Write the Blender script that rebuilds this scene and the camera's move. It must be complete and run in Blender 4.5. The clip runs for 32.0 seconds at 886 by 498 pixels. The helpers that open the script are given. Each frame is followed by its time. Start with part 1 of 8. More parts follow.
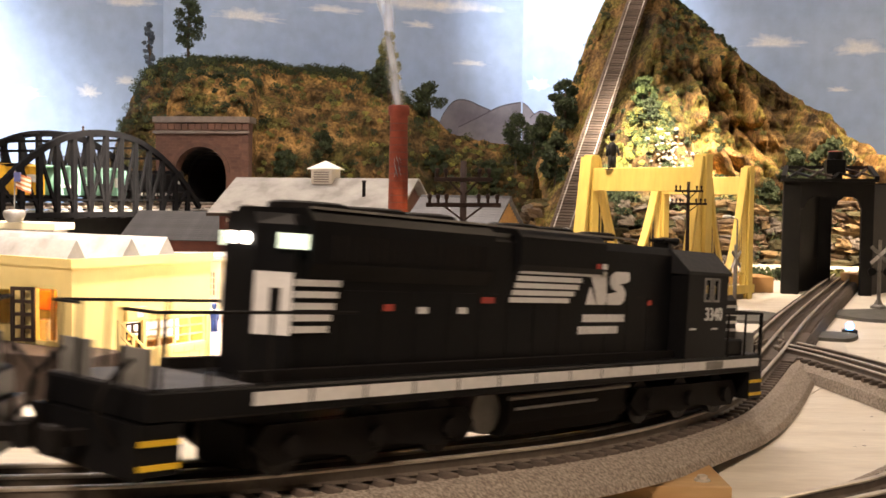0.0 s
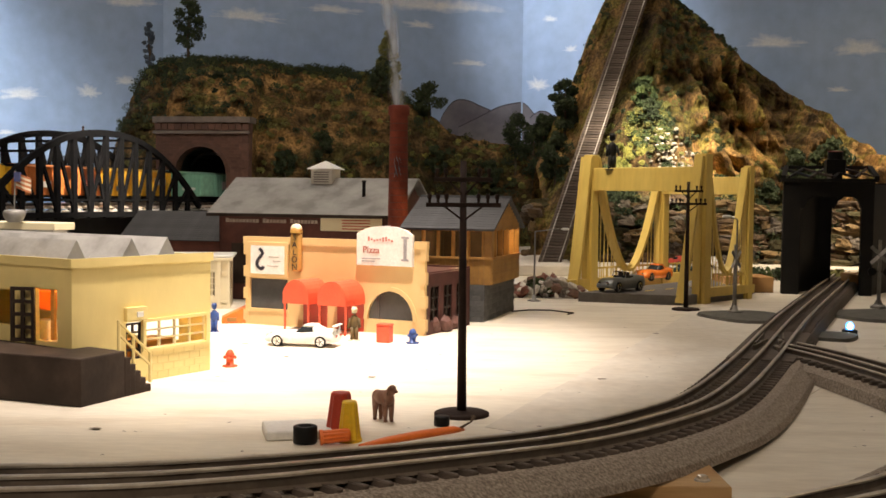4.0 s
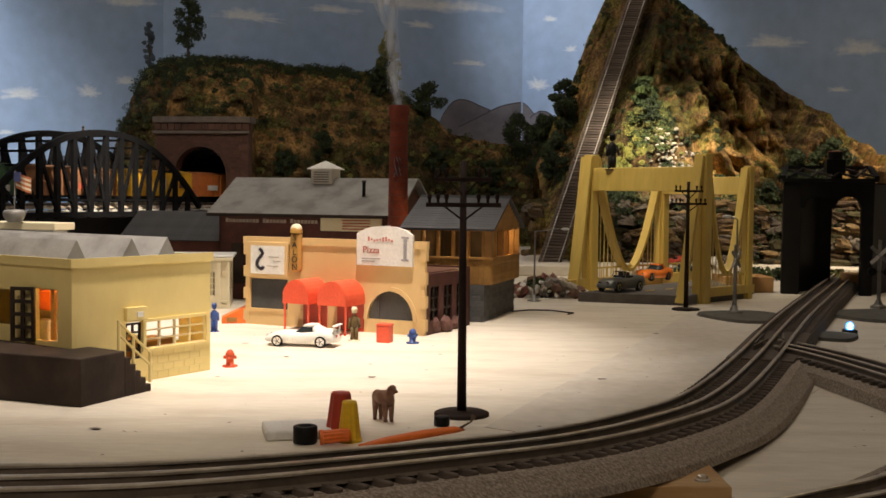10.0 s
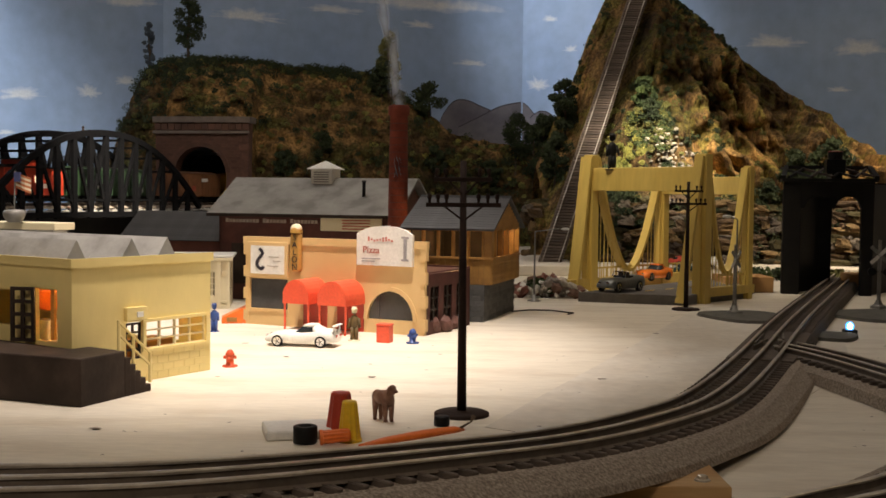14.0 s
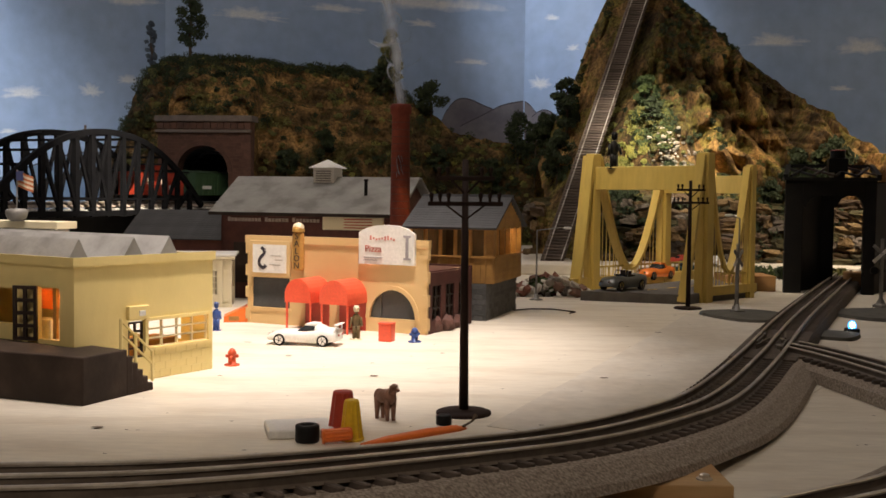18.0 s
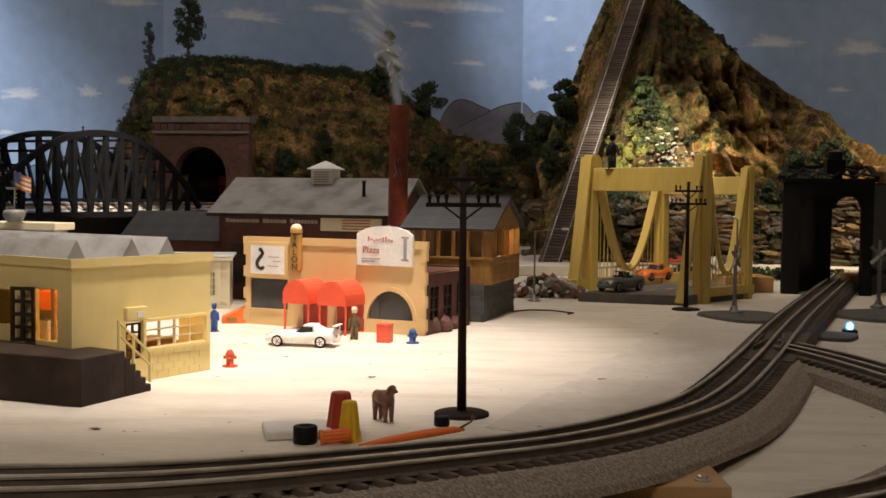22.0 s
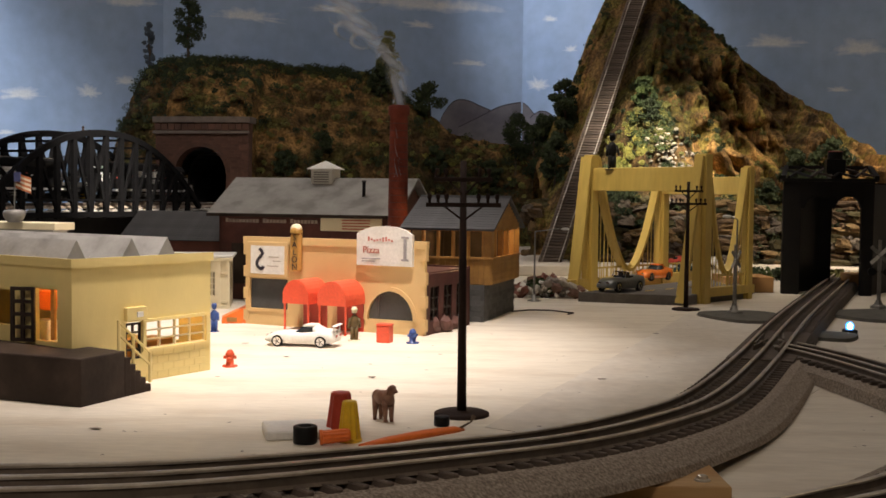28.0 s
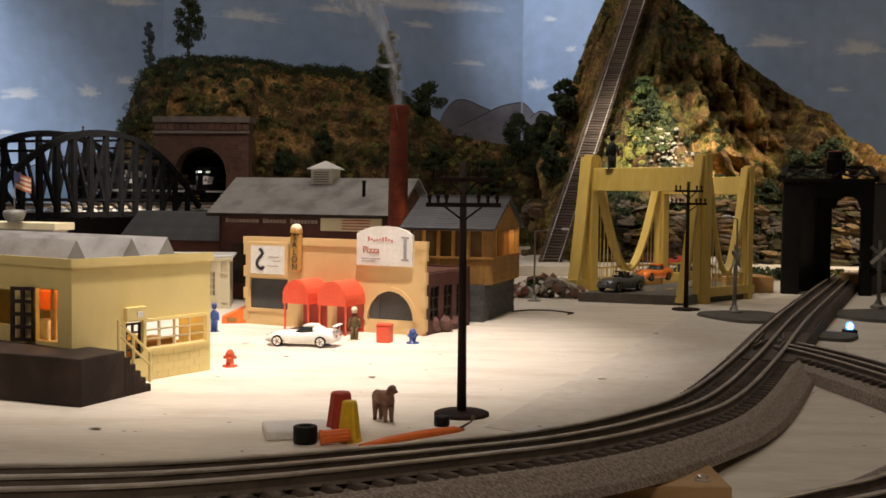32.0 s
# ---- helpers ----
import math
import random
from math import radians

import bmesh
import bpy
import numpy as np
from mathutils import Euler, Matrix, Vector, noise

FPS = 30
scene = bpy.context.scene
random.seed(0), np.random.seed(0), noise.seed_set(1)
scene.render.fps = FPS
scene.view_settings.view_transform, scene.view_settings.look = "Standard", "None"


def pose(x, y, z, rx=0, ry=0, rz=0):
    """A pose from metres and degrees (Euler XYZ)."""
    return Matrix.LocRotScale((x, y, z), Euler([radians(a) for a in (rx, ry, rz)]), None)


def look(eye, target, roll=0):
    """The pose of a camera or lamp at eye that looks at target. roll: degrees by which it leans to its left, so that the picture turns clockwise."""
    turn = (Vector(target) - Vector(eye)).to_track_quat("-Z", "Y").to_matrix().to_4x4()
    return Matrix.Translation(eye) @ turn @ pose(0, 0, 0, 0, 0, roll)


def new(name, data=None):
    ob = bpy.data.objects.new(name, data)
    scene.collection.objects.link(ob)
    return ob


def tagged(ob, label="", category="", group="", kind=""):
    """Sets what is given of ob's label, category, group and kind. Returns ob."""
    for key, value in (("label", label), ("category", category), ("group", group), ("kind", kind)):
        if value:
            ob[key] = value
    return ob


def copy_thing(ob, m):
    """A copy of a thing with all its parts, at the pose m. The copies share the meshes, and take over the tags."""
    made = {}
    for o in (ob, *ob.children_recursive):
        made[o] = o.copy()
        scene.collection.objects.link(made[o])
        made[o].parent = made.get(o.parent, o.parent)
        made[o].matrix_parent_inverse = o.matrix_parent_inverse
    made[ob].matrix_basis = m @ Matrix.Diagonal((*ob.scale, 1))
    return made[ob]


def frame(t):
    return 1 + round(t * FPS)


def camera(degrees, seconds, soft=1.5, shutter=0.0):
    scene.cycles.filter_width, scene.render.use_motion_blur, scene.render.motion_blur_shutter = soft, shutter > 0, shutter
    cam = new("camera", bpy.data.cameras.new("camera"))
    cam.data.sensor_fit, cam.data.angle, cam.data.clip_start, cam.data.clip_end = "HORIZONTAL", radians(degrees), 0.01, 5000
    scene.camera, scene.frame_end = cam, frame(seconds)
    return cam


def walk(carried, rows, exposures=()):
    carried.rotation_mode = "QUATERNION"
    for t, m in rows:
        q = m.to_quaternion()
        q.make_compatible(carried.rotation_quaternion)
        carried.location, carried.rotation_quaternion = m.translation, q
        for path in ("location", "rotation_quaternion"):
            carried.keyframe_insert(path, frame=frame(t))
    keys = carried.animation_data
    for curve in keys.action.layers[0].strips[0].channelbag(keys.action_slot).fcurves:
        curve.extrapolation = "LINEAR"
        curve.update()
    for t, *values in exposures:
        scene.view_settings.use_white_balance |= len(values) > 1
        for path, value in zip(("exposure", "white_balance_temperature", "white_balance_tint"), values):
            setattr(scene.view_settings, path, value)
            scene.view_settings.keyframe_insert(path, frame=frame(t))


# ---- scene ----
# A table-top railway in a room. Metres; the white layout board is z = 0.
CAM_H = 0.13
STILL = pose(0, 0, CAM_H, 90 - 2.70, 0, 0) @ pose(0, 0, 0, 0, 0, 0.7)
NUDGED = pose(0, 0, CAM_H, 90 - 2.76, 0, 0.105) @ pose(0, 0, 0, 0, 0, 0.7)
cam = camera(43.8, 32.0, soft=1.6, shutter=0.8)
walk(cam, [(0.0, STILL), (17.6, STILL), (18.0, NUDGED), (19.1, NUDGED), (19.4, STILL), (32.0, STILL)],
     exposures=[(0.0, 1.95, 6750, 19), (1.0, 1.95, 6750, 18), (2.0, 1.9, 6700, 17), (3.0, 1.4, 6700, 17), (3.5, 1.0, 6600, 15), (5.5, 0.0, 6500, 12), (14.0, 0.0, 6450, 13), (18.0, 0.0, 6350, 15), (32.0, 0.0, 6300, 15)])

# ---- light ----
world = bpy.data.worlds.new("room_air")
world.use_nodes = True
world.node_tree.nodes["Background"].inputs[0].default_value = (0.5, 0.6, 0.8, 1)
world.node_tree.nodes["Background"].inputs[1].default_value = 0.03
scene.world = world


def lamp(name, kind, place, target, energy, colour, size=0.1, cone=40.0, blend=0.6):
    data = bpy.data.lights.new(name, kind)
    data.energy, data.color = energy, colour
    if kind == "SPOT":
        data.spot_size, data.spot_blend, data.shadow_soft_size = radians(cone), blend, size
    elif kind == "AREA":
        data.size = size
    else:
        data.shadow_soft_size = size
    ob = new(name, data)
    ob.matrix_world = look(place, target)
    return ob


lamp("town_spot", "SPOT", (-0.02, 0.70, 1.30), (-0.165, 0.95, 0.0), 120, (1.0, 0.875, 0.75), 0.03, 34.8, 1.0)
lamp("mountain_spot", "SPOT", (0.16, 0.80, 1.40), (0.398, 2.04, 0.262), 470, (1.0, 0.89, 0.68), 0.03, 12, 1.0)
# unseen spot, added to brighten the road bridge and its cable boards
lamp("road_fill", "SPOT", (-0.05, 0.80, 1.42), (0.315, 1.60, 0.10), 70, (1.0, 0.86, 0.62), 0.03, 17, 1.0)
lamp("bridge_spot", "SPOT", (-0.10, 1.45, 1.40), (-0.725, 2.31, 0.13), 420, (1.0, 0.88, 0.68), 0.03, 13.5, 1.0)
lamp("room_lamp_left", "SPOT", (-1.52, 2.25, 1.45), (-1.50, 2.90, 0.32), 170, (0.88, 0.94, 1.0), 0.1, 60, 1.0)
lamp("room_lamp_corner", "SPOT", (-0.40, 2.95, 1.42), (0.46, 3.60, 0.62), 50, (0.92, 0.96, 1.0), 0.05, 40, 1.0)
# three unseen fills, added for the right side, the cliff and the near track
lamp("room_fill_right", "AREA", (1.25, 1.45, 1.42), (1.0, 2.0, 0.2), 2.8, (1.0, 0.80, 0.54), 0.5)
lamp("cliff_fill", "SPOT", (0.85, 1.15, 1.45), (0.90, 1.96, 0.14), 150, (1.0, 0.83, 0.60), 0.06, 36, 1.0)
lamp("room_fill_behind", "SPOT", (-0.35, -0.75, 1.42), (-0.46, 0.42, 0.04), 52, (1.0, 0.83, 0.64), 0.3, 62, 1.0)
# unseen overhead fill, added to lift the roofs and the hill
lamp("ceiling_fill", "AREA", (-0.24, 1.70, 1.46), (-0.15, 2.35, 0.0), 14.8, (1.0, 0.88, 0.74), 0.9)

# ---- materials ----
MATS = {}


def material(name, colour, rough=0.6, metal=0.0, second=None, scale=60.0, mix=0.5, bump=0.15, bump_scale=300.0,
             emit=0.0, per_piece=0.0, grain=0.18, detail=5.0, spec=0.5, stretch=None, third=None):
    """A surface: two or three colours broken by noise, fine relief, and a little variation from piece to piece."""
    if name in MATS:
        return MATS[name]
    m = bpy.data.materials.new(name)
    m.use_nodes = True
    nt = m.node_tree
    b = nt.nodes["Principled BSDF"]
    b.inputs["Roughness"].default_value, b.inputs["Metallic"].default_value = rough, metal
    b.inputs["Specular IOR Level"].default_value = spec
    tc = nt.nodes.new("ShaderNodeTexCoord")
    mp = nt.nodes.new("ShaderNodeMapping")
    nt.links.new(tc.outputs["Object"], mp.inputs[0])
    if stretch:
        mp.inputs["Scale"].default_value = stretch
    second = second or tuple(c * 0.72 for c in colour)
    n1 = nt.nodes.new("ShaderNodeTexNoise")
    n1.inputs["Scale"].default_value, n1.inputs["Detail"].default_value = scale, detail
    nt.links.new(mp.outputs[0], n1.inputs[0])
    ramp = nt.nodes.new("ShaderNodeValToRGB")
    ramp.color_ramp.elements[0].position, ramp.color_ramp.elements[1].position = 0.5 - 0.2 * (1.2 - mix), 0.5 + 0.2 * (1.2 - mix) + 0.04
    ramp.color_ramp.elements[0].color, ramp.color_ramp.elements[1].color = (*second, 1), (*colour, 1)
    if third:
        e = ramp.color_ramp.elements.new(0.5)
        e.color = (*third, 1)
    nt.links.new(n1.outputs[0], ramp.inputs[0])
    col = ramp.outputs[0]
    n2 = nt.nodes.new("ShaderNodeTexNoise")
    n2.inputs["Scale"].default_value, n2.inputs["Detail"].default_value = scale * 7.3, 4
    nt.links.new(mp.outputs[0], n2.inputs[0])
    hs = nt.nodes.new("ShaderNodeHueSaturation")
    mr = nt.nodes.new("ShaderNodeMapRange")
    mr.inputs["To Min"].default_value, mr.inputs["To Max"].default_value = 1 - grain, 1 + grain
    nt.links.new(n2.outputs[0], mr.inputs[0])
    nt.links.new(mr.outputs[0], hs.inputs["Value"])
    nt.links.new(col, hs.inputs["Color"])
    col = hs.outputs[0]
    if per_piece:
        oi = nt.nodes.new("ShaderNodeObjectInfo")
        mr2 = nt.nodes.new("ShaderNodeMapRange")
        mr2.inputs["To Min"].default_value, mr2.inputs["To Max"].default_value = 1 - per_piece, 1 + per_piece
        nt.links.new(oi.outputs["Random"], mr2.inputs[0])
        h2 = nt.nodes.new("ShaderNodeHueSaturation")
        nt.links.new(mr2.outputs[0], h2.inputs["Value"])
        nt.links.new(col, h2.inputs["Color"])
        col = h2.outputs[0]
    nt.links.new(col, b.inputs["Base Color"])
    if bump:
        n3 = nt.nodes.new("ShaderNodeTexNoise")
        n3.inputs["Scale"].default_value, n3.inputs["Detail"].default_value = bump_scale, 6
        nt.links.new(mp.outputs[0], n3.inputs[0])
        bp = nt.nodes.new("ShaderNodeBump")
        bp.inputs["Strength"].default_value, bp.inputs["Distance"].default_value = bump, 0.002
        nt.links.new(n3.outputs[0], bp.inputs["Height"])
        nt.links.new(bp.outputs[0], b.inputs["Normal"])
    if emit:
        b.inputs["Emission Color"].default_value = (*colour, 1)
        b.inputs["Emission Strength"].default_value = emit
    MATS[name] = m
    return m


def glow(name, colour, strength):
    if name in MATS:
        return MATS[name]
    m = bpy.data.materials.new(name)
    m.use_nodes = True
    b = m.node_tree.nodes["Principled BSDF"]
    b.inputs["Base Color"].default_value = (*colour, 1)
    b.inputs["Emission Color"].default_value = (*colour, 1)
    b.inputs["Emission Strength"].default_value = strength
    MATS[name] = m
    return m


BOARD = material("board_paint", (0.77, 0.71, 0.60), 0.55, second=(0.66, 0.59, 0.48), third=(0.74, 0.68, 0.57), scale=11, bump=0.25, bump_scale=90, stretch=(0.8, 3.0, 1.7), grain=0.17, detail=9)
SKY = material("sky_paint", (0.38, 0.49, 0.66), 0.8, second=(0.31, 0.42, 0.60), scale=3, bump=0.05, bump_scale=60)
CLOUD = material("cloud_paint", (0.80, 0.80, 0.78), 0.85, second=(0.66, 0.70, 0.74), scale=22, bump=0)
FARHILL = material("painted_hill", (0.20, 0.185, 0.20), 0.85, second=(0.13, 0.12, 0.14), scale=9, bump=0)
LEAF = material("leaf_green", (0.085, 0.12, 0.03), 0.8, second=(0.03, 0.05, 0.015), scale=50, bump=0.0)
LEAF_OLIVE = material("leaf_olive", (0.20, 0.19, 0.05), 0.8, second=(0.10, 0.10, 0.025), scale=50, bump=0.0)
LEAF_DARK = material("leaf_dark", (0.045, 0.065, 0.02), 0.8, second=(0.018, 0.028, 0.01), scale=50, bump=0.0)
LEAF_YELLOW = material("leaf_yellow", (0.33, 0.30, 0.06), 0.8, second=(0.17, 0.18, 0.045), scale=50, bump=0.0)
BARK = material("bark", (0.10, 0.07, 0.045), 0.9, scale=200)
CREAM = material("cream_plastic", (0.84, 0.69, 0.30), 0.42, second=(0.74, 0.59, 0.235), third=(0.82, 0.67, 0.285), scale=16, bump=0.05, bump_scale=600, grain=0.05, detail=8, stretch=(1, 1, 0.5))
IVORY = material("ivory_plastic", (0.78, 0.71, 0.50), 0.45, second=(0.72, 0.64, 0.44), scale=12, bump=0.03, grain=0.03)
TAN = material("tan_plastic", (0.70, 0.50, 0.24), 0.5, second=(0.63, 0.43, 0.19), scale=12, bump=0.03, grain=0.04)
BROWN = material("dark_brown_plastic", (0.055, 0.038, 0.031), 0.6, second=(0.024, 0.016, 0.013), third=(0.034, 0.023, 0.018), scale=42, bump=0.12, spec=0.22, grain=0.16, detail=9)
GREYROOF = material("grey_roof", (0.33, 0.325, 0.31), 0.8, second=(0.20, 0.195, 0.185), third=(0.28, 0.275, 0.262), scale=34, bump=0.12, grain=0.1, detail=9)
SLATE = material("slate_roof", (0.06, 0.062, 0.066), 0.8, second=(0.045, 0.046, 0.05), scale=40, bump=0.2, per_piece=0.12)
BRICK = material("red_brick", (0.13, 0.042, 0.032), 0.8, second=(0.09, 0.03, 0.024), scale=60, bump=0.3, per_piece=0.22)
BRICKRED = material("chimney_brick", (0.21, 0.050, 0.032), 0.8, second=(0.15, 0.036, 0.024), scale=80, bump=0.4, bump_scale=500, spec=0.2)
PORTAL = material("portal_brick", (0.13, 0.062, 0.042), 0.85, second=(0.085, 0.042, 0.03), scale=60, bump=0.4, per_piece=0.2)
PORTALSTONE = material("portal_stone", (0.16, 0.13, 0.11), 0.85, scale=60, per_piece=0.15)
GREYSTONE = material("grey_stone", (0.105, 0.105, 0.10), 0.85, second=(0.06, 0.06, 0.06), scale=60, bump=0.4, per_piece=0.25)
AMBERWOOD = material("amber_wood", (0.40, 0.215, 0.05), 0.6, second=(0.29, 0.145, 0.035), scale=60, bump=0.15, per_piece=0.1)
BLACK = material("black_metal", (0.007, 0.007, 0.008), 0.45, second=(0.012, 0.012, 0.012), scale=60, bump=0.05, spec=0.15)
BRIDGEBLACK = material("bridge_black", (0.005, 0.005, 0.006), 0.75, second=(0.008, 0.008, 0.009), scale=60, bump=0.05, spec=0.06)
POLEBROWN = material("pole_brown", (0.030, 0.018, 0.014), 0.7, second=(0.02, 0.012, 0.010), scale=80, bump=0.1, spec=0.12)
YELLOWWOOD = material("yellow_painted_wood", (0.62, 0.46, 0.12), 0.5, second=(0.55, 0.39, 0.09), scale=25, bump=0.12, stretch=(1, 1, 0.2))
RAIL = material("rail_steel", (0.19, 0.155, 0.12), 0.55, 0.1, second=(0.12, 0.095, 0.072), scale=90, bump=0.1)
RAILTOP = material("rail_head", (0.74, 0.68, 0.58), 0.30, 0.45, second=(0.52, 0.46, 0.38), scale=70, bump=0.05)
TIE = material("sleeper_brown", (0.135, 0.104, 0.082), 0.8, second=(0.070, 0.053, 0.042), scale=150, bump=0.3, per_piece=0.25)
BALLAST = material("grey_ballast", (0.50, 0.425, 0.345), 0.9, second=(0.22, 0.18, 0.145), scale=700, bump=0.7, bump_scale=1400, detail=2)
DARKBED = material("dark_roadbed", (0.15, 0.12, 0.095), 0.9, second=(0.06, 0.05, 0.04), scale=500, bump=0.6, bump_scale=1200, detail=3)
RISERWOOD = material("riser_wood", (0.52, 0.35, 0.17), 0.75, second=(0.38, 0.21, 0.075), scale=40, bump=0.3, stretch=(0.25, 1, 1))
RAWWOOD = material("raw_wood", (0.50, 0.28, 0.10), 0.7, second=(0.36, 0.19, 0.07), scale=18, bump=0.2, stretch=(0.25, 1, 1))
ASPHALT = material("model_road", (0.15, 0.14, 0.125), 0.8, second=(0.11, 0.10, 0.09), scale=60, bump=0.2)
ORANGE = material("orange_plastic", (0.85, 0.20, 0.03), 0.4, second=(0.80, 0.17, 0.02), scale=60, bump=0.03)
AWNING = material("awning_red", (0.86, 0.12, 0.055), 0.4, second=(0.80, 0.10, 0.045), scale=60, bump=0.03)
REDBROWN = material("red_plastic", (0.50, 0.06, 0.03), 0.4, second=(0.42, 0.05, 0.025), scale=60, bump=0.03)
YELLOW = material("yellow_plastic", (0.80, 0.52, 0.02), 0.4, second=(0.76, 0.48, 0.02), scale=60, bump=0.03)
WHITE = material("white_paint", (0.80, 0.79, 0.76), 0.45, second=(0.74, 0.73, 0.69), scale=60, bump=0.03)
DECAL = material("white_decal", (0.78, 0.77, 0.75), 0.5, second=(0.74, 0.73, 0.71), scale=60, bump=0.0)
BLUEP = material("blue_plastic", (0.035, 0.085, 0.30), 0.4, second=(0.03, 0.07, 0.25), scale=60, bump=0.03)
DARKGLASS = material("dark_window", (0.065, 0.065, 0.065), 0.15, second=(0.05, 0.05, 0.05), scale=60, bump=0.0)
LETTER = material("faded_letters", (0.50, 0.42, 0.36), 0.7, scale=200)
DOG = material("brown_figure", (0.30, 0.16, 0.11), 0.55, second=(0.15, 0.07, 0.04), scale=150)
OLIVEFIG = material("olive_figure", (0.16, 0.10, 0.035), 0.55, second=(0.09, 0.06, 0.02), scale=250)
GREYPAD = material("grey_pad", (0.115, 0.112, 0.095), 0.85, second=(0.085, 0.082, 0.07), scale=80, bump=0.3)
GREYMETAL = material("grey_metal", (0.26, 0.25, 0.23), 0.5, 0.2, scale=80, bump=0.05)
CHROME = material("chrome", (0.75, 0.75, 0.75), 0.15, 1.0, scale=80, bump=0.0)


def soften(m, ground):
    """Painted edges: the paint thins out into the ground colour towards the rim of the shape."""
    nt = m.node_tree
    b = nt.nodes["Principled BSDF"]
    col = b.inputs["Base Color"].links[0].from_socket
    tc = nt.nodes.new("ShaderNodeTexCoord")
    ln = nt.nodes.new("ShaderNodeVectorMath")
    ln.operation = "LENGTH"
    nt.links.new(tc.outputs["UV"], ln.inputs[0])
    ns = nt.nodes.new("ShaderNodeTexNoise")
    ns.inputs["Scale"].default_value, ns.inputs["Detail"].default_value = 28, 5
    nt.links.new(tc.outputs["Object"], ns.inputs[0])
    ad = nt.nodes.new("ShaderNodeMath")
    ad.operation = "MULTIPLY_ADD"
    ad.inputs[1].default_value, ad.inputs[2].default_value = 1.1, -0.55
    nt.links.new(ns.outputs[0], ad.inputs[0])
    su = nt.nodes.new("ShaderNodeMath")
    nt.links.new(ln.outputs["Value"], su.inputs[0])
    nt.links.new(ad.outputs[0], su.inputs[1])
    mr = nt.nodes.new("ShaderNodeMapRange")
    mr.inputs["From Min"].default_value, mr.inputs["From Max"].default_value = 0.35, 0.98
    mr.inputs["To Min"].default_value, mr.inputs["To Max"].default_value = 0.95, 0.0
    nt.links.new(su.outputs[0], mr.inputs[0])
    mx = nt.nodes.new("ShaderNodeMix")
    mx.data_type = "RGBA"
    mx.inputs[6].default_value = (*ground, 1)
    nt.links.new(mr.outputs[0], mx.inputs[0])
    nt.links.new(col, mx.inputs[7])
    nt.links.new(mx.outputs[2], b.inputs["Base Color"])


soften(CLOUD, (0.345, 0.455, 0.63))


def rock_material(name, dark, brown, ochre, moss, stretch, level, moss_level, low=0.28):
    """Painted plaster rock: dark patches as shaded hollows, brown faces, ochre ridges, moss in patches."""
    m = bpy.data.materials.new(name)
    m.use_nodes = True
    nt = m.node_tree
    b = nt.nodes["Principled BSDF"]
    b.inputs["Roughness"].default_value, b.inputs["Specular IOR Level"].default_value = 0.95, 0.2
    tc = nt.nodes.new("ShaderNodeTexCoord")
    mp = nt.nodes.new("ShaderNodeMapping")
    mp.inputs["Scale"].default_value = stretch
    nt.links.new(tc.outputs["Object"], mp.inputs[0])

    def grit(scale, detail, source, rough_=0.6):
        n = nt.nodes.new("ShaderNodeTexNoise")
        n.inputs["Scale"].default_value, n.inputs["Detail"].default_value = scale, detail
        n.inputs["Roughness"].default_value = rough_
        nt.links.new(source, n.inputs[0])
        return n.outputs[0]

    def ramp(sock, stops):
        r = nt.nodes.new("ShaderNodeValToRGB")
        while len(r.color_ramp.elements) < len(stops):
            r.color_ramp.elements.new(0.5)
        for e, (p, c) in zip(r.color_ramp.elements, stops):
            e.position, e.color = p, (*c, 1)
        nt.links.new(sock, r.inputs[0])
        return r.outputs[0]

    def blend(fac, a, c):
        x = nt.nodes.new("ShaderNodeMix")
        x.data_type = "RGBA"
        nt.links.new(fac, x.inputs[0])
        nt.links.new(a, x.inputs[6])
        nt.links.new(c, x.inputs[7])
        return x.outputs[2]

    rocky = ramp(grit(19, 9, mp.outputs[0], 0.68), [(level - 0.13, dark), (level, brown), (level + 0.07, tuple((p + q) / 2 for p, q in zip(brown, ochre))), (level + 0.16, ochre)])
    green = ramp(grit(60, 5, tc.outputs["Object"]), [(0.35, tuple(c * 0.35 for c in moss)), (0.55, moss), (0.70, tuple(c * 1.7 for c in moss))])
    mask = ramp(grit(17, 8, tc.outputs["Object"], 0.7), [(moss_level, (0, 0, 0)), (moss_level + 0.07, (0.9, 0.9, 0.9))])
    col = blend(mask, rocky, green)
    # broad dark and light patches put the shade of hollows into the colour
    broad = ramp(grit(3.6, 4, mp.outputs[0]), [(0.38, (low, low, low)), (0.50, (0.85, 0.85, 0.85)), (0.62, (1.40, 1.32, 1.18))])
    mulb = nt.nodes.new("ShaderNodeMix")
    mulb.data_type, mulb.blend_type = "RGBA", "MULTIPLY"
    mulb.inputs[0].default_value = 1.0
    nt.links.new(col, mulb.inputs[6])
    nt.links.new(broad, mulb.inputs[7])
    col = mulb.outputs[2]
    speck = ramp(grit(170, 4, tc.outputs["Object"]), [(0.33, (0.45, 0.45, 0.45)), (0.5, (1, 1, 1)), (0.68, (1.45, 1.4, 1.3))])
    mul = nt.nodes.new("ShaderNodeMix")
    mul.data_type, mul.blend_type = "RGBA", "MULTIPLY"
    mul.inputs[0].default_value = 1.0
    nt.links.new(col, mul.inputs[6])
    nt.links.new(speck, mul.inputs[7])
    nt.links.new(mul.outputs[2], b.inputs["Base Color"])
    bp = nt.nodes.new("ShaderNodeBump")
    bp.inputs["Strength"].default_value, bp.inputs["Distance"].default_value = 1.0, 0.016
    nt.links.new(grit(75, 9, mp.outputs[0], 0.65), bp.inputs["Height"])
    nt.links.new(bp.outputs[0], b.inputs["Normal"])
    return m


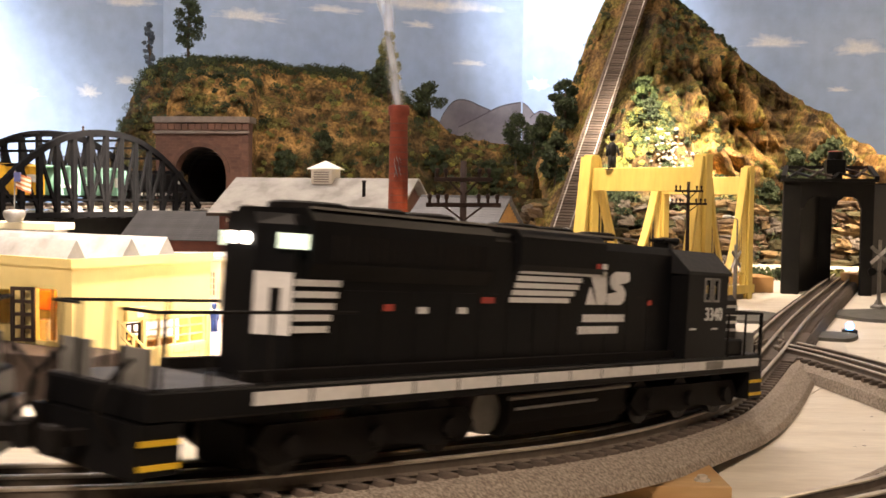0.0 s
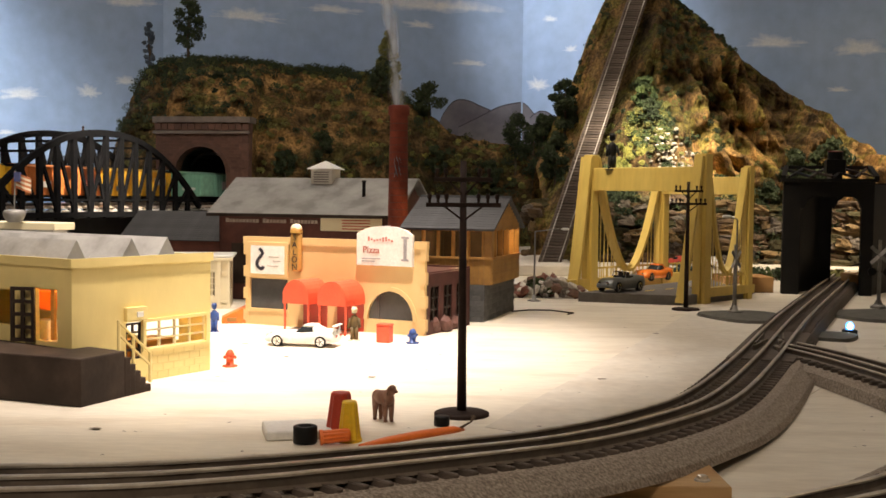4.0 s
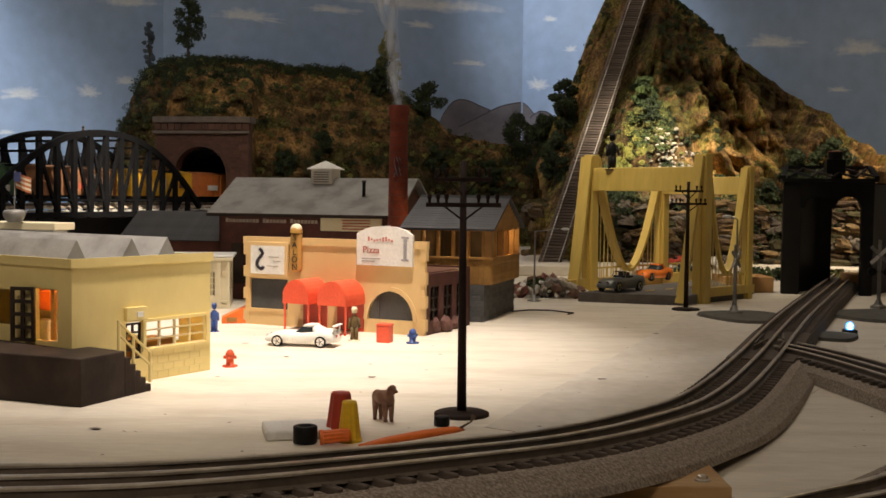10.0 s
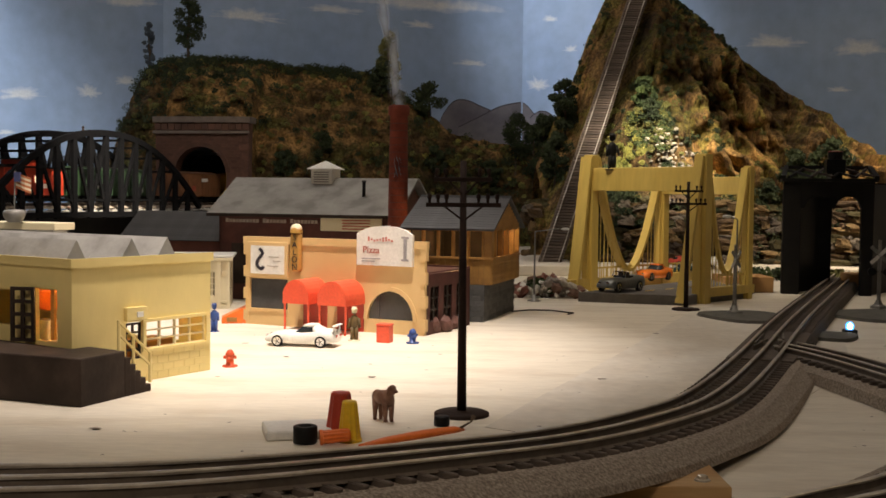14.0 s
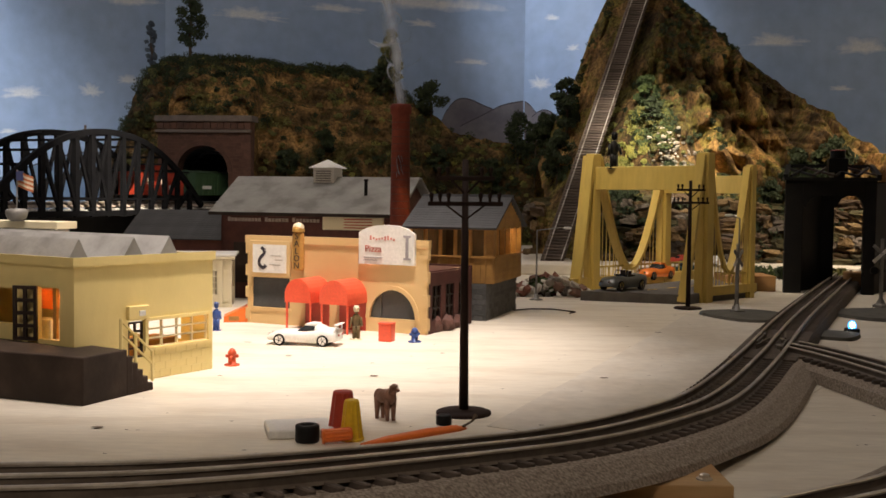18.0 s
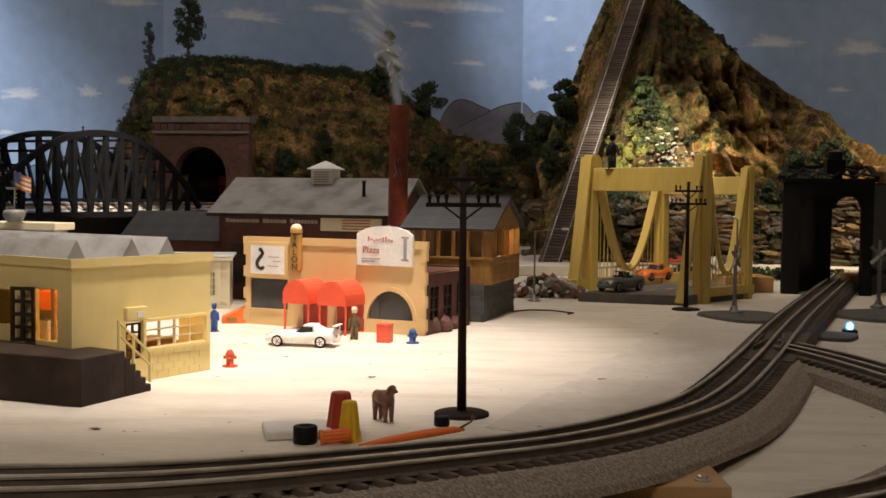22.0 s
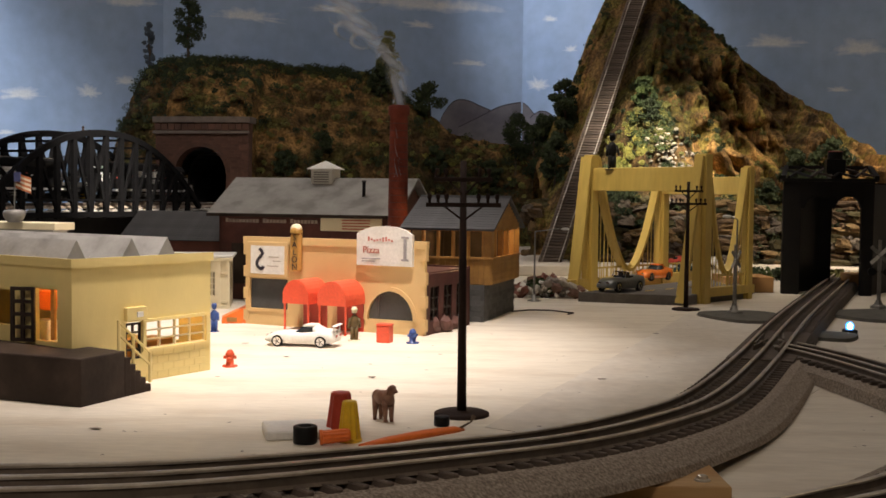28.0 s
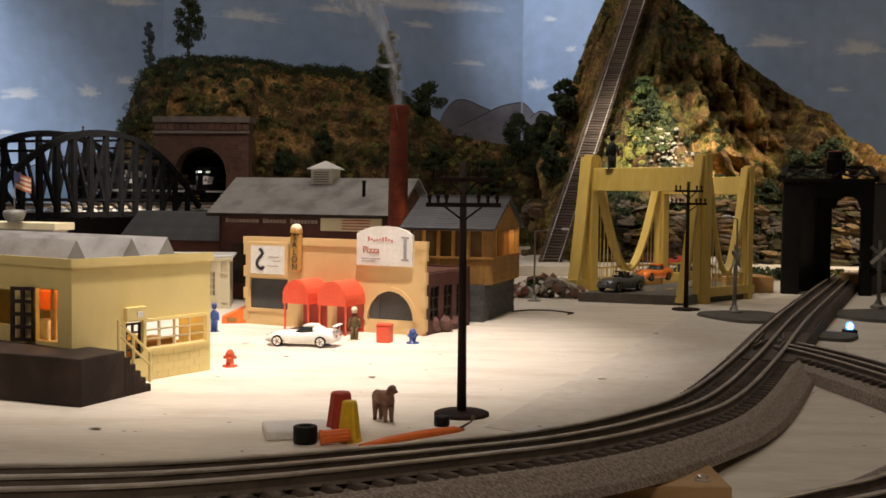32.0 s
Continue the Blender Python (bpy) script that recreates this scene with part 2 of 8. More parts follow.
ROCK = rock_material("hill_rock", (0.030, 0.022, 0.010), (0.135, 0.085, 0.036), (0.36, 0.225, 0.090), (0.085, 0.080, 0.026), (1, 1, 1), 0.49, 0.51, 0.45)
CLIFF = rock_material("cliff_rock", (0.040, 0.028, 0.014), (0.19, 0.115, 0.048), (0.46, 0.285, 0.105), (0.21, 0.175, 0.045), (1.5, 1.0, 0.5), 0.48, 0.485, 0.42)


# ---- mesh helpers ----
def frame_of(x, y, z, angle):
    """A place on the plan: local x along the given angle in degrees."""
    return pose(x, y, z, 0, 0, angle)


def box(bm, x0, y0, z0, x1, y1, z1, m=None, bevel=0.0):
    r = bmesh.ops.create_cube(bm, size=1.0)
    vs = r["verts"]
    t = Matrix.Translation(((x0 + x1) / 2, (y0 + y1) / 2, (z0 + z1) / 2)) @ Matrix.Diagonal((abs(x1 - x0), abs(y1 - y0), abs(z1 - z0), 1))
    bmesh.ops.transform(bm, matrix=t, verts=vs)
    if bevel:
        es = list({e for v in vs for e in v.link_edges})
        r2 = bmesh.ops.bevel(bm, geom=es, offset=bevel, segments=1, affect="EDGES")
        vs = list({v for f in r2["faces"] for v in f.verts} | {v for v in vs if v.is_valid})
    if m is not None:
        bmesh.ops.transform(bm, matrix=m, verts=vs)
    return vs


def rod(bm, a, b, r, r2=None, n=8):
    """A round bar from a to b."""
    a, b = Vector(a), Vector(b)
    d = b - a
    q = d.to_track_quat("Z", "Y").to_matrix().to_4x4()
    c = bmesh.ops.create_cone(bm, cap_ends=True, segments=n, radius1=r, radius2=r if r2 is None else r2, depth=d.length)
    bmesh.ops.transform(bm, matrix=Matrix.Translation((a + b) / 2) @ q, verts=c["verts"])
    return c["verts"]


def bar(bm, a, b, w, h, up=(0, 0, 1)):
    """A square bar from a to b, w across and h along up."""
    a, b = Vector(a), Vector(b)
    d = (b - a).normalized()
    s = d.cross(Vector(up)).normalized()
    u = s.cross(d).normalized()
    vs = [bm.verts.new(p + s * i * w / 2 + u * j * h / 2) for p in (a, b) for i, j in ((-1, -1), (1, -1), (1, 1), (-1, 1))]
    for q in ((3, 2, 1, 0), (4, 5, 6, 7), (0, 1, 5, 4), (1, 2, 6, 5), (2, 3, 7, 6), (3, 0, 4, 7)):
        bm.faces.new([vs[i] for i in q])
    return vs


def prism(bm, pts, depth, m=None):
    """A flat outline in local x, z, pushed from y = 0 to y = depth."""
    n = len(pts)
    a = [bm.verts.new((p[0], 0, p[1])) for p in pts]
    b = [bm.verts.new((p[0], depth, p[1])) for p in pts]
    fs = [bm.faces.new(a), bm.faces.new(b[::-1])]
    for i in range(n):
        fs.append(bm.faces.new((a[i], b[i], b[(i + 1) % n], a[(i + 1) % n])))
    bmesh.ops.recalc_face_normals(bm, faces=fs)
    if m is not None:
        bmesh.ops.transform(bm, matrix=m, verts=a + b)
    return a + b


def lathe(bm, prof, n=16, m=None):
    """A turned body: radius, height pairs from bottom to top."""
    rings = []
    for r, z in prof:
        rings.append([bm.verts.new((r * math.cos(2 * math.pi * i / n), r * math.sin(2 * math.pi * i / n), z)) for i in range(n)])
    for a, b in zip(rings[:-1], rings[1:]):
        for i in range(n):
            bm.faces.new((a[i], a[(i + 1) % n], b[(i + 1) % n], b[i]))
    bm.faces.new(rings[0][::-1])
    bm.faces.new(rings[-1])
    vs = [v for r in rings for v in r]
    if m is not None:
        bmesh.ops.transform(bm, matrix=m, verts=vs)
    return vs


def ball(bm, x, y, z, rx, ry=None, rz=None, n=10):
    ry, rz = ry or rx, rz or rx
    r = bmesh.ops.create_uvsphere(bm, u_segments=n, v_segments=max(5, n // 2 + 1), radius=1)
    bmesh.ops.transform(bm, matrix=Matrix.Translation((x, y, z)) @ Matrix.Diagonal((rx, ry, rz, 1)), verts=r["verts"])
    return r["verts"]


def ribbon(bm, pts, across, w, h):
    """One continuous board along pts: w wide along across, h thick."""
    n = len(pts) - 1
    across = Vector(across).normalized()
    rings = []
    for i, p in enumerate(pts):
        d = (pts[min(i + 1, n)] - pts[max(i - 1, 0)]).normalized()
        q = d.cross(across).normalized()
        rings.append([bm.verts.new(p + across * sx * w / 2 + q * sy * h / 2) for sx, sy in ((-1, -1), (1, -1), (1, 1), (-1, 1))])
    for r0, r1 in zip(rings[:-1], rings[1:]):
        for i in range(4):
            bm.faces.new((r0[i], r0[(i + 1) % 4], r1[(i + 1) % 4], r1[i]))
    bm.faces.new(rings[0][::-1])
    bm.faces.new(rings[-1])
    bmesh.ops.recalc_face_normals(bm, faces=bm.faces)


def mesh_of(name, bm, mat, smooth=False):
    me = bpy.data.meshes.new(name)
    bm.to_mesh(me)
    bm.free()
    me.materials.append(mat)
    if smooth:
        me.shade_smooth()
    return me


def part(name, bm, mat, parent=None, label="", smooth=False, m=None):
    ob = new(name, mesh_of(name, bm, mat, smooth))
    ob.parent = parent
    if m is not None:
        ob.matrix_basis = m
    if label:
        ob["label"] = label
    return ob


def one(name, mat, parent, dims, label="", bevel=0.0, m=None):
    """A part that is one block: x0, y0, z0, x1, y1, z1."""
    bm = bmesh.new()
    box(bm, *dims, bevel=bevel)
    return part(name, bm, mat, parent, label, m=m)


def base(name, m, label, category, group="", kind=""):
    ob = new(name)
    ob.empty_display_size = 0.01
    ob.matrix_basis = m
    return tagged(ob, label, category, group, kind)


def piece(name, me, parent, m):
    ob = new(name, me)
    ob.parent = parent
    ob.matrix_basis = m
    return ob


def from_arrays(name, verts, faces, mat, smooth=False):
    me = bpy.data.meshes.new(name)
    me.from_pydata([tuple(v) for v in verts], [], [tuple(f) for f in faces])
    me.materials.append(mat)
    if smooth:
        me.shade_smooth()
    me.update()
    return me


def words(name, text, size, mat, parent, m, depth=0.0003, label="", squeeze=1.0):
    cu = bpy.data.curves.new(name, "FONT")
    cu.body, cu.size, cu.extrude, cu.align_x, cu.align_y = text, size, depth, "CENTER", "CENTER"
    tmp = bpy.data.objects.new(name, cu)
    scene.collection.objects.link(tmp)
    me = bpy.data.meshes.new_from_object(tmp.evaluated_get(bpy.context.evaluated_depsgraph_get()))
    bpy.data.objects.remove(tmp)
    me.materials.clear()
    me.materials.append(mat)
    ob = new(name, me)
    ob.parent = parent
    ob.matrix_basis = m @ pose(0, 0, 0, 90, 0, 0) @ Matrix.Diagonal((squeeze, 1, 1, 1))
    if label:
        ob["label"] = label
    return ob


# ---- room and board ----
def slab(name, dims, mat, label, category):
    bm = bmesh.new()
    box(bm, *dims)
    return tagged(part(name, bm, mat), label, category, kind="structure")


def wall_between(name, a, b, z0, z1, mat, label, thick=0.05):
    """A wall whose inner face runs from a to b; its thickness lies on the left of that way."""
    ax, ay = a
    bx, by = b
    length, ang = math.hypot(bx - ax, by - ay), math.degrees(math.atan2(by - ay, bx - ax))
    bm = bmesh.new()
    box(bm, 0, 0, z0, length, thick, z1)
    return tagged(part(name, bm, mat, m=frame_of(ax, ay, 0, ang)), label, "wall", kind="structure")


PLAIN = material("plain_plaster", (0.45, 0.42, 0.38), 0.9, scale=4, bump=0.1)
CARPET = material("dark_floor", (0.12, 0.10, 0.09), 0.95, scale=60, bump=0.4)
CORNER_A, CORNER_B = (-0.905, 3.56), (0.259, 3.72)
LEFT_END, RIGHT_END = (-2.10, 2.30), (2.30, 2.45)
wall_left = wall_between("wall_left", LEFT_END, CORNER_A, -0.9, 1.5, SKY, "pale blue painted sky backdrop wall with clouds")
wall_back = wall_between("wall_back", CORNER_A, CORNER_B, -0.9, 1.5, SKY, "blue painted sky backdrop wall with clouds and hills")
wall_right = wall_between("wall_right", CORNER_B, RIGHT_END, -0.9, 1.5, SKY, "blue painted sky backdrop wall behind the mountain")
wall_between("wall_west", (-2.10, -1.6), LEFT_END, -0.9, 1.5, PLAIN, "plain plaster wall")
wall_between("wall_east", RIGHT_END, (2.30, -1.6), -0.9, 1.5, PLAIN, "plain plaster wall")
wall_between("wall_south", (2.30, -1.6), (-2.10, -1.6), -0.9, 1.5, PLAIN, "plain plaster wall")
slab("floor", (-2.2, -1.7, -0.95, 2.4, 3.9, -0.9), CARPET, "dark carpeted room floor", "floor")
slab("ceiling", (-2.2, -1.7, 1.5, 2.4, 3.9, 1.55), PLAIN, "plain plaster ceiling", "ceiling")

bm = bmesh.new()
prism(bm, [(-2.05, 0.20), (2.25, 0.20), (2.25, 2.47), (0.26, 3.705), (-0.89, 3.55), (-2.05, 2.34)], 0.02, Matrix(((1, 0, 0, 0), (0, 0, 1, 0), (0, 1, 0, -0.02), (0, 0, 0, 1))))
bmesh.ops.recalc_face_normals(bm, faces=bm.faces)
board = tagged(part("ground", bm, BOARD), "off-white painted plywood layout board", "board", kind="structure")


def cloud(wall, along, z, w, h, seed, tilt=0.0):
    """A flat painted cloud on a wall's inner face: a ragged lens of overlapping puffs."""
    rng = random.Random(seed)
    n = 26
    vs, fs, uv = [(0, 0, 0)], [], [(0, 0)]
    for i in range(n):
        a = 2 * math.pi * i / n
        r = 1 + 0.22 * math.sin(3 * a + rng.random() * 6) + 0.16 * rng.uniform(-1, 1)
        y = math.sin(a)
        vs.append((math.cos(a) * r * w / 2, 0, (y if y > 0 else y * 0.6) * r * h / 2))
        uv.append((math.cos(a), math.sin(a)))
    for i in range(n):
        fs.append((0, 1 + i, 1 + (i + 1) % n))
    me = from_arrays("cloud", vs, fs, CLOUD)
    lay = me.uv_layers.new(name="UVMap")
    for loop in me.loops:
        lay.data[loop.index].uv = uv[loop.vertex_index]
    ob = new("cloud", me)
    ob.parent = wall
    ob.matrix_basis = pose(along, -0.00012 - 0.00005 * (seed % 3), z, 0, tilt, 0)


# ---- tracks ----
def spline(ctrl, n=14):
    pts = [Vector(p) for p in ctrl]
    pts = [2 * pts[0] - pts[1]] + pts + [2 * pts[-1] - pts[-2]]
    out = []
    for a, b, c, d in zip(pts[:-3], pts[1:-2], pts[2:-1], pts[3:]):
        for k in range(n):
            t = k / n
            out.append(0.5 * (2 * b + (c - a) * t + (2 * a - 5 * b + 4 * c - d) * t * t + (3 * b - a - 3 * c + d) * t ** 3))
    out.append(pts[-2].copy())
    return out


class Way:
    """A smooth way on the plan, with lengths measured along it."""

    def __init__(self, ctrl, n=14):
        self.p = spline(ctrl, n)
        self.s = [0.0]
        for a, b in zip(self.p[:-1], self.p[1:]):
            self.s.append(self.s[-1] + (b - a).length)
        self.length = self.s[-1]

    def at(self, s):
        s = max(0.0, min(self.length - 1e-6, s))
        lo, hi = 0, len(self.s) - 1
        while hi - lo > 1:
            mid = (lo + hi) // 2
            lo, hi = (mid, hi) if self.s[mid] <= s else (lo, mid)
        return self.p[lo].lerp(self.p[lo + 1], (s - self.s[lo]) / (self.s[lo + 1] - self.s[lo]))

    def pose_at(self, s, reach=0.0):
        """Stands on the way at s; with reach, on two bogies that far before and behind."""
        r = reach or 0.004
        a, b = self.at(s - r), self.at(s + r)
        d = b - a
        mid = (a + b) / 2 if reach else self.at(s)
        return pose(mid.x, mid.y, mid.z, 0, -math.degrees(math.atan2(d.z, math.hypot(d.x, d.y))), math.degrees(math.atan2(d.y, d.x)))


def sweep(bm, way, s0, s1, prof, step=0.012):
    """Push an outline (across, up) along a way."""
    n = max(2, int((s1 - s0) / step))
    rings = []
    for i in range(n + 1):
        m = way.pose_at(s0 + (s1 - s0) * i / n)
        rings.append([bm.verts.new(m @ Vector((0, y, z))) for y, z in prof])
    k = len(prof)
    for a, b in zip(rings[:-1], rings[1:]):
        for i in range(k):
            bm.faces.new((a[i], a[(i + 1) % k], b[(i + 1) % k], b[i]))
    bm.faces.new(rings[0])
    bm.faces.new(rings[-1][::-1])
    bmesh.ops.recalc_face_normals(bm, faces=bm.faces)


# One line serves the whole railway: from behind the signal gantry, round the near curve, up and round the left end,
# over the truss bridge and through the tunnel.
BK = 1.22
EYE = Vector((0, 0, CAM_H))
FAR = Matrix.Translation(EYE) @ Matrix.Diagonal((BK, BK, BK, 1)) @ Matrix.Translation(-EYE)
D = Vector((0.342, 0.940, 0.0))
P0 = FAR @ Vector((-0.646, 1.79, 0.113))
NEAR_ROWS = [(0.899, 2.333, 0.017), (0.663, 1.802, 0.017), (0.369, 1.137, 0.017), (0.232, 0.806, 0.017), (0.158, 0.638, 0.018), (0.106, 0.553, 0.021),
             (0.056, 0.489, 0.025), (0.005, 0.430, 0.032), (-0.070, 0.357, 0.041), (-0.134, 0.331, 0.044), (-0.294, 0.313, 0.045)]
LOOP = Way(NEAR_ROWS + [(-0.554, 0.320, 0.046), (-0.85, 0.40, 0.050), (-1.08, 0.62, 0.062), (-1.17, 0.95, 0.078), (-1.12, 1.28, 0.096),
                        tuple(P0 - D * 0.60), tuple(P0 - D * 0.30), tuple(P0), tuple(P0 + D * 0.55), tuple(P0 + D * 0.75 + Vector((0.012, -0.006, 0))),
                        (-0.40, 3.10, 0.109), (-0.15, 3.25, 0.109), (0.30, 3.28, 0.109), (1.2, 2.75, 0.109), (1.75, 2.42, 0.109), (1.98, 1.95, 0.109), (1.98, 1.2, 0.109), (1.95, 0.5, 0.109)])
S_REF = LOOP.s[14 * 10]      # length at the last row of the near curve
S0 = LOOP.s[14 * 18]         # length at P0
S_BRIDGE = S0 - 0.62
BRANCH = Way([(0.262, 0.905, 0.017), (0.281, 0.855, 0.017), (0.293, 0.808, 0.017), (0.303, 0.747, 0.017), (0.312, 0.66, 0.017), (0.318, 0.50, 0.017)])
THIRD = Way([(0.06, 0.345, 0.022), (0.149, 0.398, 0.022), (0.215, 0.455, 0.022), (0.40, 0.68, 0.022)])
GAUGE = 0.01435
tie_bm = bmesh.new()
box(tie_bm, -0.0017, -0.0235, -0.0085, 0.0017, 0.0240, -0.0046, bevel=0.0005)
TIE_MESH = mesh_of("sleeper", tie_bm, TIE)


def track(way, s0, s1, label, near0, near1, bed_low, half=0.042, pitch=0.0108, inner=None, rail_from=(0, 0, 0), sink=0.0, slim=False):
    t = base("railway_track", pose(0, 0, 0), label, "railway track")
    bm = bmesh.new()
    sweep(bm, way, s0, s1, [(-(inner or half), bed_low), (-(inner or half) + 0.0015, -0.0090), (-0.0245, -0.0062 - sink), (0.0222, -0.0062 - sink), (0.0248, -0.0058), (0.0300, -0.0068), (half - 0.002, bed_low + 0.0035), (half, bed_low)])
    part("roadbed", bm, BALLAST, t, "grey ballast roadbed shoulder")
    if slim:
        bm = bmesh.new()
        sweep(bm, way, 0.0, s0, [(-0.0275, bed_low), (-0.0262, -0.0090), (-0.0245, -0.0062), (0.0250, -0.0062), (0.0265, -0.0090), (0.0285, bed_low)])
        part("roadbed", bm, DARKBED, t, "narrow dark roadbed")
        s0 = 0.0
    for y, extra in zip((-GAUGE, 0.0, GAUGE), rail_from):
        bm = bmesh.new()
        sweep(bm, way, s0 + extra, s1, [(y - 0.0022, -0.0052), (y - 0.0007, -0.0042), (y - 0.0007, -0.0012),
                                        (y + 0.0007, -0.0012), (y + 0.0007, -0.0042), (y + 0.0022, -0.0052)], 0.01)
        web = part("rail", bm, RAIL, t, "dark brown rail")
        bm = bmesh.new()
        sweep(bm, way, s0 + extra, s1, [(y - 0.0012, -0.0012), (y - 0.0013, -0.0004), (y - 0.0007, 0.0),
                                        (y + 0.0007, 0.0), (y + 0.0013, -0.0004), (y + 0.0012, -0.0012)], 0.01)
        part("rail_head", bm, RAILTOP, web, "worn bright rail head")
    rest = bmesh.new()
    n = int((s1 - s0) / pitch)
    for i in range(n):
        s = s0 + (i + 0.5) * pitch
        m = way.pose_at(s)
        if near0 <= s <= near1 and s > s0 + max(rail_from) * 0.6:
            piece("sleeper", TIE_MESH, t, m)
        else:
            box(rest, -0.0022, -0.0235, -0.0085, 0.0022, 0.0240, -0.0046, m)
    if len(rest.verts):
        tagged(part("far_sleepers", rest, TIE, t), kind="stuff")
    return t


S_WIDE = min(range(100, 600), key=lambda q: (LOOP.at(q * 0.004) - Vector((0.275, 0.905, 0.017))).length) * 0.004
main_track = track(LOOP, S_WIDE, S_BRIDGE, "curved three-rail model track climbing on grey roadbed", 0.95, 2.9, -0.0165, inner=0.0275, slim=True, sink=0.0009)


def clear_of_main(y, limit):
    """How far along the branch its rail at y has left the main line's rails behind."""
    s = 0.30
    while s > 0.0:
        p = BRANCH.pose_at(s) @ Vector((0, y, 0))
        if min((p - LOOP.at(q * 0.004)).length for q in range(200, 600)) < limit:
            return s
        s -= 0.003
    return s


S_BR = clear_of_main(0.0, 0.012)
branch_track = track(BRANCH, S_BR, BRANCH.length, "three-rail branch track joining at the turnout", 0.0, 0.5, -0.0165, half=0.036,
                     rail_from=tuple(max(0.0, clear_of_main(y, GAUGE + 0.001) - S_BR) for y in (-GAUGE, 0.0, GAUGE)), sink=0.0012)
# the turnout: a dark plate, frog, guard rails and the point blades, sitting in the main line
S_TURN = min(range(100, 600), key=lambda q: (LOOP.at(q * 0.004) - Vector((0.275, 0.905, 0.017))).length) * 0.004
bm = bmesh.new()
sweep(bm, LOOP, S_TURN - 0.09, S_TURN + 0.10, [(-0.0232, -0.0060), (-0.0232, -0.0042), (0.0252, -0.0042), (0.0252, -0.0060)])
part("turnout_plate", bm, TIE, main_track, "dark brown turnout plate")
for y, d0, d1, dy in ((-0.0105, -0.035, 0.03, 0.0), (0.0045, -0.05, -0.005, 0.004), (0.0105, 0.008, 0.055, 0.0), (-0.004, 0.0, 0.05, -0.005)):
    bm = bmesh.new()
    a, b = LOOP.pose_at(S_TURN + d0) @ Vector((0, y, -0.0022)), LOOP.pose_at(S_TURN + d1) @ Vector((0, y + dy, -0.0022))
    bar(bm, a, b, 0.0016, 0.0036)
    part("guard_rail", bm, RAIL, main_track, "short dark guard rail")
for y, d in ((0.0065, -0.006), (-0.0065, 0.012), (0.0, -0.035), (0.007, 0.036)):
    bm = bmesh.new()
    box(bm, -0.006, -0.0022, -0.0042, 0.006, 0.0022, -0.0014, LOOP.pose_at(S_TURN + d) @ pose(0, y, 0, 0, 0, 12), bevel=0.0005)
    part("frog", bm, material("frog_metal", (0.30, 0.27, 0.22), 0.45, 0.4, scale=90), main_track, "worn metal frog casting")
track(THIRD, 0.0, THIRD.length, "three-rail model track low on the board", 0.1, 0.4, -0.0215)


# ---- hills ----
def heights(ctrl, x):
    if x <= ctrl[0][0]:
        return ctrl[0][1]
    for (xa, za), (xb, zb) in zip(ctrl[:-1], ctrl[1:]):
        if x <= xb:
            t = (x - xa) / (xb - xa)
            return za + (zb - za) * t
    return ctrl[-1][1]


def rough(p, scale, depth=4):
    return noise.fractal(Vector(p) * scale, 0.9, 2.1, depth)


HILL_TOP = [(-0.715, 0.26), (-0.68, 0.40), (-0.634, 0.432), (-0.494, 0.428), (-0.316, 0.415), (-0.176, 0.402), (-0.112, 0.37), (-0.054, 0.322), (0.017, 0.275), (0.145, 0.245), (0.35, 0.26)]
MTN_TOP = [(0.20, 0.20), (0.243, 0.305), (0.272, 0.37), (0.313, 0.49), (0.342, 0.55), (0.389, 0.632), (0.438, 0.645), (0.488, 0.567), (0.538, 0.531), (0.625, 0.455), (0.75, 0.36), (0.837, 0.312), (0.912, 0.24), (0.96, 0.205), (1.126, 0.10), (1.3, 0.05)]


def hill_point(x, v):
    """The hill over the tunnel: v runs from the foot to the ridge."""
    top = heights(HILL_TOP, x)
    mouth = max(0.0, 1 - (abs(x + 0.485) / 0.094) ** 12) if abs(x + 0.485) < 0.094 else 0.0
    low = 0.265 * mouth
    foot_y = 2.235 if x < -0.36 else 2.235 + 0.20 * min(1.0, (x + 0.36) / 0.35)
    y = foot_y + (2.52 - foot_y) * v ** 1.25
    z = low + (top - low) * (1 - (1 - v) ** 1.5)
    k = 0.045 * math.sin(math.pi * min(1, v * 1.05)) if v < 0.95 else 0.005
    if mouth > 0.2 and v < 0.25:
        k *= 0.2
    p = (x, y * 0.8, z)
    fine = 0.012 * rough((x, z, 2.0), 34) if v < 0.97 else 0.0
    return Vector((x, y - k * (rough(p, 7) + 0.35) - fine, z + 0.012 * rough((x, 3, v), 16)))


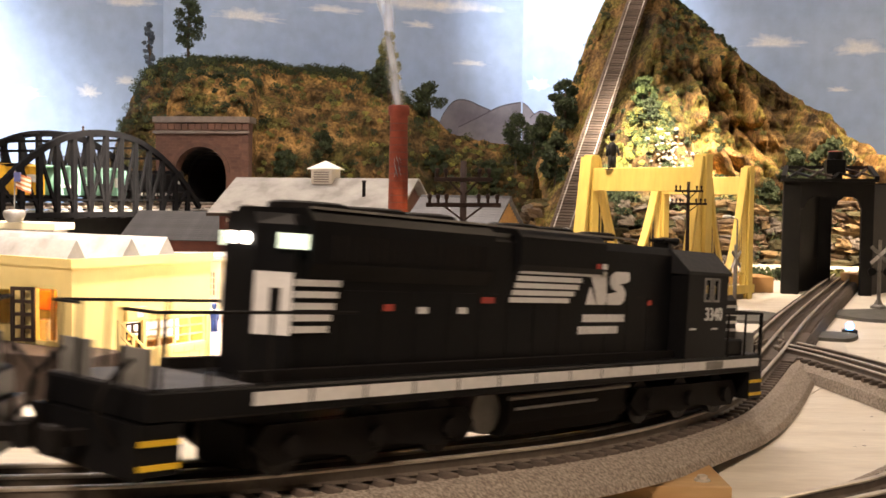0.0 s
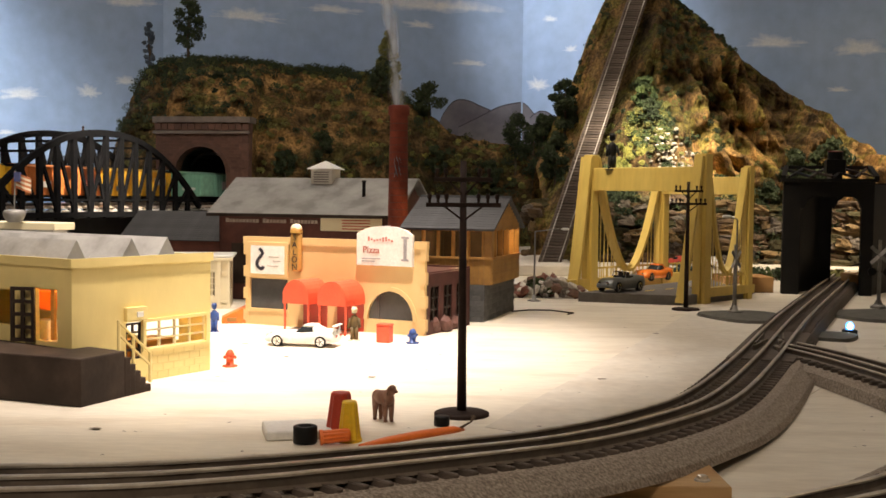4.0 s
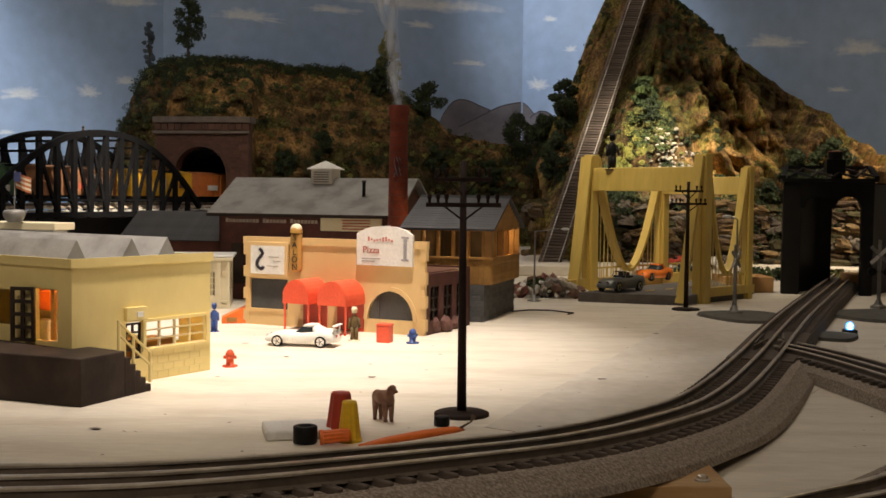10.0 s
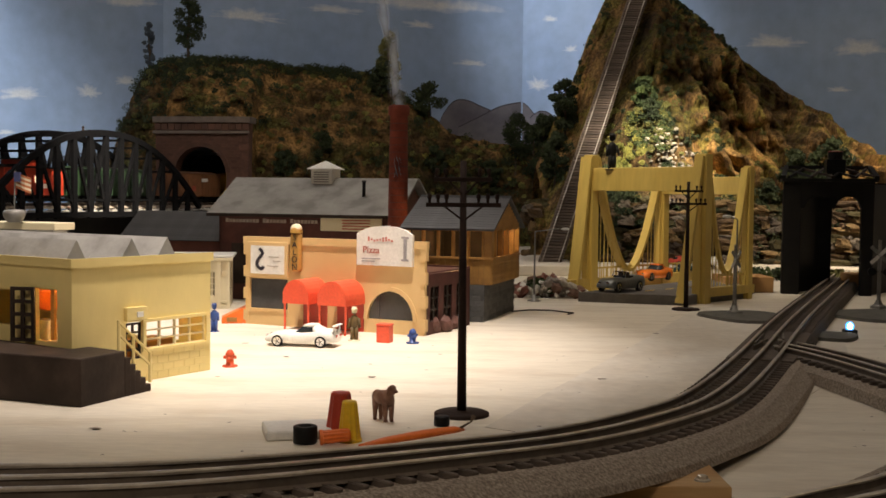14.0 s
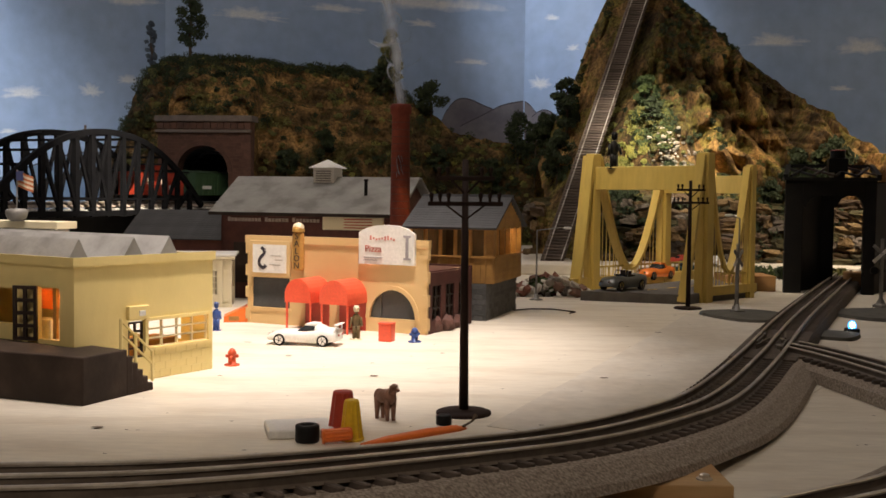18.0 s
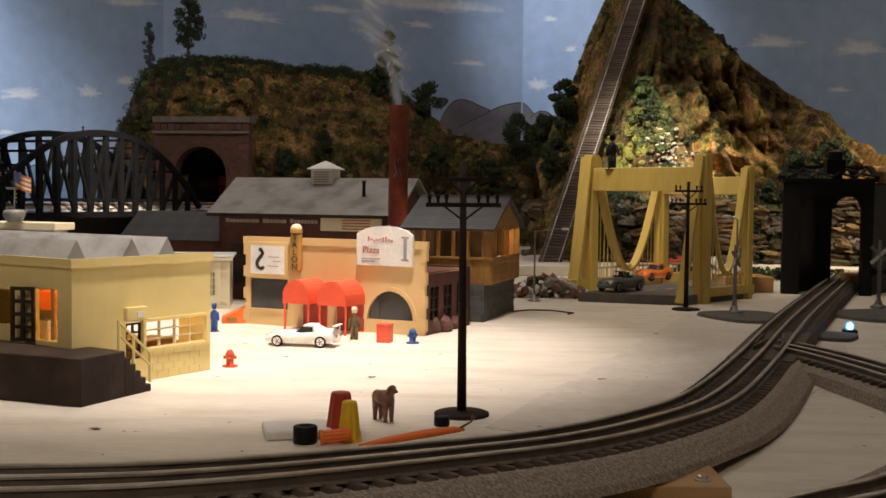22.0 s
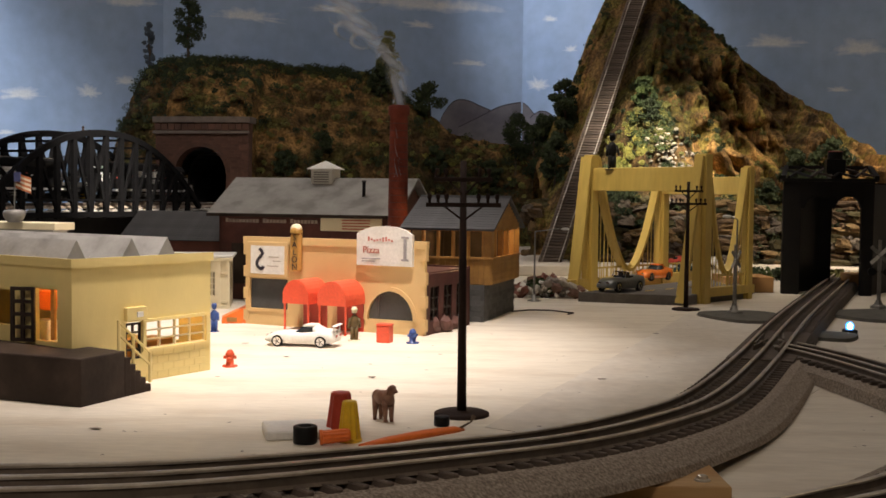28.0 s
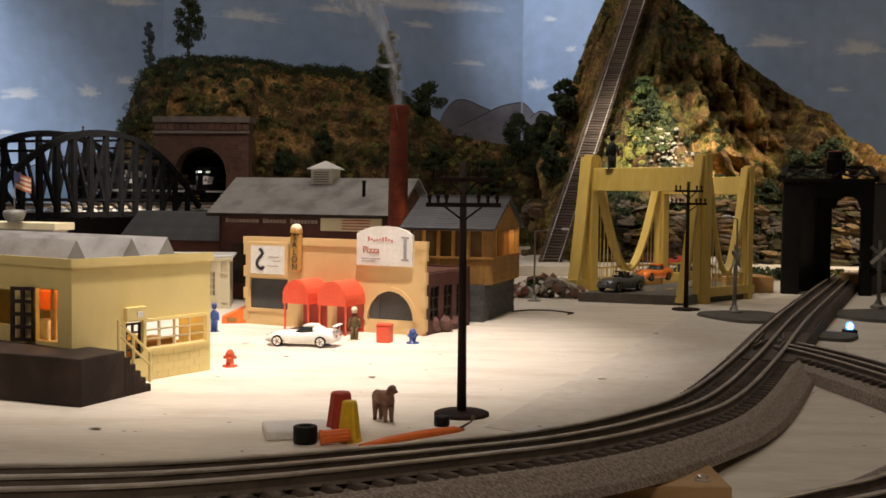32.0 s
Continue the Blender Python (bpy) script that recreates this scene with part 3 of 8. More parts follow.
def mtn_point(x, v):
    top = heights(MTN_TOP, x)
    foot_y = 2.0 - 0.10 * max(0.0, min(1.0, (x - 0.55) / 0.4))
    y = foot_y + (2.42 - foot_y) * v ** 1.1
    z = top * (1 - (1 - v) ** 1.15)
    crag = abs(rough((x * 2.6, y, z * 0.7), 5)) - 0.25
    cliff = max(0.0, min(1.0, (x - 0.46) / 0.10))
    flute = abs(noise.noise(Vector((x * 22 + 1.3 * noise.noise(Vector((x * 9, z * 9, 2))), 4.0, z * 4.5)))) * 2.0 - 0.55
    step = abs(noise.noise(Vector((x * 5, 8.0, z * 22)))) - 0.2
    crag += cliff * (1.7 * flute + 0.9 * step)
    k = 0.060 * math.sin(math.pi * min(1, v)) ** 0.7 if v < 0.97 else 0.004
    line = 0.187 + 0.39 * z
    near_line = min(1.0, max(0.0, 2.2 - abs(x - line) / 0.024))
    k *= 1 - near_line
    fine = (0.022 * abs(rough((x * 1.6, z * 0.8, 4.0), 26)) + 0.009 * rough((x, z, 9.0), 70)) * (1 - near_line) if v < 0.98 else 0.0
    return Vector((x, y - k * (crag * 1.4 + 0.25) - fine + 0.012 * near_line, z + 0.010 * rough((x, 7, v), 16)))


def hill_mesh(name, fn, x0, x1, nx, nv, mat, back_y):
    vs, fs = [], []
    for i in range(nx + 1):
        x = x0 + (x1 - x0) * i / nx
        col = [fn(x, j / nv) for j in range(nv + 1)]
        t = col[-1]
        col += [Vector((x, t.y + (back_y - t.y) * 0.5, t.z * 0.86)), Vector((x, back_y, t.z * 0.55)), Vector((x, back_y, 0))]
        vs += col
    k = nv + 4
    for i in range(nx):
        for j in range(k - 1):
            a = i * k + j
            fs.append((a, a + k, a + k + 1, a + 1))
    n = len(vs)
    return from_arrays(name, vs, fs, mat, True)


def leaf_cloud(rng, n, rx, ry, rz, size):
    """Loose little leaf shapes in an uneven clump."""
    vs, fs = [], []
    for _ in range(n):
        while True:
            p = Vector((rng.uniform(-1, 1), rng.uniform(-1, 1), rng.uniform(-1, 1)))
            if 0.25 < p.length < 1:
                break
        c = Vector((p.x * rx, p.y * ry, p.z * rz))
        q = Euler((rng.uniform(0, 6.3), rng.uniform(0, 6.3), rng.uniform(0, 6.3))).to_matrix()
        s = size * rng.uniform(0.6, 1.4)
        b = len(vs)
        for u in ((-s, -s * 0.5, 0), (s * 0.2, -s * 0.7, s * 0.2), (s, s * 0.1, 0), (0, s * 0.7, -s * 0.2)):
            vs.append(c + q @ Vector(u))
        fs.append((b, b + 1, b + 2, b + 3))
    return vs, fs


def scatter(name, fn, spots, mat, label, rng, leaves=95, size=0.0018):
    vs, fs = [], []
    for x, v, r in spots:
        p = fn(x, v)
        a, b = leaf_cloud(rng, leaves, r, r * 0.8, r * 0.75, size)
        k = len(vs)
        vs += [p + q + Vector((0, -r * 0.25, r * 0.2)) for q in a]
        fs += [tuple(i + k for i in f) for f in b]
    ob = tagged(new(name, from_arrays(name, vs, fs, mat)), label, "bushes", kind="stuff")
    if fn is hill_point:
        ob.matrix_basis = FAR
    return ob


hill = tagged(new("hill", hill_mesh("hill", hill_point, -0.72, 0.36, 300, 110, ROCK, 2.80)), "ochre and brown rocky model hill above the tunnel", "hill", kind="structure")
hill.matrix_basis = FAR
mountain = tagged(new("mountain", hill_mesh("mountain", mtn_point, 0.20, 1.30, 320, 150, CLIFF, 2.52)), "tall ochre rocky model mountain with mossy slopes", "mountain", kind="structure")
rng = random.Random(5)


def hill_spots(n, x0, x1, v0, v1, r0, r1):
    return [(rng.uniform(x0, x1), rng.uniform(v0, v1), rng.uniform(r0, r1)) for _ in range(n)]


scatter("bushes", hill_point, hill_spots(230, -0.70, 0.33, 0.10, 1.0, 0.006, 0.018) + hill_spots(130, -0.69, -0.40, 0.5, 1.0, 0.008, 0.018) + hill_spots(220, -0.69, -0.05, 0.9, 1.0, 0.008, 0.018), LEAF_DARK, "dark green lichen bushes on the hill", rng)
scatter("bushes", hill_point, hill_spots(330, -0.66, 0.33, 0.05, 0.97, 0.004, 0.012), LEAF_OLIVE, "olive lichen bushes on the hill", rng)
scatter("bushes", hill_point, hill_spots(60, -0.3, 0.3, 0.1, 0.85, 0.004, 0.010), LEAF_YELLOW, "yellow-green lichen bushes on the hill", rng)
scatter("bushes", mtn_point, [s for s in hill_spots(300, 0.22, 0.60, 0.05, 1.0, 0.003, 0.009) + hill_spots(60, 0.6, 0.95, 0.05, 0.6, 0.003, 0.008) if abs(s[0] - 0.187 - 0.39 * mtn_point(s[0], s[1]).z) > 0.045], LEAF_OLIVE, "olive moss and bushes on the mountain", rng)
scatter("bushes", mtn_point, [s for s in hill_spots(230, 0.22, 0.55, 0.08, 1.0, 0.004, 0.012) + hill_spots(130, 0.5, 1.0, 0.02, 0.30, 0.005, 0.014) + hill_spots(70, 0.45, 0.62, 0.93, 1.0, 0.004, 0.008) if abs(s[0] - 0.187 - 0.39 * mtn_point(s[0], s[1]).z) > 0.045], LEAF_DARK, "dark green bushes on the mountain", rng)


# ---- incline railway on the mountain ----
incline = base("incline_track", pose(0, 0, 0), "steep straight incline railway up the mountain", "railway track")
IA, IB = Vector((0.187, 1.925, 0.016)), Vector((0.452, 2.385, 0.69))
idir = (IB - IA).normalized()
for off in (-0.0145, 0.0145):
    bm = bmesh.new()
    side = Vector((1, 0, 0))
    bar(bm, IA + side * off, IB + side * off, 0.0019, 0.004, (0, -1, 0.5))
    part("rail", bm, material("incline_rail", (0.50, 0.47, 0.43), 0.4, 0.2, second=(0.24, 0.20, 0.16), scale=24), incline, "bright steel rail")
bm = bmesh.new()
bar(bm, IA + Vector((0, 0.010, -0.002)), IB + Vector((0, 0.010, -0.002)), 0.040, 0.006, (0, -1, 0.5))
part("trackbed", bm, material("incline_bed", (0.14, 0.105, 0.078), 0.9, scale=200, bump=0.4), incline, "brown timber trackbed")
bm = bmesh.new()
bar(bm, (-0.0195, 0, 0), (0.0195, 0, 0), 0.0030, 0.003)
itie = mesh_of("sleeper", bm, material("incline_sleeper", (0.115, 0.085, 0.065), 0.8, scale=150, per_piece=0.3))
q = Vector((0, -1, 0.5))
n_t = int((IB - IA).length / 0.0066)
for i in range(n_t):
    p = IA.lerp(IB, (i + 0.5) / n_t) + Vector((0, 0.0045, -0.001))
    piece("sleeper", itie, incline, Matrix.Translation(p) @ Matrix.Rotation(math.atan2(idir.z, idir.y), 4, "X"))


# ---- cream freight building with a loading dock ----
def wall_with_holes(bm, x0, x1, z0, z1, y0, y1, holes, m=None):
    """A wall along local x with rectangular openings right through it: (xa, za, xb, zb)."""
    xs = sorted({x0, x1, *[h[0] for h in holes], *[h[2] for h in holes]})
    zs = sorted({z0, z1, *[h[1] for h in holes], *[h[3] for h in holes]})
    own = []
    for xa, xb in zip(xs[:-1], xs[1:]):
        for za, zb in zip(zs[:-1], zs[1:]):
            cx, cz = (xa + xb) / 2, (za + zb) / 2
            if not any(h[0] < cx < h[2] and h[1] < cz < h[3] for h in holes):
                own += box(bm, xa, y0, za, xb, y1, zb, m)
    bmesh.ops.remove_doubles(bm, verts=own, dist=1e-6)


def lattice(name, x0, z0, x1, z1, nx, nz, w, depth, mat, parent, m, label=""):
    """A window frame with its glazing bars, in local x and z."""
    bm = bmesh.new()
    px = [x0 + (x1 - x0) * i / nx for i in range(nx + 1)]
    pz = [z0 + (z1 - z0) * j / nz for j in range(nz + 1)]
    cells = [(xa + w / 2, za + w / 2, xb - w / 2, zb - w / 2) for xa, xb in zip(px[:-1], px[1:]) for za, zb in zip(pz[:-1], pz[1:])]
    wall_with_holes(bm, x0 - w / 2, x1 + w / 2, z0 - w / 2, z1 + w / 2, 0, depth, cells)
    return part(name, bm, mat, parent, label, m=m)


freight = base("freight_building", frame_of(-0.239, 0.708, 0, 57), "cream plastic freight building with grey sawtooth roof", "building")
TURN = pose(0, 0, 0, 0, 0, 90)
bm = bmesh.new()
wall_with_holes(bm, 0.0, 0.124, 0.0, 0.0855, 0.0, 0.003, [(0.0445, 0.016, 0.0585, 0.0420), (0.0612, 0.0225, 0.1185, 0.0412)])
part("wall", bm, CREAM, freight, "cream wall with a window band and a door")
bm = bmesh.new()
wall_with_holes(bm, 0.003, 0.30, 0.0, 0.0855, -0.003, 0.0, [(0.0145, 0.032, 0.0365, 0.0665), (0.062, 0.04, 0.085, 0.064), (0.12, 0.032, 0.15, 0.0665)], TURN)
part("wall", bm, CREAM, freight, "cream dock-side wall with open doorway")
bm = bmesh.new()
box(bm, 0.003, 0.297, 0.0, 0.124, 0.30, 0.0855)
part("wall", bm, CREAM, freight)
bm = bmesh.new()
wall_with_holes(bm, 0.003, 0.297, 0.0, 0.0855, -0.124, -0.121, [(0.03, 0.02, 0.09, 0.055)], TURN)
part("wall", bm, CREAM, freight)
bm = bmesh.new()
box(bm, 0.003, 0.003, 0.076, 0.121, 0.297, 0.079)
part("roof", bm, GREYROOF, freight, "flat grey roof")
# cornice bands
bm = bmesh.new()
box(bm, -0.0016, -0.0016, 0.0812, 0.1255, 0.0, 0.0872)
box(bm, -0.0016, 0.0, 0.0812, 0.0, 0.30, 0.0872)
part("cornice", bm, CREAM, freight, "stepped cream cornice")
# course of blocks under the window band
bm = bmesh.new()
box(bm, 0, -0.00045, 0, 0.0099, 0, 0.0051, bevel=0.0002)
blk = mesh_of("block", bm, CREAM)
for r in range(4):
    for k in range(6):
        x = 0.0625 + k * 0.0100 + (0.005 if r % 2 else 0)
        if x + 0.0098 < 0.1242:
            piece("block", blk, freight, pose(x, 0, 0.0005 + r * 0.0053))
win = lattice("window", 0.0612, 0.0225, 0.1185, 0.0412, 4, 3, 0.0011, 0.002, IVORY, freight, pose(0, 0.0006, 0), "cream band window with thin bars")
bm = bmesh.new()
wall_with_holes(bm, 0.0585, 0.1215, 0.0205, 0.0432, -0.0016, 0.0, [(0.0612, 0.0225, 0.1185, 0.0412)])
part("window_frame", bm, CREAM, freight)
door = lattice("door", 0.0455, 0.017, 0.0575, 0.0405, 2, 4, 0.0014, 0.0015, BROWN, freight, pose(0, 0.0008, 0), "dark brown glazed door")
one("door_hood", CREAM, freight, (0.0425, -0.0035, 0.0432, 0.0605, 0.0, 0.0525), "cream sign box over the door", 0.0004)
# small white block on the face of the sign box
one("door_hood_lamp", WHITE, freight, (0.051, -0.0042, 0.0455, 0.0565, -0.0035, 0.0492), "small pale mark", 0.0002)
lattice("door", 0.0, 0.032, 0.0150, 0.066, 2, 4, 0.0024, 0.0018, BROWN, freight, pose(-0.001, 0.037, 0) @ pose(0, 0, 0, 0, 0, 112), "dark brown open glazed dock door")
one("inner_panel", material("amber_panel", (0.55, 0.30, 0.09), 0.5, scale=40), freight, (0.006, 0.0255, 0.032, 0.008, 0.0290, 0.068), "amber door post")
one("inner_floor", material("pale_floor", (0.5, 0.42, 0.28), 0.6, scale=40), freight, (0.003, 0.003, 0.012, 0.121, 0.297, 0.0145))
one("crate", ORANGE, freight, (0.030, 0.028, 0.0145, 0.048, 0.05, 0.053), "orange plastic crate indoors", 0.001)
one("orange_box", ORANGE, freight, (0.014, 0.040, 0.050, 0.024, 0.057, 0.063), "orange goods on a shelf indoors", 0.0005)
one("white_box", WHITE, freight, (0.014, 0.042, 0.0145, 0.024, 0.058, 0.043), "white goods on a shelf indoors", 0.0005)
one("crate", RAWWOOD, freight, (0.06, 0.012, 0.0145, 0.10, 0.035, 0.026), "brown goods indoors", 0.001)
# glowing balls added indoors so the doorway and windows look lit
for xb in (0.03, 0.09):
    bm = bmesh.new()
    ball(bm, xb, 0.035, 0.068, 0.0035, n=8)
    part("ceiling_lamp", bm, glow("warm_fill", (1.0, 0.62, 0.22), 110.0), freight, "glowing warm ball added to light the interior")
# sawtooth roof lights
for k, (xa, xb) in enumerate(((0.006, 0.029), (0.052, 0.077), (0.085, 0.110))):
    bm = bmesh.new()
    prism(bm, [(xa, 0.079), (xb, 0.079), ((xa + xb) / 2 + 0.001, 0.0985)], 0.24, pose(0, 0.018, 0))
    part("roof_light", bm, GREYROOF, freight, "grey ridged roof light")
    bm = bmesh.new()
    prism(bm, [(xb - 0.002, 0.0795), (xb + 0.024, 0.0795), ((xa + xb) / 2 + 0.004, 0.0965)], 0.18, pose(0, 0.062, 0))
    part("roof_slope", bm, GREYROOF, freight, "sloped grey roof panel")
# dock
bm = bmesh.new()
FLAT = Matrix(((1, 0, 0, 0), (0, 0, 1, 0), (0, 1, 0, 0), (0, 0, 0, 1)))
prism(bm, [(-0.0278, -0.0432), (0.0120, -0.0368), (0.0120, -0.0024), (-0.0024, -0.0024), (-0.0024, 0.26), (-0.092, 0.26)], 0.0296, FLAT)
bmesh.ops.recalc_face_normals(bm, faces=bm.faces)
bmesh.ops.bevel(bm, geom=list(bm.edges), offset=0.0006, segments=1, affect="EDGES")
part("dock", bm, BROWN, freight, "dark brown loading dock")
for k in range(5):
    one("step", BROWN, freight, (0.0120 + k * 0.0050, -0.0362 + k * 0.0008, 0, 0.0170 + k * 0.0050, -0.0024, 0.0250 - k * 0.0050), bevel=0.0004)
bm = bmesh.new()
for y in (-0.033,):
    for off in (0.0, 0.008):
        rod(bm, (0.010, y, 0.040 + off), (0.036, y, 0.0175 + off), 0.0009, n=6)
    for x, z in ((0.010, 0.0295), (0.022, 0.020), (0.036, 0.006)):
        rod(bm, (x, y, z), (x, y, z + 0.0195), 0.0011, n=6)
part("stair_rail", bm, CREAM, freight, "cream stair handrail")

# ---- ivory building behind ----
ivory = base("ivory_building", frame_of(-0.3420, 1.2414, 0, 8), "ivory plastic building with a paned side window", "building")
bm = bmesh.new()
wall_with_holes(bm, 0, 0.10, 0, 0.058, 0.0, 0.003, [(0.054, 0.016, 0.066, 0.050), (0.0762, 0.014, 0.0838, 0.042)])
part("wall", bm, IVORY, ivory, "ivory wall with tall openings")
bm = bmesh.new()
wall_with_holes(bm, 0, 0.07, 0, 0.058, -0.10, -0.097, [(0.02, 0.02, 0.05, 0.05)], TURN)
part("wall", bm, IVORY, ivory)
bm = bmesh.new()
box(bm, 0.0, 0.067, 0, 0.097, 0.07, 0.058)
part("wall", bm, IVORY, ivory)
one("roof", WHITE, ivory, (-0.002, -0.003, 0.058, 0.1045, 0.072, 0.0608), "pale roof slab with raised rim", 0.0006)
one("cornice", IVORY, ivory, (-0.001, -0.0045, 0.0545, 0.1035, 0.0, 0.0577), "", 0.0005)
lattice("window", 0.055, 0.017, 0.065, 0.049, 2, 4, 0.0014, 0.002, IVORY, ivory, pose(0, 0.0008, 0))
lattice("window", 0.0763, 0.0141, 0.0837, 0.0419, 2, 4, 0.0011, 0.002, IVORY, ivory, pose(0, 0.0004, 0))
one("interior", material("ivory_inside", (0.5, 0.42, 0.28), 0.8, scale=40), ivory, (0.008, 0.012, 0.001, 0.09, 0.06, 0.055))
for xp in (0.0690, 0.0860, 0.0965):
    one("pilaster", IVORY, ivory, (xp, -0.003, 0.004, xp + 0.0035, -0.0002, 0.0542))
for zp in (0.0065, 0.0400):
    one("panel_rail", IVORY, ivory, (0.0898, -0.0022, zp, 0.0962, -0.0002, zp + 0.0025))
one("plinth", IVORY, ivory, (0.04, -0.004, 0, 0.1005, 0.0, 0.004))

# ---- small shed with a flag in a planter on its roof ----
shed = base("flat_roof_shed", frame_of(-0.326, 0.93, 0, 160), "small grey shed with a cream flat roof slab", "building")
one("wall", GREYROOF, shed, (0.004, 0.0, 0.0, 0.12, -0.018, 0.098))
one("roof", IVORY, shed, (-0.001, 0.004, 0.098, 0.124, -0.022, 0.1042), "cream roof slab", 0.0006)
flag = base("flag", pose(-0.364, 0.935, 0.1042) @ Matrix.Diagonal((0.9, 0.9, 0.87, 1)), "small striped flag on a pole in a grey urn", "flag")
bm = bmesh.new()
lathe(bm, [(0.006, 0), (0.009, 0.004), (0.0105, 0.009), (0.0085, 0.012), (0.0015, 0.0125)], 14)
part("urn", bm, GREYMETAL, flag, "round grey urn", True)
bm = bmesh.new()
rod(bm, (0, 0, 0.010), (0.001, 0, 0.05), 0.0007, n=6)
part("flagpole", bm, GREYMETAL, flag)
FLAGRED = material("flag_red", (0.50, 0.16, 0.06), 0.7, scale=80)
FLAGWHITE = material("flag_white", (0.72, 0.62, 0.45), 0.7, scale=80)
FLAGBLUE = material("flag_blue", (0.05, 0.06, 0.16), 0.7, scale=80)
for k in range(7):
    bm = bmesh.new()
    for i in range(6):
        xa, xb = i * 0.0026, (i + 1) * 0.0026
        za, zb = -0.0062 * (xa / 0.0156), -0.0062 * (xb / 0.0156)
        top = 0.0495 - k * 0.0022
        ya, yb = 0.0012 * math.sin(i * 1.3), 0.0012 * math.sin((i + 1) * 1.3)
        v = [bm.verts.new(c) for c in ((xa, ya, top - 0.0022 + za), (xb, yb, top - 0.0022 + zb), (xb, yb, top + zb), (xa, ya, top + za))]
        bm.faces.new(v)
    me_ob = part("stripe", bm, FLAGRED if k % 2 == 0 else FLAGWHITE, flag)
one("canton", FLAGBLUE, flag, (0.0006, -0.0022, 0.0395, 0.0062, 0.0018, 0.0487))

# ---- shop with two awnings ----
shop = base("corner_shop", frame_of(-0.195, 1.107, 0, -25), "tan plastic shop front with red barrel awnings", "building")
bm = bmesh.new()
arch = [(0.1611 + 0.0245 * math.cos(a), 0.0130 + 0.0275 * math.sin(a)) for a in [math.pi * k / 14 for k in range(15)]]
FX0, FX1, FH = -0.004, 0.197, 0.087
wall_with_holes(bm, FX0, 0.1330, 0.0, FH, 0.0, 0.004, [(0.0015, 0.0165, 0.046, 0.0465)])
prism(bm, [(0.1330, FH), (0.1330, 0.0)] + [(0.1366, 0.0), (0.1366, 0.0130)] + arch[::-1][1:-1] + [(0.1856, 0.0130), (0.1856, 0.0), (FX1, 0.0), (FX1, FH)], 0.004)
box(bm, 0.1366, 0.0002, 0.0, 0.1856, 0.0038, 0.0130)
part("wall", bm, TAN, shop, "tan shop facade")
for k in range(4):
    z = 0.004 + k * 0.022
    one("quoin", TAN, shop, (FX0 - 0.0018, -0.0012, z, FX0 + 0.004, 0.0038, z + 0.011))
    one("quoin", TAN, shop, (FX1 - 0.004, -0.0012, z, FX1 + 0.0018, 0.0038, z + 0.011))
bm = bmesh.new()
box(bm, FX0 - 0.002, -0.0016, FH - 0.006, 0.132, 0.0046, FH + 0.0012)
box(bm, 0.186, -0.0016, FH - 0.006, FX1 + 0.002, 0.0046, FH + 0.0012)
part("cornice", bm, TAN, shop)
bm = bmesh.new()
a2 = [(0.1611 + 0.0285 * math.cos(a), 0.0130 + 0.0315 * math.sin(a)) for a in [math.pi * k / 14 for k in range(15)]]
for k in range(14):
    prism(bm, [a2[k], a2[k + 1], arch[k + 1], arch[k]], 0.0015, pose(0, -0.0015, 0))
bmesh.ops.remove_doubles(bm, verts=bm.verts, dist=1e-6)
part("arch_trim", bm, TAN, shop, "tan arch moulding")
one("window", DARKGLASS, shop, (0.0015, 0.002, 0.0165, 0.046, 0.0028, 0.0465), "dark shop window")
one("window_frame", TAN, shop, (-0.001, -0.001, 0.0135, 0.048, 0.0, 0.0160))
bm = bmesh.new()
prism(bm, [(0.1366, 0.0133)] + [(0.1856, 0.0133)] + arch[1:-1], 0.001, pose(0, 0.002, 0))
part("arched_window", bm, DARKGLASS, shop, "dark arched window")
DIMBAR = material("dim_bars", (0.10, 0.09, 0.075), 0.5)
one("glazing_bar", DIMBAR, shop, (0.1480, 0.0008, 0.0133, 0.1486, 0.0018, 0.036))
# hair salon panel with its emblem
one("sign_panel", TAN, shop, (0.0005, -0.003, 0.0480, 0.0475, -0.0002, 0.0835), "tan framed sign panel", 0.0005)
one("sign_face", WHITE, shop, (0.0045, -0.0036, 0.0515, 0.0440, -0.003, 0.0795), "white sign face")
bm = bmesh.new()
pts = [(0.0150, 0.0765), (0.0190, 0.0735), (0.0180, 0.0700), (0.0135, 0.0660), (0.0118, 0.0615), (0.0140, 0.0575), (0.0182, 0.0560), (0.0200, 0.0590)]
for a, b in zip(pts[:-1], pts[1:]):
    bar(bm, (a[0], -0.0040, a[1]), (b[0], -0.0040, b[1]), 0.0006, 0.0032, (0, 0, 1) if abs(a[0] - b[0]) > abs(a[1] - b[1]) else (1, 0, 0))
part("emblem", bm, material("ink", (0.04, 0.035, 0.05), 0.6), shop, "dark curl emblem")
bm = bmesh.new()
for x, z, w in ((0.026, 0.068, 0.012), (0.031, 0.0640, 0.009), (0.024, 0.0590, 0.013)):
    box(bm, x, -0.0039, z, x + w, -0.0036, z + 0.0010)
part("sign_bars", bm, material("pale_ink", (0.5, 0.47, 0.42), 0.6), shop)
bm = bmesh.new()
box(bm, 0.0515, -0.006, 0.055, 0.0640, 0.0, 0.093, bevel=0.002)
lathe(bm, [(0.0062, 0), (0.0060, 0.003), (0.0045, 0.0060), (0.001, 0.0075)], 12, pose(0.0578, -0.003, 0.093))
part("sign_post", bm, material("amber_plastic", (0.58, 0.33, 0.08), 0.45, scale=50), shop, "amber upright sign with a domed cap")
bm = bmesh.new()
ball(bm, 0.0578, -0.003, 0.0975, 0.006, 0.005, 0.0048, 12)
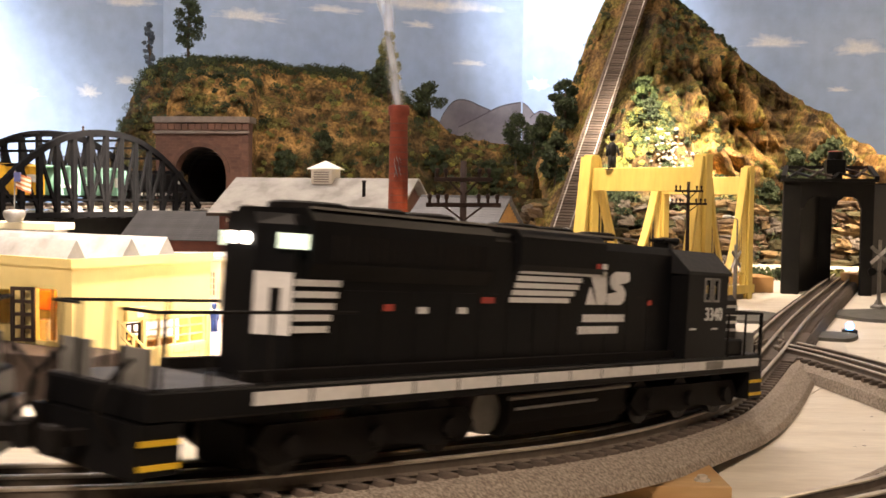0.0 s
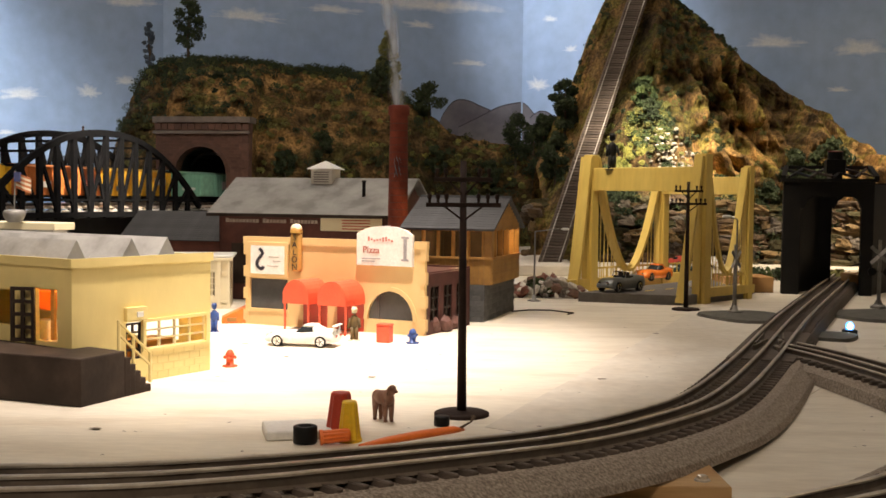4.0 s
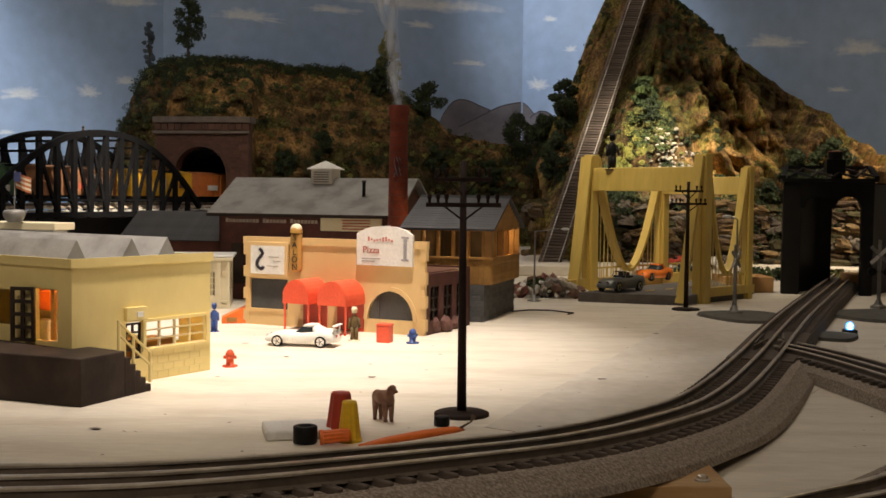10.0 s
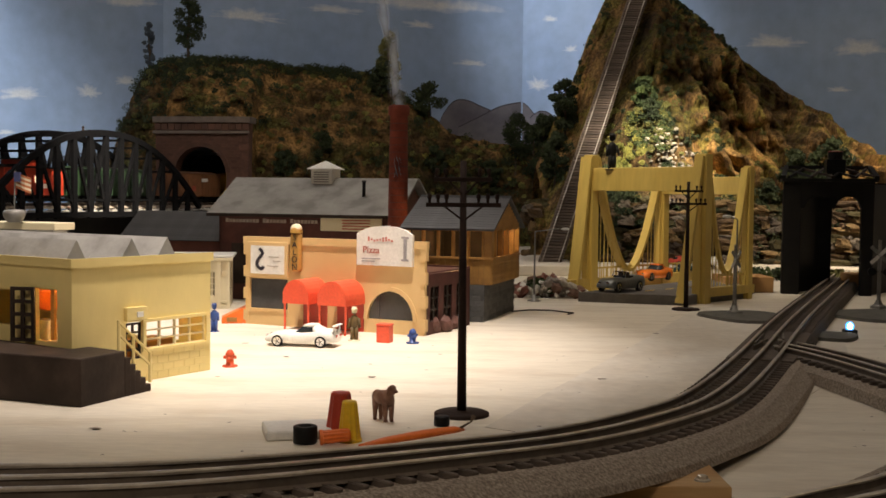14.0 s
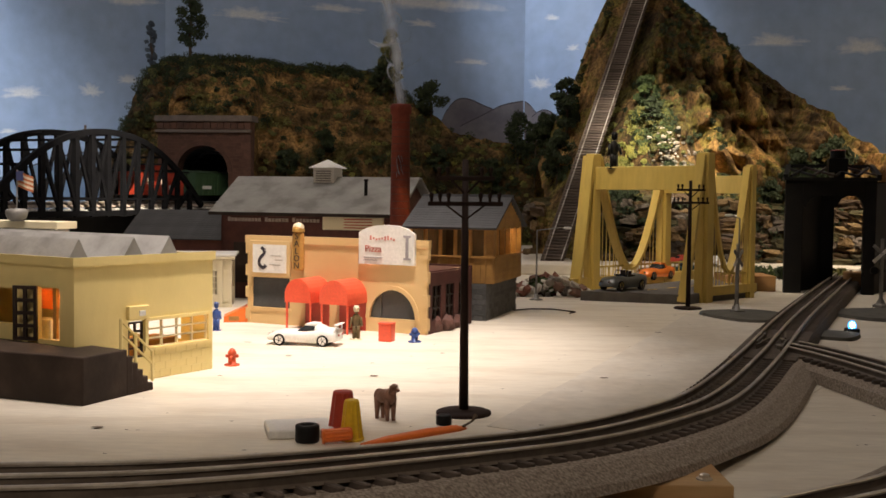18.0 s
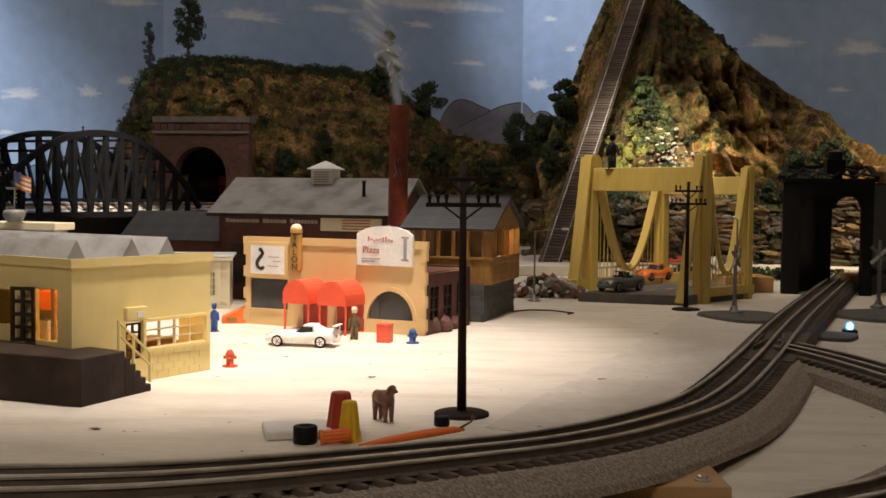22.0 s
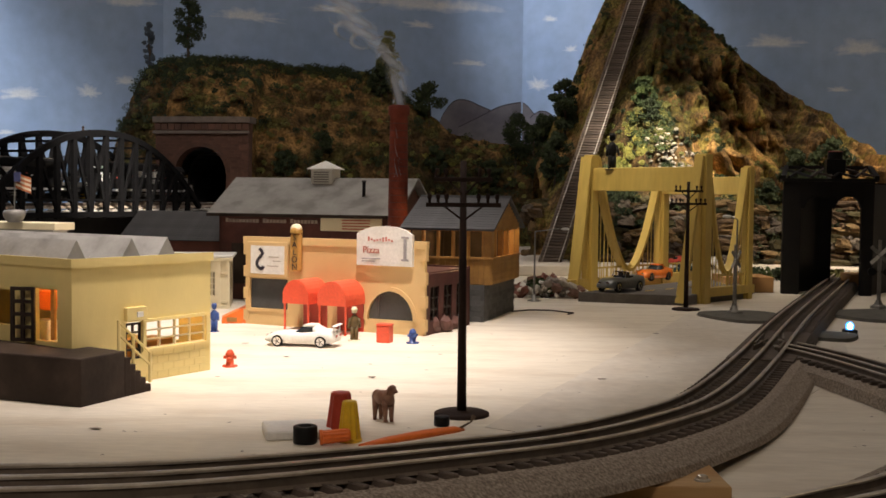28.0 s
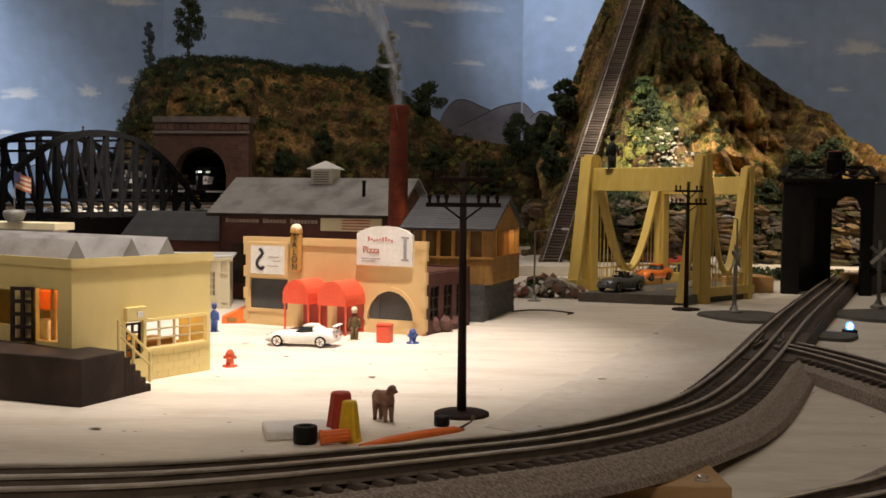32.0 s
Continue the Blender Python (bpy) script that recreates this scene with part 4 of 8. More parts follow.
part("cap", bm, IVORY, shop, "ivory domed cap", True)
for k, ch in enumerate("SALON"):
    words("letter", ch, 0.0085, material("dark_letters", (0.05, 0.035, 0.03), 0.6), shop, pose(0.0578, -0.0064, 0.0885 - k * 0.0072))
# arched main sign
bm = bmesh.new()
prism(bm, [(0.1262, 0.0645), (0.1855, 0.0645), (0.1855, 0.0935), (0.178, 0.0985), (0.168, 0.1012), (0.156, 0.1020), (0.144, 0.1012), (0.134, 0.0985), (0.1262, 0.0945)], 0.004, pose(0, -0.004, 0))
part("sign_board", bm, WHITE, shop, "white arched sign board")
INK = material("red_ink", (0.58, 0.20, 0.16), 0.6)
words("sign_word", "Pizza", 0.0092, INK, shop, pose(0.1420, -0.0044, 0.0790), label="red painted word")
bm = bmesh.new()
for k in range(9):
    z = 0.0876 + 0.0006 * math.sin(k * 2.1)
    box(bm, 0.1385 + k * 0.0031, -0.0046, z, 0.1402 + k * 0.0031, -0.0040, z + 0.0020 + 0.0022 * (k in (0, 5, 6)))
part("sign_bars", bm, INK, shop)
bm = bmesh.new()
for w, z in ((0.020, 0.0705), (0.014, 0.0680)):
    box(bm, 0.1320, -0.0046, z, 0.1320 + w, -0.0040, z + 0.0009)
tagged(part("small_print", bm, material("grey_ink", (0.42, 0.40, 0.42), 0.6), shop, "grey line of small print"), kind="stuff")
bm = bmesh.new()
prism(bm, [(0.1742, 0.0695), (0.1818, 0.0695), (0.1818, 0.0712), (0.1795, 0.0716), (0.1795, 0.0902), (0.1818, 0.0906), (0.1818, 0.0925), (0.1742, 0.0925), (0.1742, 0.0906), (0.1765, 0.0902), (0.1765, 0.0716), (0.1742, 0.0712)], 0.0006, pose(0, -0.0046, 0))
part("sign_column", bm, material("grey_ink", (0.42, 0.40, 0.42), 0.6), shop, "grey painted column")


def awning(x, w, z):
    a = part("awning", bmesh.new(), AWNING, shop, "red barrel awning on thin posts")
    bm = bmesh.new()
    pr = [(x + w / 2 - w / 2 * math.cos(math.pi * k / 12), z + 0.017 * math.sin(math.pi * k / 12)) for k in range(13)]
    inn = [(x + w / 2 - (w / 2 - 0.0012) * math.cos(math.pi * k / 12), z + 0.0158 * math.sin(math.pi * k / 12) - 0.0002) for k in range(13)]
    prism(bm, [(x, z - 0.006)] + pr + [(x + w, z - 0.006), (x + w - 0.0014, z - 0.006)] + inn[::-1] + [(x + 0.0014, z - 0.006)], 0.036, pose(0, -0.036, 0))
    bm.to_mesh(a.data)
    b2 = bmesh.new()
    prism(b2, [(x + 0.0004, z - 0.0058), (x + w - 0.0004, z - 0.0058)] + pr[::-1][1:-1], 0.0012, pose(0, -0.0368, 0))
    part("end_panel", b2, AWNING, a)
    bm.free()
    for px in (x + 0.0015, x + w - 0.0015):
        b2 = bmesh.new()
        rod(b2, (px, -0.0345, 0), (px, -0.0345, z - 0.004), 0.0011, n=8)
        part("post", b2, AWNING, a)


awning(0.0640, 0.0290, 0.0330)
awning(0.1025, 0.0310, 0.0330)
one("door", REDBROWN, shop, (0.0650, -0.001, 0, 0.0920, 0.0, 0.034), "red entrance panel")
one("door", REDBROWN, shop, (0.1035, -0.001, 0, 0.1325, 0.0, 0.034), "red entrance panel")
bm = bmesh.new()
wall_with_holes(bm, 0.004, 0.105, 0, 0.0575, -0.197, -0.193, [(0.012, 0.012, 0.032, 0.045), (0.042, 0.012, 0.062, 0.045), (0.072, 0.012, 0.092, 0.045)], TURN)
box(bm, FX0, 0.101, 0, FX1, 0.105, 0.06)
box(bm, FX0, 0.004, 0, FX0 + 0.004, 0.101, 0.06)
box(bm, FX0, 0.004, 0.056, FX1 - 0.004, 0.105, 0.0585)
# maroon taken darker to carry the shade on this side of the shop
part("side_wall", bm, material("maroon_shaded_plastic", (0.085, 0.028, 0.022), 0.6, second=(0.06, 0.02, 0.016), scale=60, bump=0.1, spec=0.3), shop, "dark red side walls and flat roof, shade in the colour")
for k in range(3):
    lattice("side_window", 0.012 + 0.03 * k, 0.012, 0.032 + 0.03 * k, 0.045, 2, 3, 0.0016, 0.0015, BROWN, shop, TURN @ pose(0, -0.1958, 0), "brown sash")
one("interior", BROWN, shop, (FX0 + 0.006, 0.01, 0.001, FX1 - 0.01, 0.098, 0.054))

# ---- brewery ----
brew = base("brick_brewery", frame_of(-0.0627, 1.300, 0, -17), "dark red brick brewery with a grey gable roof", "building")
BL = 0.228
bm = bmesh.new()
prism(bm, [(-BL, 0), (0.0, 0), (0.0, 0.107), (-BL, 0.107)], 0.003, pose(0, 0.006, 0))
gable = [(0.006, 0), (0.146, 0), (0.146, 0.107), (0.076, 0.148), (0.006, 0.107)]
for x in (-BL, -0.003):
    prism(bm, gable, 0.003, pose(x + 0.003, 0, 0, 0, 0, 90))
box(bm, -BL, 0.143, 0, 0, 0.146, 0.107)
part("wall", bm, BRICK, brew, "dark red brick walls")
bm = bmesh.new()
bar(bm, (-BL - 0.012, 0.038 - 0.003, 0.1285), (0.010, 0.038 - 0.003, 0.1285), 0.090, 0.003, (0, -0.5, 0.86))
bar(bm, (-BL - 0.012, 0.114 + 0.003, 0.1285), (0.010, 0.114 + 0.003, 0.1285), 0.090, 0.003, (0, 0.5, 0.86))
part("roof", bm, GREYROOF, brew, "smooth grey gable roof")
bm = bmesh.new()
bar(bm, (-BL - 0.012, -0.004, 0.1052), (0.010, -0.004, 0.1052), 0.003, 0.004)
part("eaves_board", bm, BROWN, brew)
cup = one("cupola", WHITE, brew, (-0.128, 0.060, 0.138, -0.100, 0.088, 0.163), "white louvred roof cupola")
bm = bmesh.new()
lathe(bm, [(0.026, 0), (0.0255, 0.001), (0.001, 0.011)], 4, pose(-0.114, 0.074, 0.163, 0, 0, 45))
part("cap", bm, WHITE, cup)
bm = bmesh.new()
for k in range(5):
    box(bm, -0.124, 0.0588, 0.1465 + k * 0.003, -0.104, 0.060, 0.148 + k * 0.003)
part("louvres", bm, GREYROOF, cup)
bm = bmesh.new()
rod(bm, (-0.047, 0.035, 0.120), (-0.047, 0.035, 0.147), 0.0022, n=8)
rod(bm, (-0.047, 0.035, 0.147), (-0.047, 0.035, 0.149), 0.003, n=8)
part("vent_pipe", bm, BLACK, brew)
x, i = -0.2185, 0
while x < -0.0985:
    if i not in (10, 18):
        tall = 0.0052 if i in (0, 11, 19) else 0.0042
        one("painted_bar", LETTER, brew, (x, 0.0048, 0.0958, x + 0.0033, 0.006, 0.0958 + tall))
    x += 0.0046
    i += 1
bill = one("billboard", IVORY, brew, (-0.090, 0.002, 0.0875, -0.012, 0.0058, 0.1045), "pale slatted sign board under the eaves", 0.0004)
bm = bmesh.new()
for k in range(4):
    box(bm, -0.062, 0.0016, 0.0898 + k * 0.0034, -0.026, 0.002, 0.0910 + k * 0.0034)
part("dark_slats", bm, REDBROWN, bill)
for k in range(4):
    bm = bmesh.new()
    box(bm, -0.21 + k * 0.05, 0.004, 0.02, -0.185 + k * 0.05, 0.0058, 0.07)
    part("blind_window", bm, BROWN, brew)
chimney = base("chimney_stack", pose(-0.0525, 1.272, 0), "tall square-edged red brick smokestack", "chimney")
bm = bmesh.new()
lathe(bm, [(0.0135, 0), (0.0125, 0.02), (0.0102, 0.222), (0.0122, 0.224), (0.0122, 0.233), (0.0105, 0.2345), (0.0086, 0.2345), (0.0086, 0.10)], 16)
part("shaft", bm, BRICKRED, chimney, "red brick shaft with a collar", True)
bm = bmesh.new()
for k in range(26):
    lathe(bm, [(0.01375 - 0.0024 * (k / 26) - 0.00075, 0.008 + k * 0.0082), (0.01365 - 0.0024 * (k / 26) - 0.0007, 0.0088 + k * 0.0082)], 16)
part("mortar", bm, BRICK, chimney)

# low wing beside the brewery
wing = base("slate_roof_wing", frame_of(-0.27, 1.40, 0, -10), "low dark brick wing with a slate roof", "building")
bm = bmesh.new()
box(bm, -0.125, 0, 0, 0.0, 0.11, 0.072)
part("wall", bm, BRICK, wing)
bm = bmesh.new()
prism(bm, [(-0.008, 0.070), (0.118, 0.070), (0.055, 0.106)], 0.150, pose(0, 0, 0, 0, 0, 90))
part("roof", bm, SLATE, wing, "dark slate roof")
for k in range(15):
    f = (k + 0.5) / 15
    one("shingle_course", SLATE, wing, (-0.1502, -0.0029, -0.0005, 0.0002, 0.0029, 0.0005), m=pose(0, -0.008 + 0.063 * f, 0.0708 + 0.036 * f, 27.5, 0, 0))

# ---- timber annex on a stone base ----
annex = base("timber_annex", frame_of(0.043, 1.143, 0, -17), "amber-lit timber annex on a grey stone base", "building")
bm = bmesh.new()
box(bm, -0.10, 0.0008, 0, 0.0, 0.135, 0.0385)
part("stone_base", bm, GREYSTONE, annex, "grey block base")
bm = bmesh.new()
box(bm, 0, 0, 0, 0.0098, 0.0010, 0.0054, bevel=0.0003)
gb = mesh_of("block", bm, GREYSTONE)
for r in range(7):
    for k in range(10):
        piece("block", gb, annex, pose(-0.1 + k * 0.01 + (0.0 if r % 2 else -0.003), -0.0002, 0.0002 + r * 0.0055))
    for k in range(13):
        piece("block", gb, annex, pose(0.0002, 0.001 + k * 0.0103 + (0.0 if r % 2 else 0.003), 0.0002 + r * 0.0055, 0, 0, 90))
bm = bmesh.new()
bays = [(-0.0838 + k * 0.0165, 0.0672, -0.0700 + k * 0.0165, 0.0945) for k in range(5)]
wall_with_holes(bm, -0.086, 0.006, 0.0385, 0.0975, 0.006, 0.009, bays)
sb = [(0.0215 + k * 0.026, 0.0672, 0.0440 + k * 0.026, 0.0945) for k in range(4)]
wall_with_holes(bm, 0.009, 0.131, 0.0385, 0.0975, -0.006, -0.003, sb, TURN)
prism(bm, [(0.006, 0.0975), (0.131, 0.0975), (0.0685, 0.126)], 0.003, pose(0.006, 0, 0, 0, 0, 90))
part("wall", bm, AMBERWOOD, annex, "amber timber walls with tall openings")
bm = bmesh.new()
box(bm, -0.086, 0.128, 0.0385, 0.003, 0.131, 0.0975)
box(bm, -0.086, 0.009, 0.0385, -0.083, 0.128, 0.0975)
part("back_wall", bm, BROWN, annex, "dark brown back walls")
one("sill_rail", AMBERWOOD, annex, (-0.088, 0.0022, 0.0655, 0.0085, 0.006, 0.0675), "amber window rail")
one("sill_rail", AMBERWOOD, annex, (0.006, 0.009, 0.0655, 0.0092, 0.131, 0.0675), "amber window rail")
for k in range(15):
    one("plank", AMBERWOOD, annex, (-0.0862 + k * 0.0061, 0.0050, 0.0392, -0.0806 + k * 0.0061, 0.006, 0.0652))
for k in range(6):
    one("column", AMBERWOOD, annex, (-0.0865 + k * 0.0165, 0.0040, 0.0395, -0.0843 + k * 0.0165, 0.006, 0.0965))
for k in range(5):
    one("column", AMBERWOOD, annex, (0.006, 0.0185 + k * 0.026, 0.0675, 0.0082, 0.0208 + k * 0.026, 0.0965))
for k in range(8):
    one("siding_board", AMBERWOOD, annex, (0.0062, 0.007, 0.0395 + k * 0.0032, 0.0072, 0.130, 0.0422 + k * 0.0032))
for k in range(7):
    w = 0.0575 * (1 - k / 7.5)
    one("siding_board", AMBERWOOD, annex, (0.0062, 0.0685 - w, 0.099 + k * 0.0036, 0.0070, 0.0685 + w, 0.1022 + k * 0.0036))
bm = bmesh.new()
bar(bm, (-0.092, 0.034, 0.1135), (0.011, 0.034, 0.1135), 0.082, 0.0025, (0, -0.42, 0.9))
bar(bm, (-0.092, 0.103, 0.1135), (0.011, 0.103, 0.1135), 0.082, 0.0025, (0, 0.42, 0.9))
part("roof", bm, SLATE, annex, "dark slate gable roof")
for k in range(14):
    f = (k + 0.5) / 14
    one("shingle_course", SLATE, annex, (-0.0922, -0.0034, -0.0004, 0.0112, 0.0034, 0.0004), m=pose(0, -0.0035 + 0.0745 * f, 0.0972 + 0.0345 * f, 23.0, 0, 0))
# two more glowing balls, added to light the annex bays from inside
bulb_bm = bmesh.new()
ball(bulb_bm, -0.040, 0.045, 0.1010, 0.0045, n=8)
part("ceiling_lamp", bulb_bm, glow("warm_fill", (1.0, 0.62, 0.22), 110.0), annex, "glowing warm ball added to light the interior")
bulb_bm = bmesh.new()
ball(bulb_bm, -0.012, 0.075, 0.1010, 0.0045, n=8)
part("ceiling_lamp", bulb_bm, glow("warm_fill", (1.0, 0.62, 0.22), 110.0), annex, "glowing warm ball added to light the interior")


# ---- arch truss railway bridge and tunnel ----
bridge = base("truss_bridge", FAR, "black bowstring arch truss railway bridge", "bridge")
NRM = Vector((0.940, -0.342, 0.0))
Q0 = Vector((-0.646, 1.79, 0.113))
MID, HALF, RISE, LOWZ, TOPZ = 0.087, 0.285, 0.125, 0.088, 0.230


def on_truss(side, s, z):
    p = Q0 + D * s + NRM * (0.052 * side)
    return Vector((p.x, p.y, z))


def arch_z(s):
    u = (s - MID) / HALF
    return TOPZ - RISE * abs(u) ** 2.2


NP = 14
for side in (1, -1):
    bm = bmesh.new()
    ribbon(bm, [on_truss(side, MID - HALF + 2 * HALF * k / 28, arch_z(MID - HALF + 2 * HALF * k / 28)) for k in range(29)], NRM, 0.007, 0.0098)
    part("top_chord", bm, BRIDGEBLACK, bridge, "curved black top chord")
    bm = bmesh.new()
    bar(bm, on_truss(side, MID - HALF - 0.02, LOWZ + 0.006), on_truss(side, MID + HALF + 0.02, LOWZ + 0.006), 0.006, 0.009)
    bar(bm, on_truss(side, MID - HALF - 0.02, LOWZ + 0.030), on_truss(side, MID + HALF + 0.02, LOWZ + 0.030), 0.004, 0.004)
    part("bottom_chord", bm, BRIDGEBLACK, bridge, "black bottom chord")
    for k in range(1, NP):
        s = MID - HALF + 2 * HALF * k / NP
        bm = bmesh.new()
        bar(bm, on_truss(side, s, LOWZ), on_truss(side, s, arch_z(s)), 0.0100, 0.006, tuple(NRM))
        part("upright", bm, BRIDGEBLACK, bridge)
        s2 = s + (2 * HALF / NP) * (1 if k < NP / 2 else -1)
        bm = bmesh.new()
        bar(bm, on_truss(side, s, arch_z(s) - 0.003), on_truss(side, s2, LOWZ + 0.01), 0.0055, 0.004, tuple(NRM))
        part("diagonal", bm, BRIDGEBLACK, bridge)
for k in range(2, NP - 1):
    s = MID - HALF + 2 * HALF * k / NP
    bm = bmesh.new()
    bar(bm, on_truss(1, s, arch_z(s)), on_truss(-1, s, arch_z(s)), 0.004, 0.004)
    part("cross_brace", bm, BRIDGEBLACK, bridge)
bm = bmesh.new()
ball(bm, *on_truss(1, 0.028, arch_z(0.028) + 0.010), 0.0022, n=8)
rod(bm, on_truss(1, 0.028, arch_z(0.028)), on_truss(1, 0.028, arch_z(0.028) + 0.010), 0.0035, 0.001, n=8)
part("finial", bm, BROWN, bridge)
bm = bmesh.new()
bar(bm, Q0 - D * 0.5 + Vector((0, 0, -0.0185)), Q0 + D * 0.455 + Vector((0, 0, -0.0185)), 0.096, 0.006)
part("deck", bm, BRIDGEBLACK, bridge)
bm = bmesh.new()
for s in (-0.47, -0.20, 0.38):
    c = Q0 + D * s
    box(bm, -0.03, -0.05, 0.03, 0.03, 0.05, 0.095, frame_of(c.x, c.y, 0, 70))
part("pier", bm, BRICK, bridge)
# black board added so the space under the bridge stays dark
bm = bmesh.new()
bar(bm, Q0 - D * 0.5 - NRM * 0.055 + Vector((0, 0, -0.073)), Q0 + D * 0.40 - NRM * 0.055 + Vector((0, 0, -0.073)), 0.004, 0.10)
part("backing_board", bm, BLACK, bridge, "black board added for the dark under the bridge")
# the row of pale stones that shows under the rail between the uprights
bm = bmesh.new()
rng2 = random.Random(9)
for k in range(420):
    p = Q0 + D * (-0.28 + 0.70 * k / 420) + NRM * (0.040 + rng2.uniform(-0.006, 0.006))
    r = rng2.uniform(0.0014, 0.0042)
    c = bmesh.ops.create_icosphere(bm, subdivisions=1, radius=r)
    bmesh.ops.transform(bm, matrix=Matrix.Translation((p.x, p.y, 0.0975 + r * 0.7)) @ Matrix.Diagonal((1, 1, 0.8, 1)), verts=c["verts"])
tagged(part("ballast_stones", bm, material("pale_stones", (0.70, 0.68, 0.64), 0.9, second=(0.35, 0.33, 0.30), scale=150), bridge), kind="stuff")
back_track = track(LOOP, S_BRIDGE, S0 + 0.85, "straight track over the truss bridge", S0 - 0.25, S0 + 0.6, -0.0118, 0.036, 0.009)

tunnel = base("tunnel_portal", FAR @ frame_of(-0.486, 2.205, 0, -8), "brown brick tunnel portal with a stone coping", "tunnel")
bm = bmesh.new()
RA, CZ = 0.053, 0.172
ar = [(RA * math.cos(a), CZ + RA * math.sin(a)) for a in [math.pi * k / 18 for k in range(19)]]
ptop = 0.272
prism(bm, [(-0.092, 0.0), (-RA, 0.0), (-RA, CZ)] + ar[::-1][1:-1] + [(RA, CZ), (RA, 0.0), (0.094, 0.0), (0.098, ptop), (-0.094, ptop)], 0.03)
part("wall", bm, PORTAL, tunnel, "brown brick face")
bm = bmesh.new()
a3 = [((RA + 0.008) * math.cos(a), CZ + (RA + 0.008) * math.sin(a)) for a in [math.pi * k / 18 for k in range(19)]]
for k in range(18):
    prism(bm, [a3[k], a3[k + 1], ar[k + 1], ar[k]], 0.003, pose(0, -0.003, 0))
bmesh.ops.remove_doubles(bm, verts=bm.verts, dist=1e-6)
part("arch_ring", bm, PORTAL, tunnel)
bm = bmesh.new()
box(bm, -0.098, -0.006, 0.250, 0.102, 0.0, 0.256, bevel=0.001)
box(bm, -0.098, -0.008, ptop, 0.104, 0.034, ptop + 0.012, bevel=0.001)
part("coping", bm, PORTALSTONE, tunnel, "worn stone coping")
for k in range(9):
    one("quoin", PORTAL, tunnel, (0.086 - 0.006 * (k % 2), -0.003, 0.10 + k * 0.0165, 0.100, 0.0, 0.115 + k * 0.0165))
for k in range(14):
    one("frieze_block", PORTAL, tunnel, (-0.094 + k * 0.0140, -0.0045, 0.2575, -0.0815 + k * 0.0140, 0.0, 0.2705), bevel=0.0006)
bk = bmesh.new()
box(bk, 0, -0.0008, 0, 0.0125, 0, 0.0058, bevel=0.0002)
bk_me = mesh_of("brick", bk, PORTAL)
for r in range(26):
    z = 0.098 + r * 0.0063
    if z > 0.243:
        break
    for k in range(15):
        x = -0.091 + k * 0.0134 + (0.0067 if r % 2 else 0)
        cx, cz = x + 0.006, z + 0.003
        if x + 0.0125 < 0.094 and not (abs(cx) < RA + 0.014 and cz < CZ) and math.hypot(cx, max(0, cz - CZ)) > RA + 0.013:
            piece("brick", bk_me, tunnel, pose(x, 0, z))
# black arch tube, added to stand for the dark inside the mouth
bm = bmesh.new()
lin = [(RA + 0.001, CZ)] + [((RA + 0.001) * math.cos(a), CZ + (RA + 0.001) * math.sin(a)) for a in [math.pi * k / 12 for k in range(13)]][1:]
for k in range(len(lin) - 1):
    prism(bm, [lin[k], lin[k + 1], (lin[k + 1][0] * 1.06, CZ + (lin[k + 1][1] - CZ) * 1.06), (lin[k][0] * 1.06, CZ + (lin[k][1] - CZ) * 1.06)], 0.10, pose(0, 0.03, 0))
bmesh.ops.remove_doubles(bm, verts=bm.verts, dist=1e-6)
part("lining", bm, BLACK, tunnel, "black tube added to darken the tunnel mouth")
# longer black tube, added to stop light leaking in under the hill
bm = bmesh.new()
arc = [(0.062 * math.cos(math.pi * k / 10), 0.055 + 0.066 * math.sin(math.pi * k / 10)) for k in range(11)]
outline = [(0.062, -0.03)] + arc + [(-0.062, -0.03), (-0.066, -0.03)] + [(x * 1.065, z * 1.04) for x, z in arc[::-1]] + [(0.066, -0.03)]
sweep(bm, LOOP, S0 + 0.60, S0 + 1.6, outline, 0.05)
tagged(part("tunnel_lining", bm, BLACK), "black curved tube added to keep the tunnel dark", "tunnel", kind="structure")

# ---- yellow suspension bridge ----
sus = base("suspension_bridge", pose(0, 0, 0), "yellow painted wooden model suspension bridge", "bridge")
TW = {"a": (0.326, 1.385), "b": (0.203, 1.520), "c": (0.404, 1.462), "d": (0.325, 1.640)}
RD = Vector((0.711, 0.703, 0))
WD = Vector((0.703, -0.711, 0))
TOPS = {"a": 0.188, "b": 0.190, "c": 0.176, "d": 0.172}


def tower(key, wide, deep):
    m = frame_of(*TW[key], 0, -45)
    h = TOPS[key]
    bm = bmesh.new()
    prism(bm, [(-wide / 2, 0), (wide / 2, 0), (wide / 2 * 0.84, h), (-wide / 2 * 0.84, h)], deep, m @ pose(0, -deep / 2, 0))
    bmesh.ops.bevel(bm, geom=list(bm.edges), offset=0.0005, segments=1, affect="EDGES")
    t = part("tower", bm, YELLOWWOOD, sus, "yellow tapered tower leg")
    b2 = bmesh.new()
    prism(b2, [(-wide * 0.22, 0.0), (wide * 0.22, 0), (wide * 0.18, h - 0.02), (-wide * 0.18, h - 0.02)], 0.003, m @ pose(0, -deep / 2 - 0.003, 0))
    part("rib", b2, YELLOWWOOD, t)


for key, wide, deep in (("a", 0.019, 0.015), ("b", 0.018, 0.015), ("c", 0.012, 0.011), ("d", 0.018, 0.014)):
    tower(key, wide, deep)


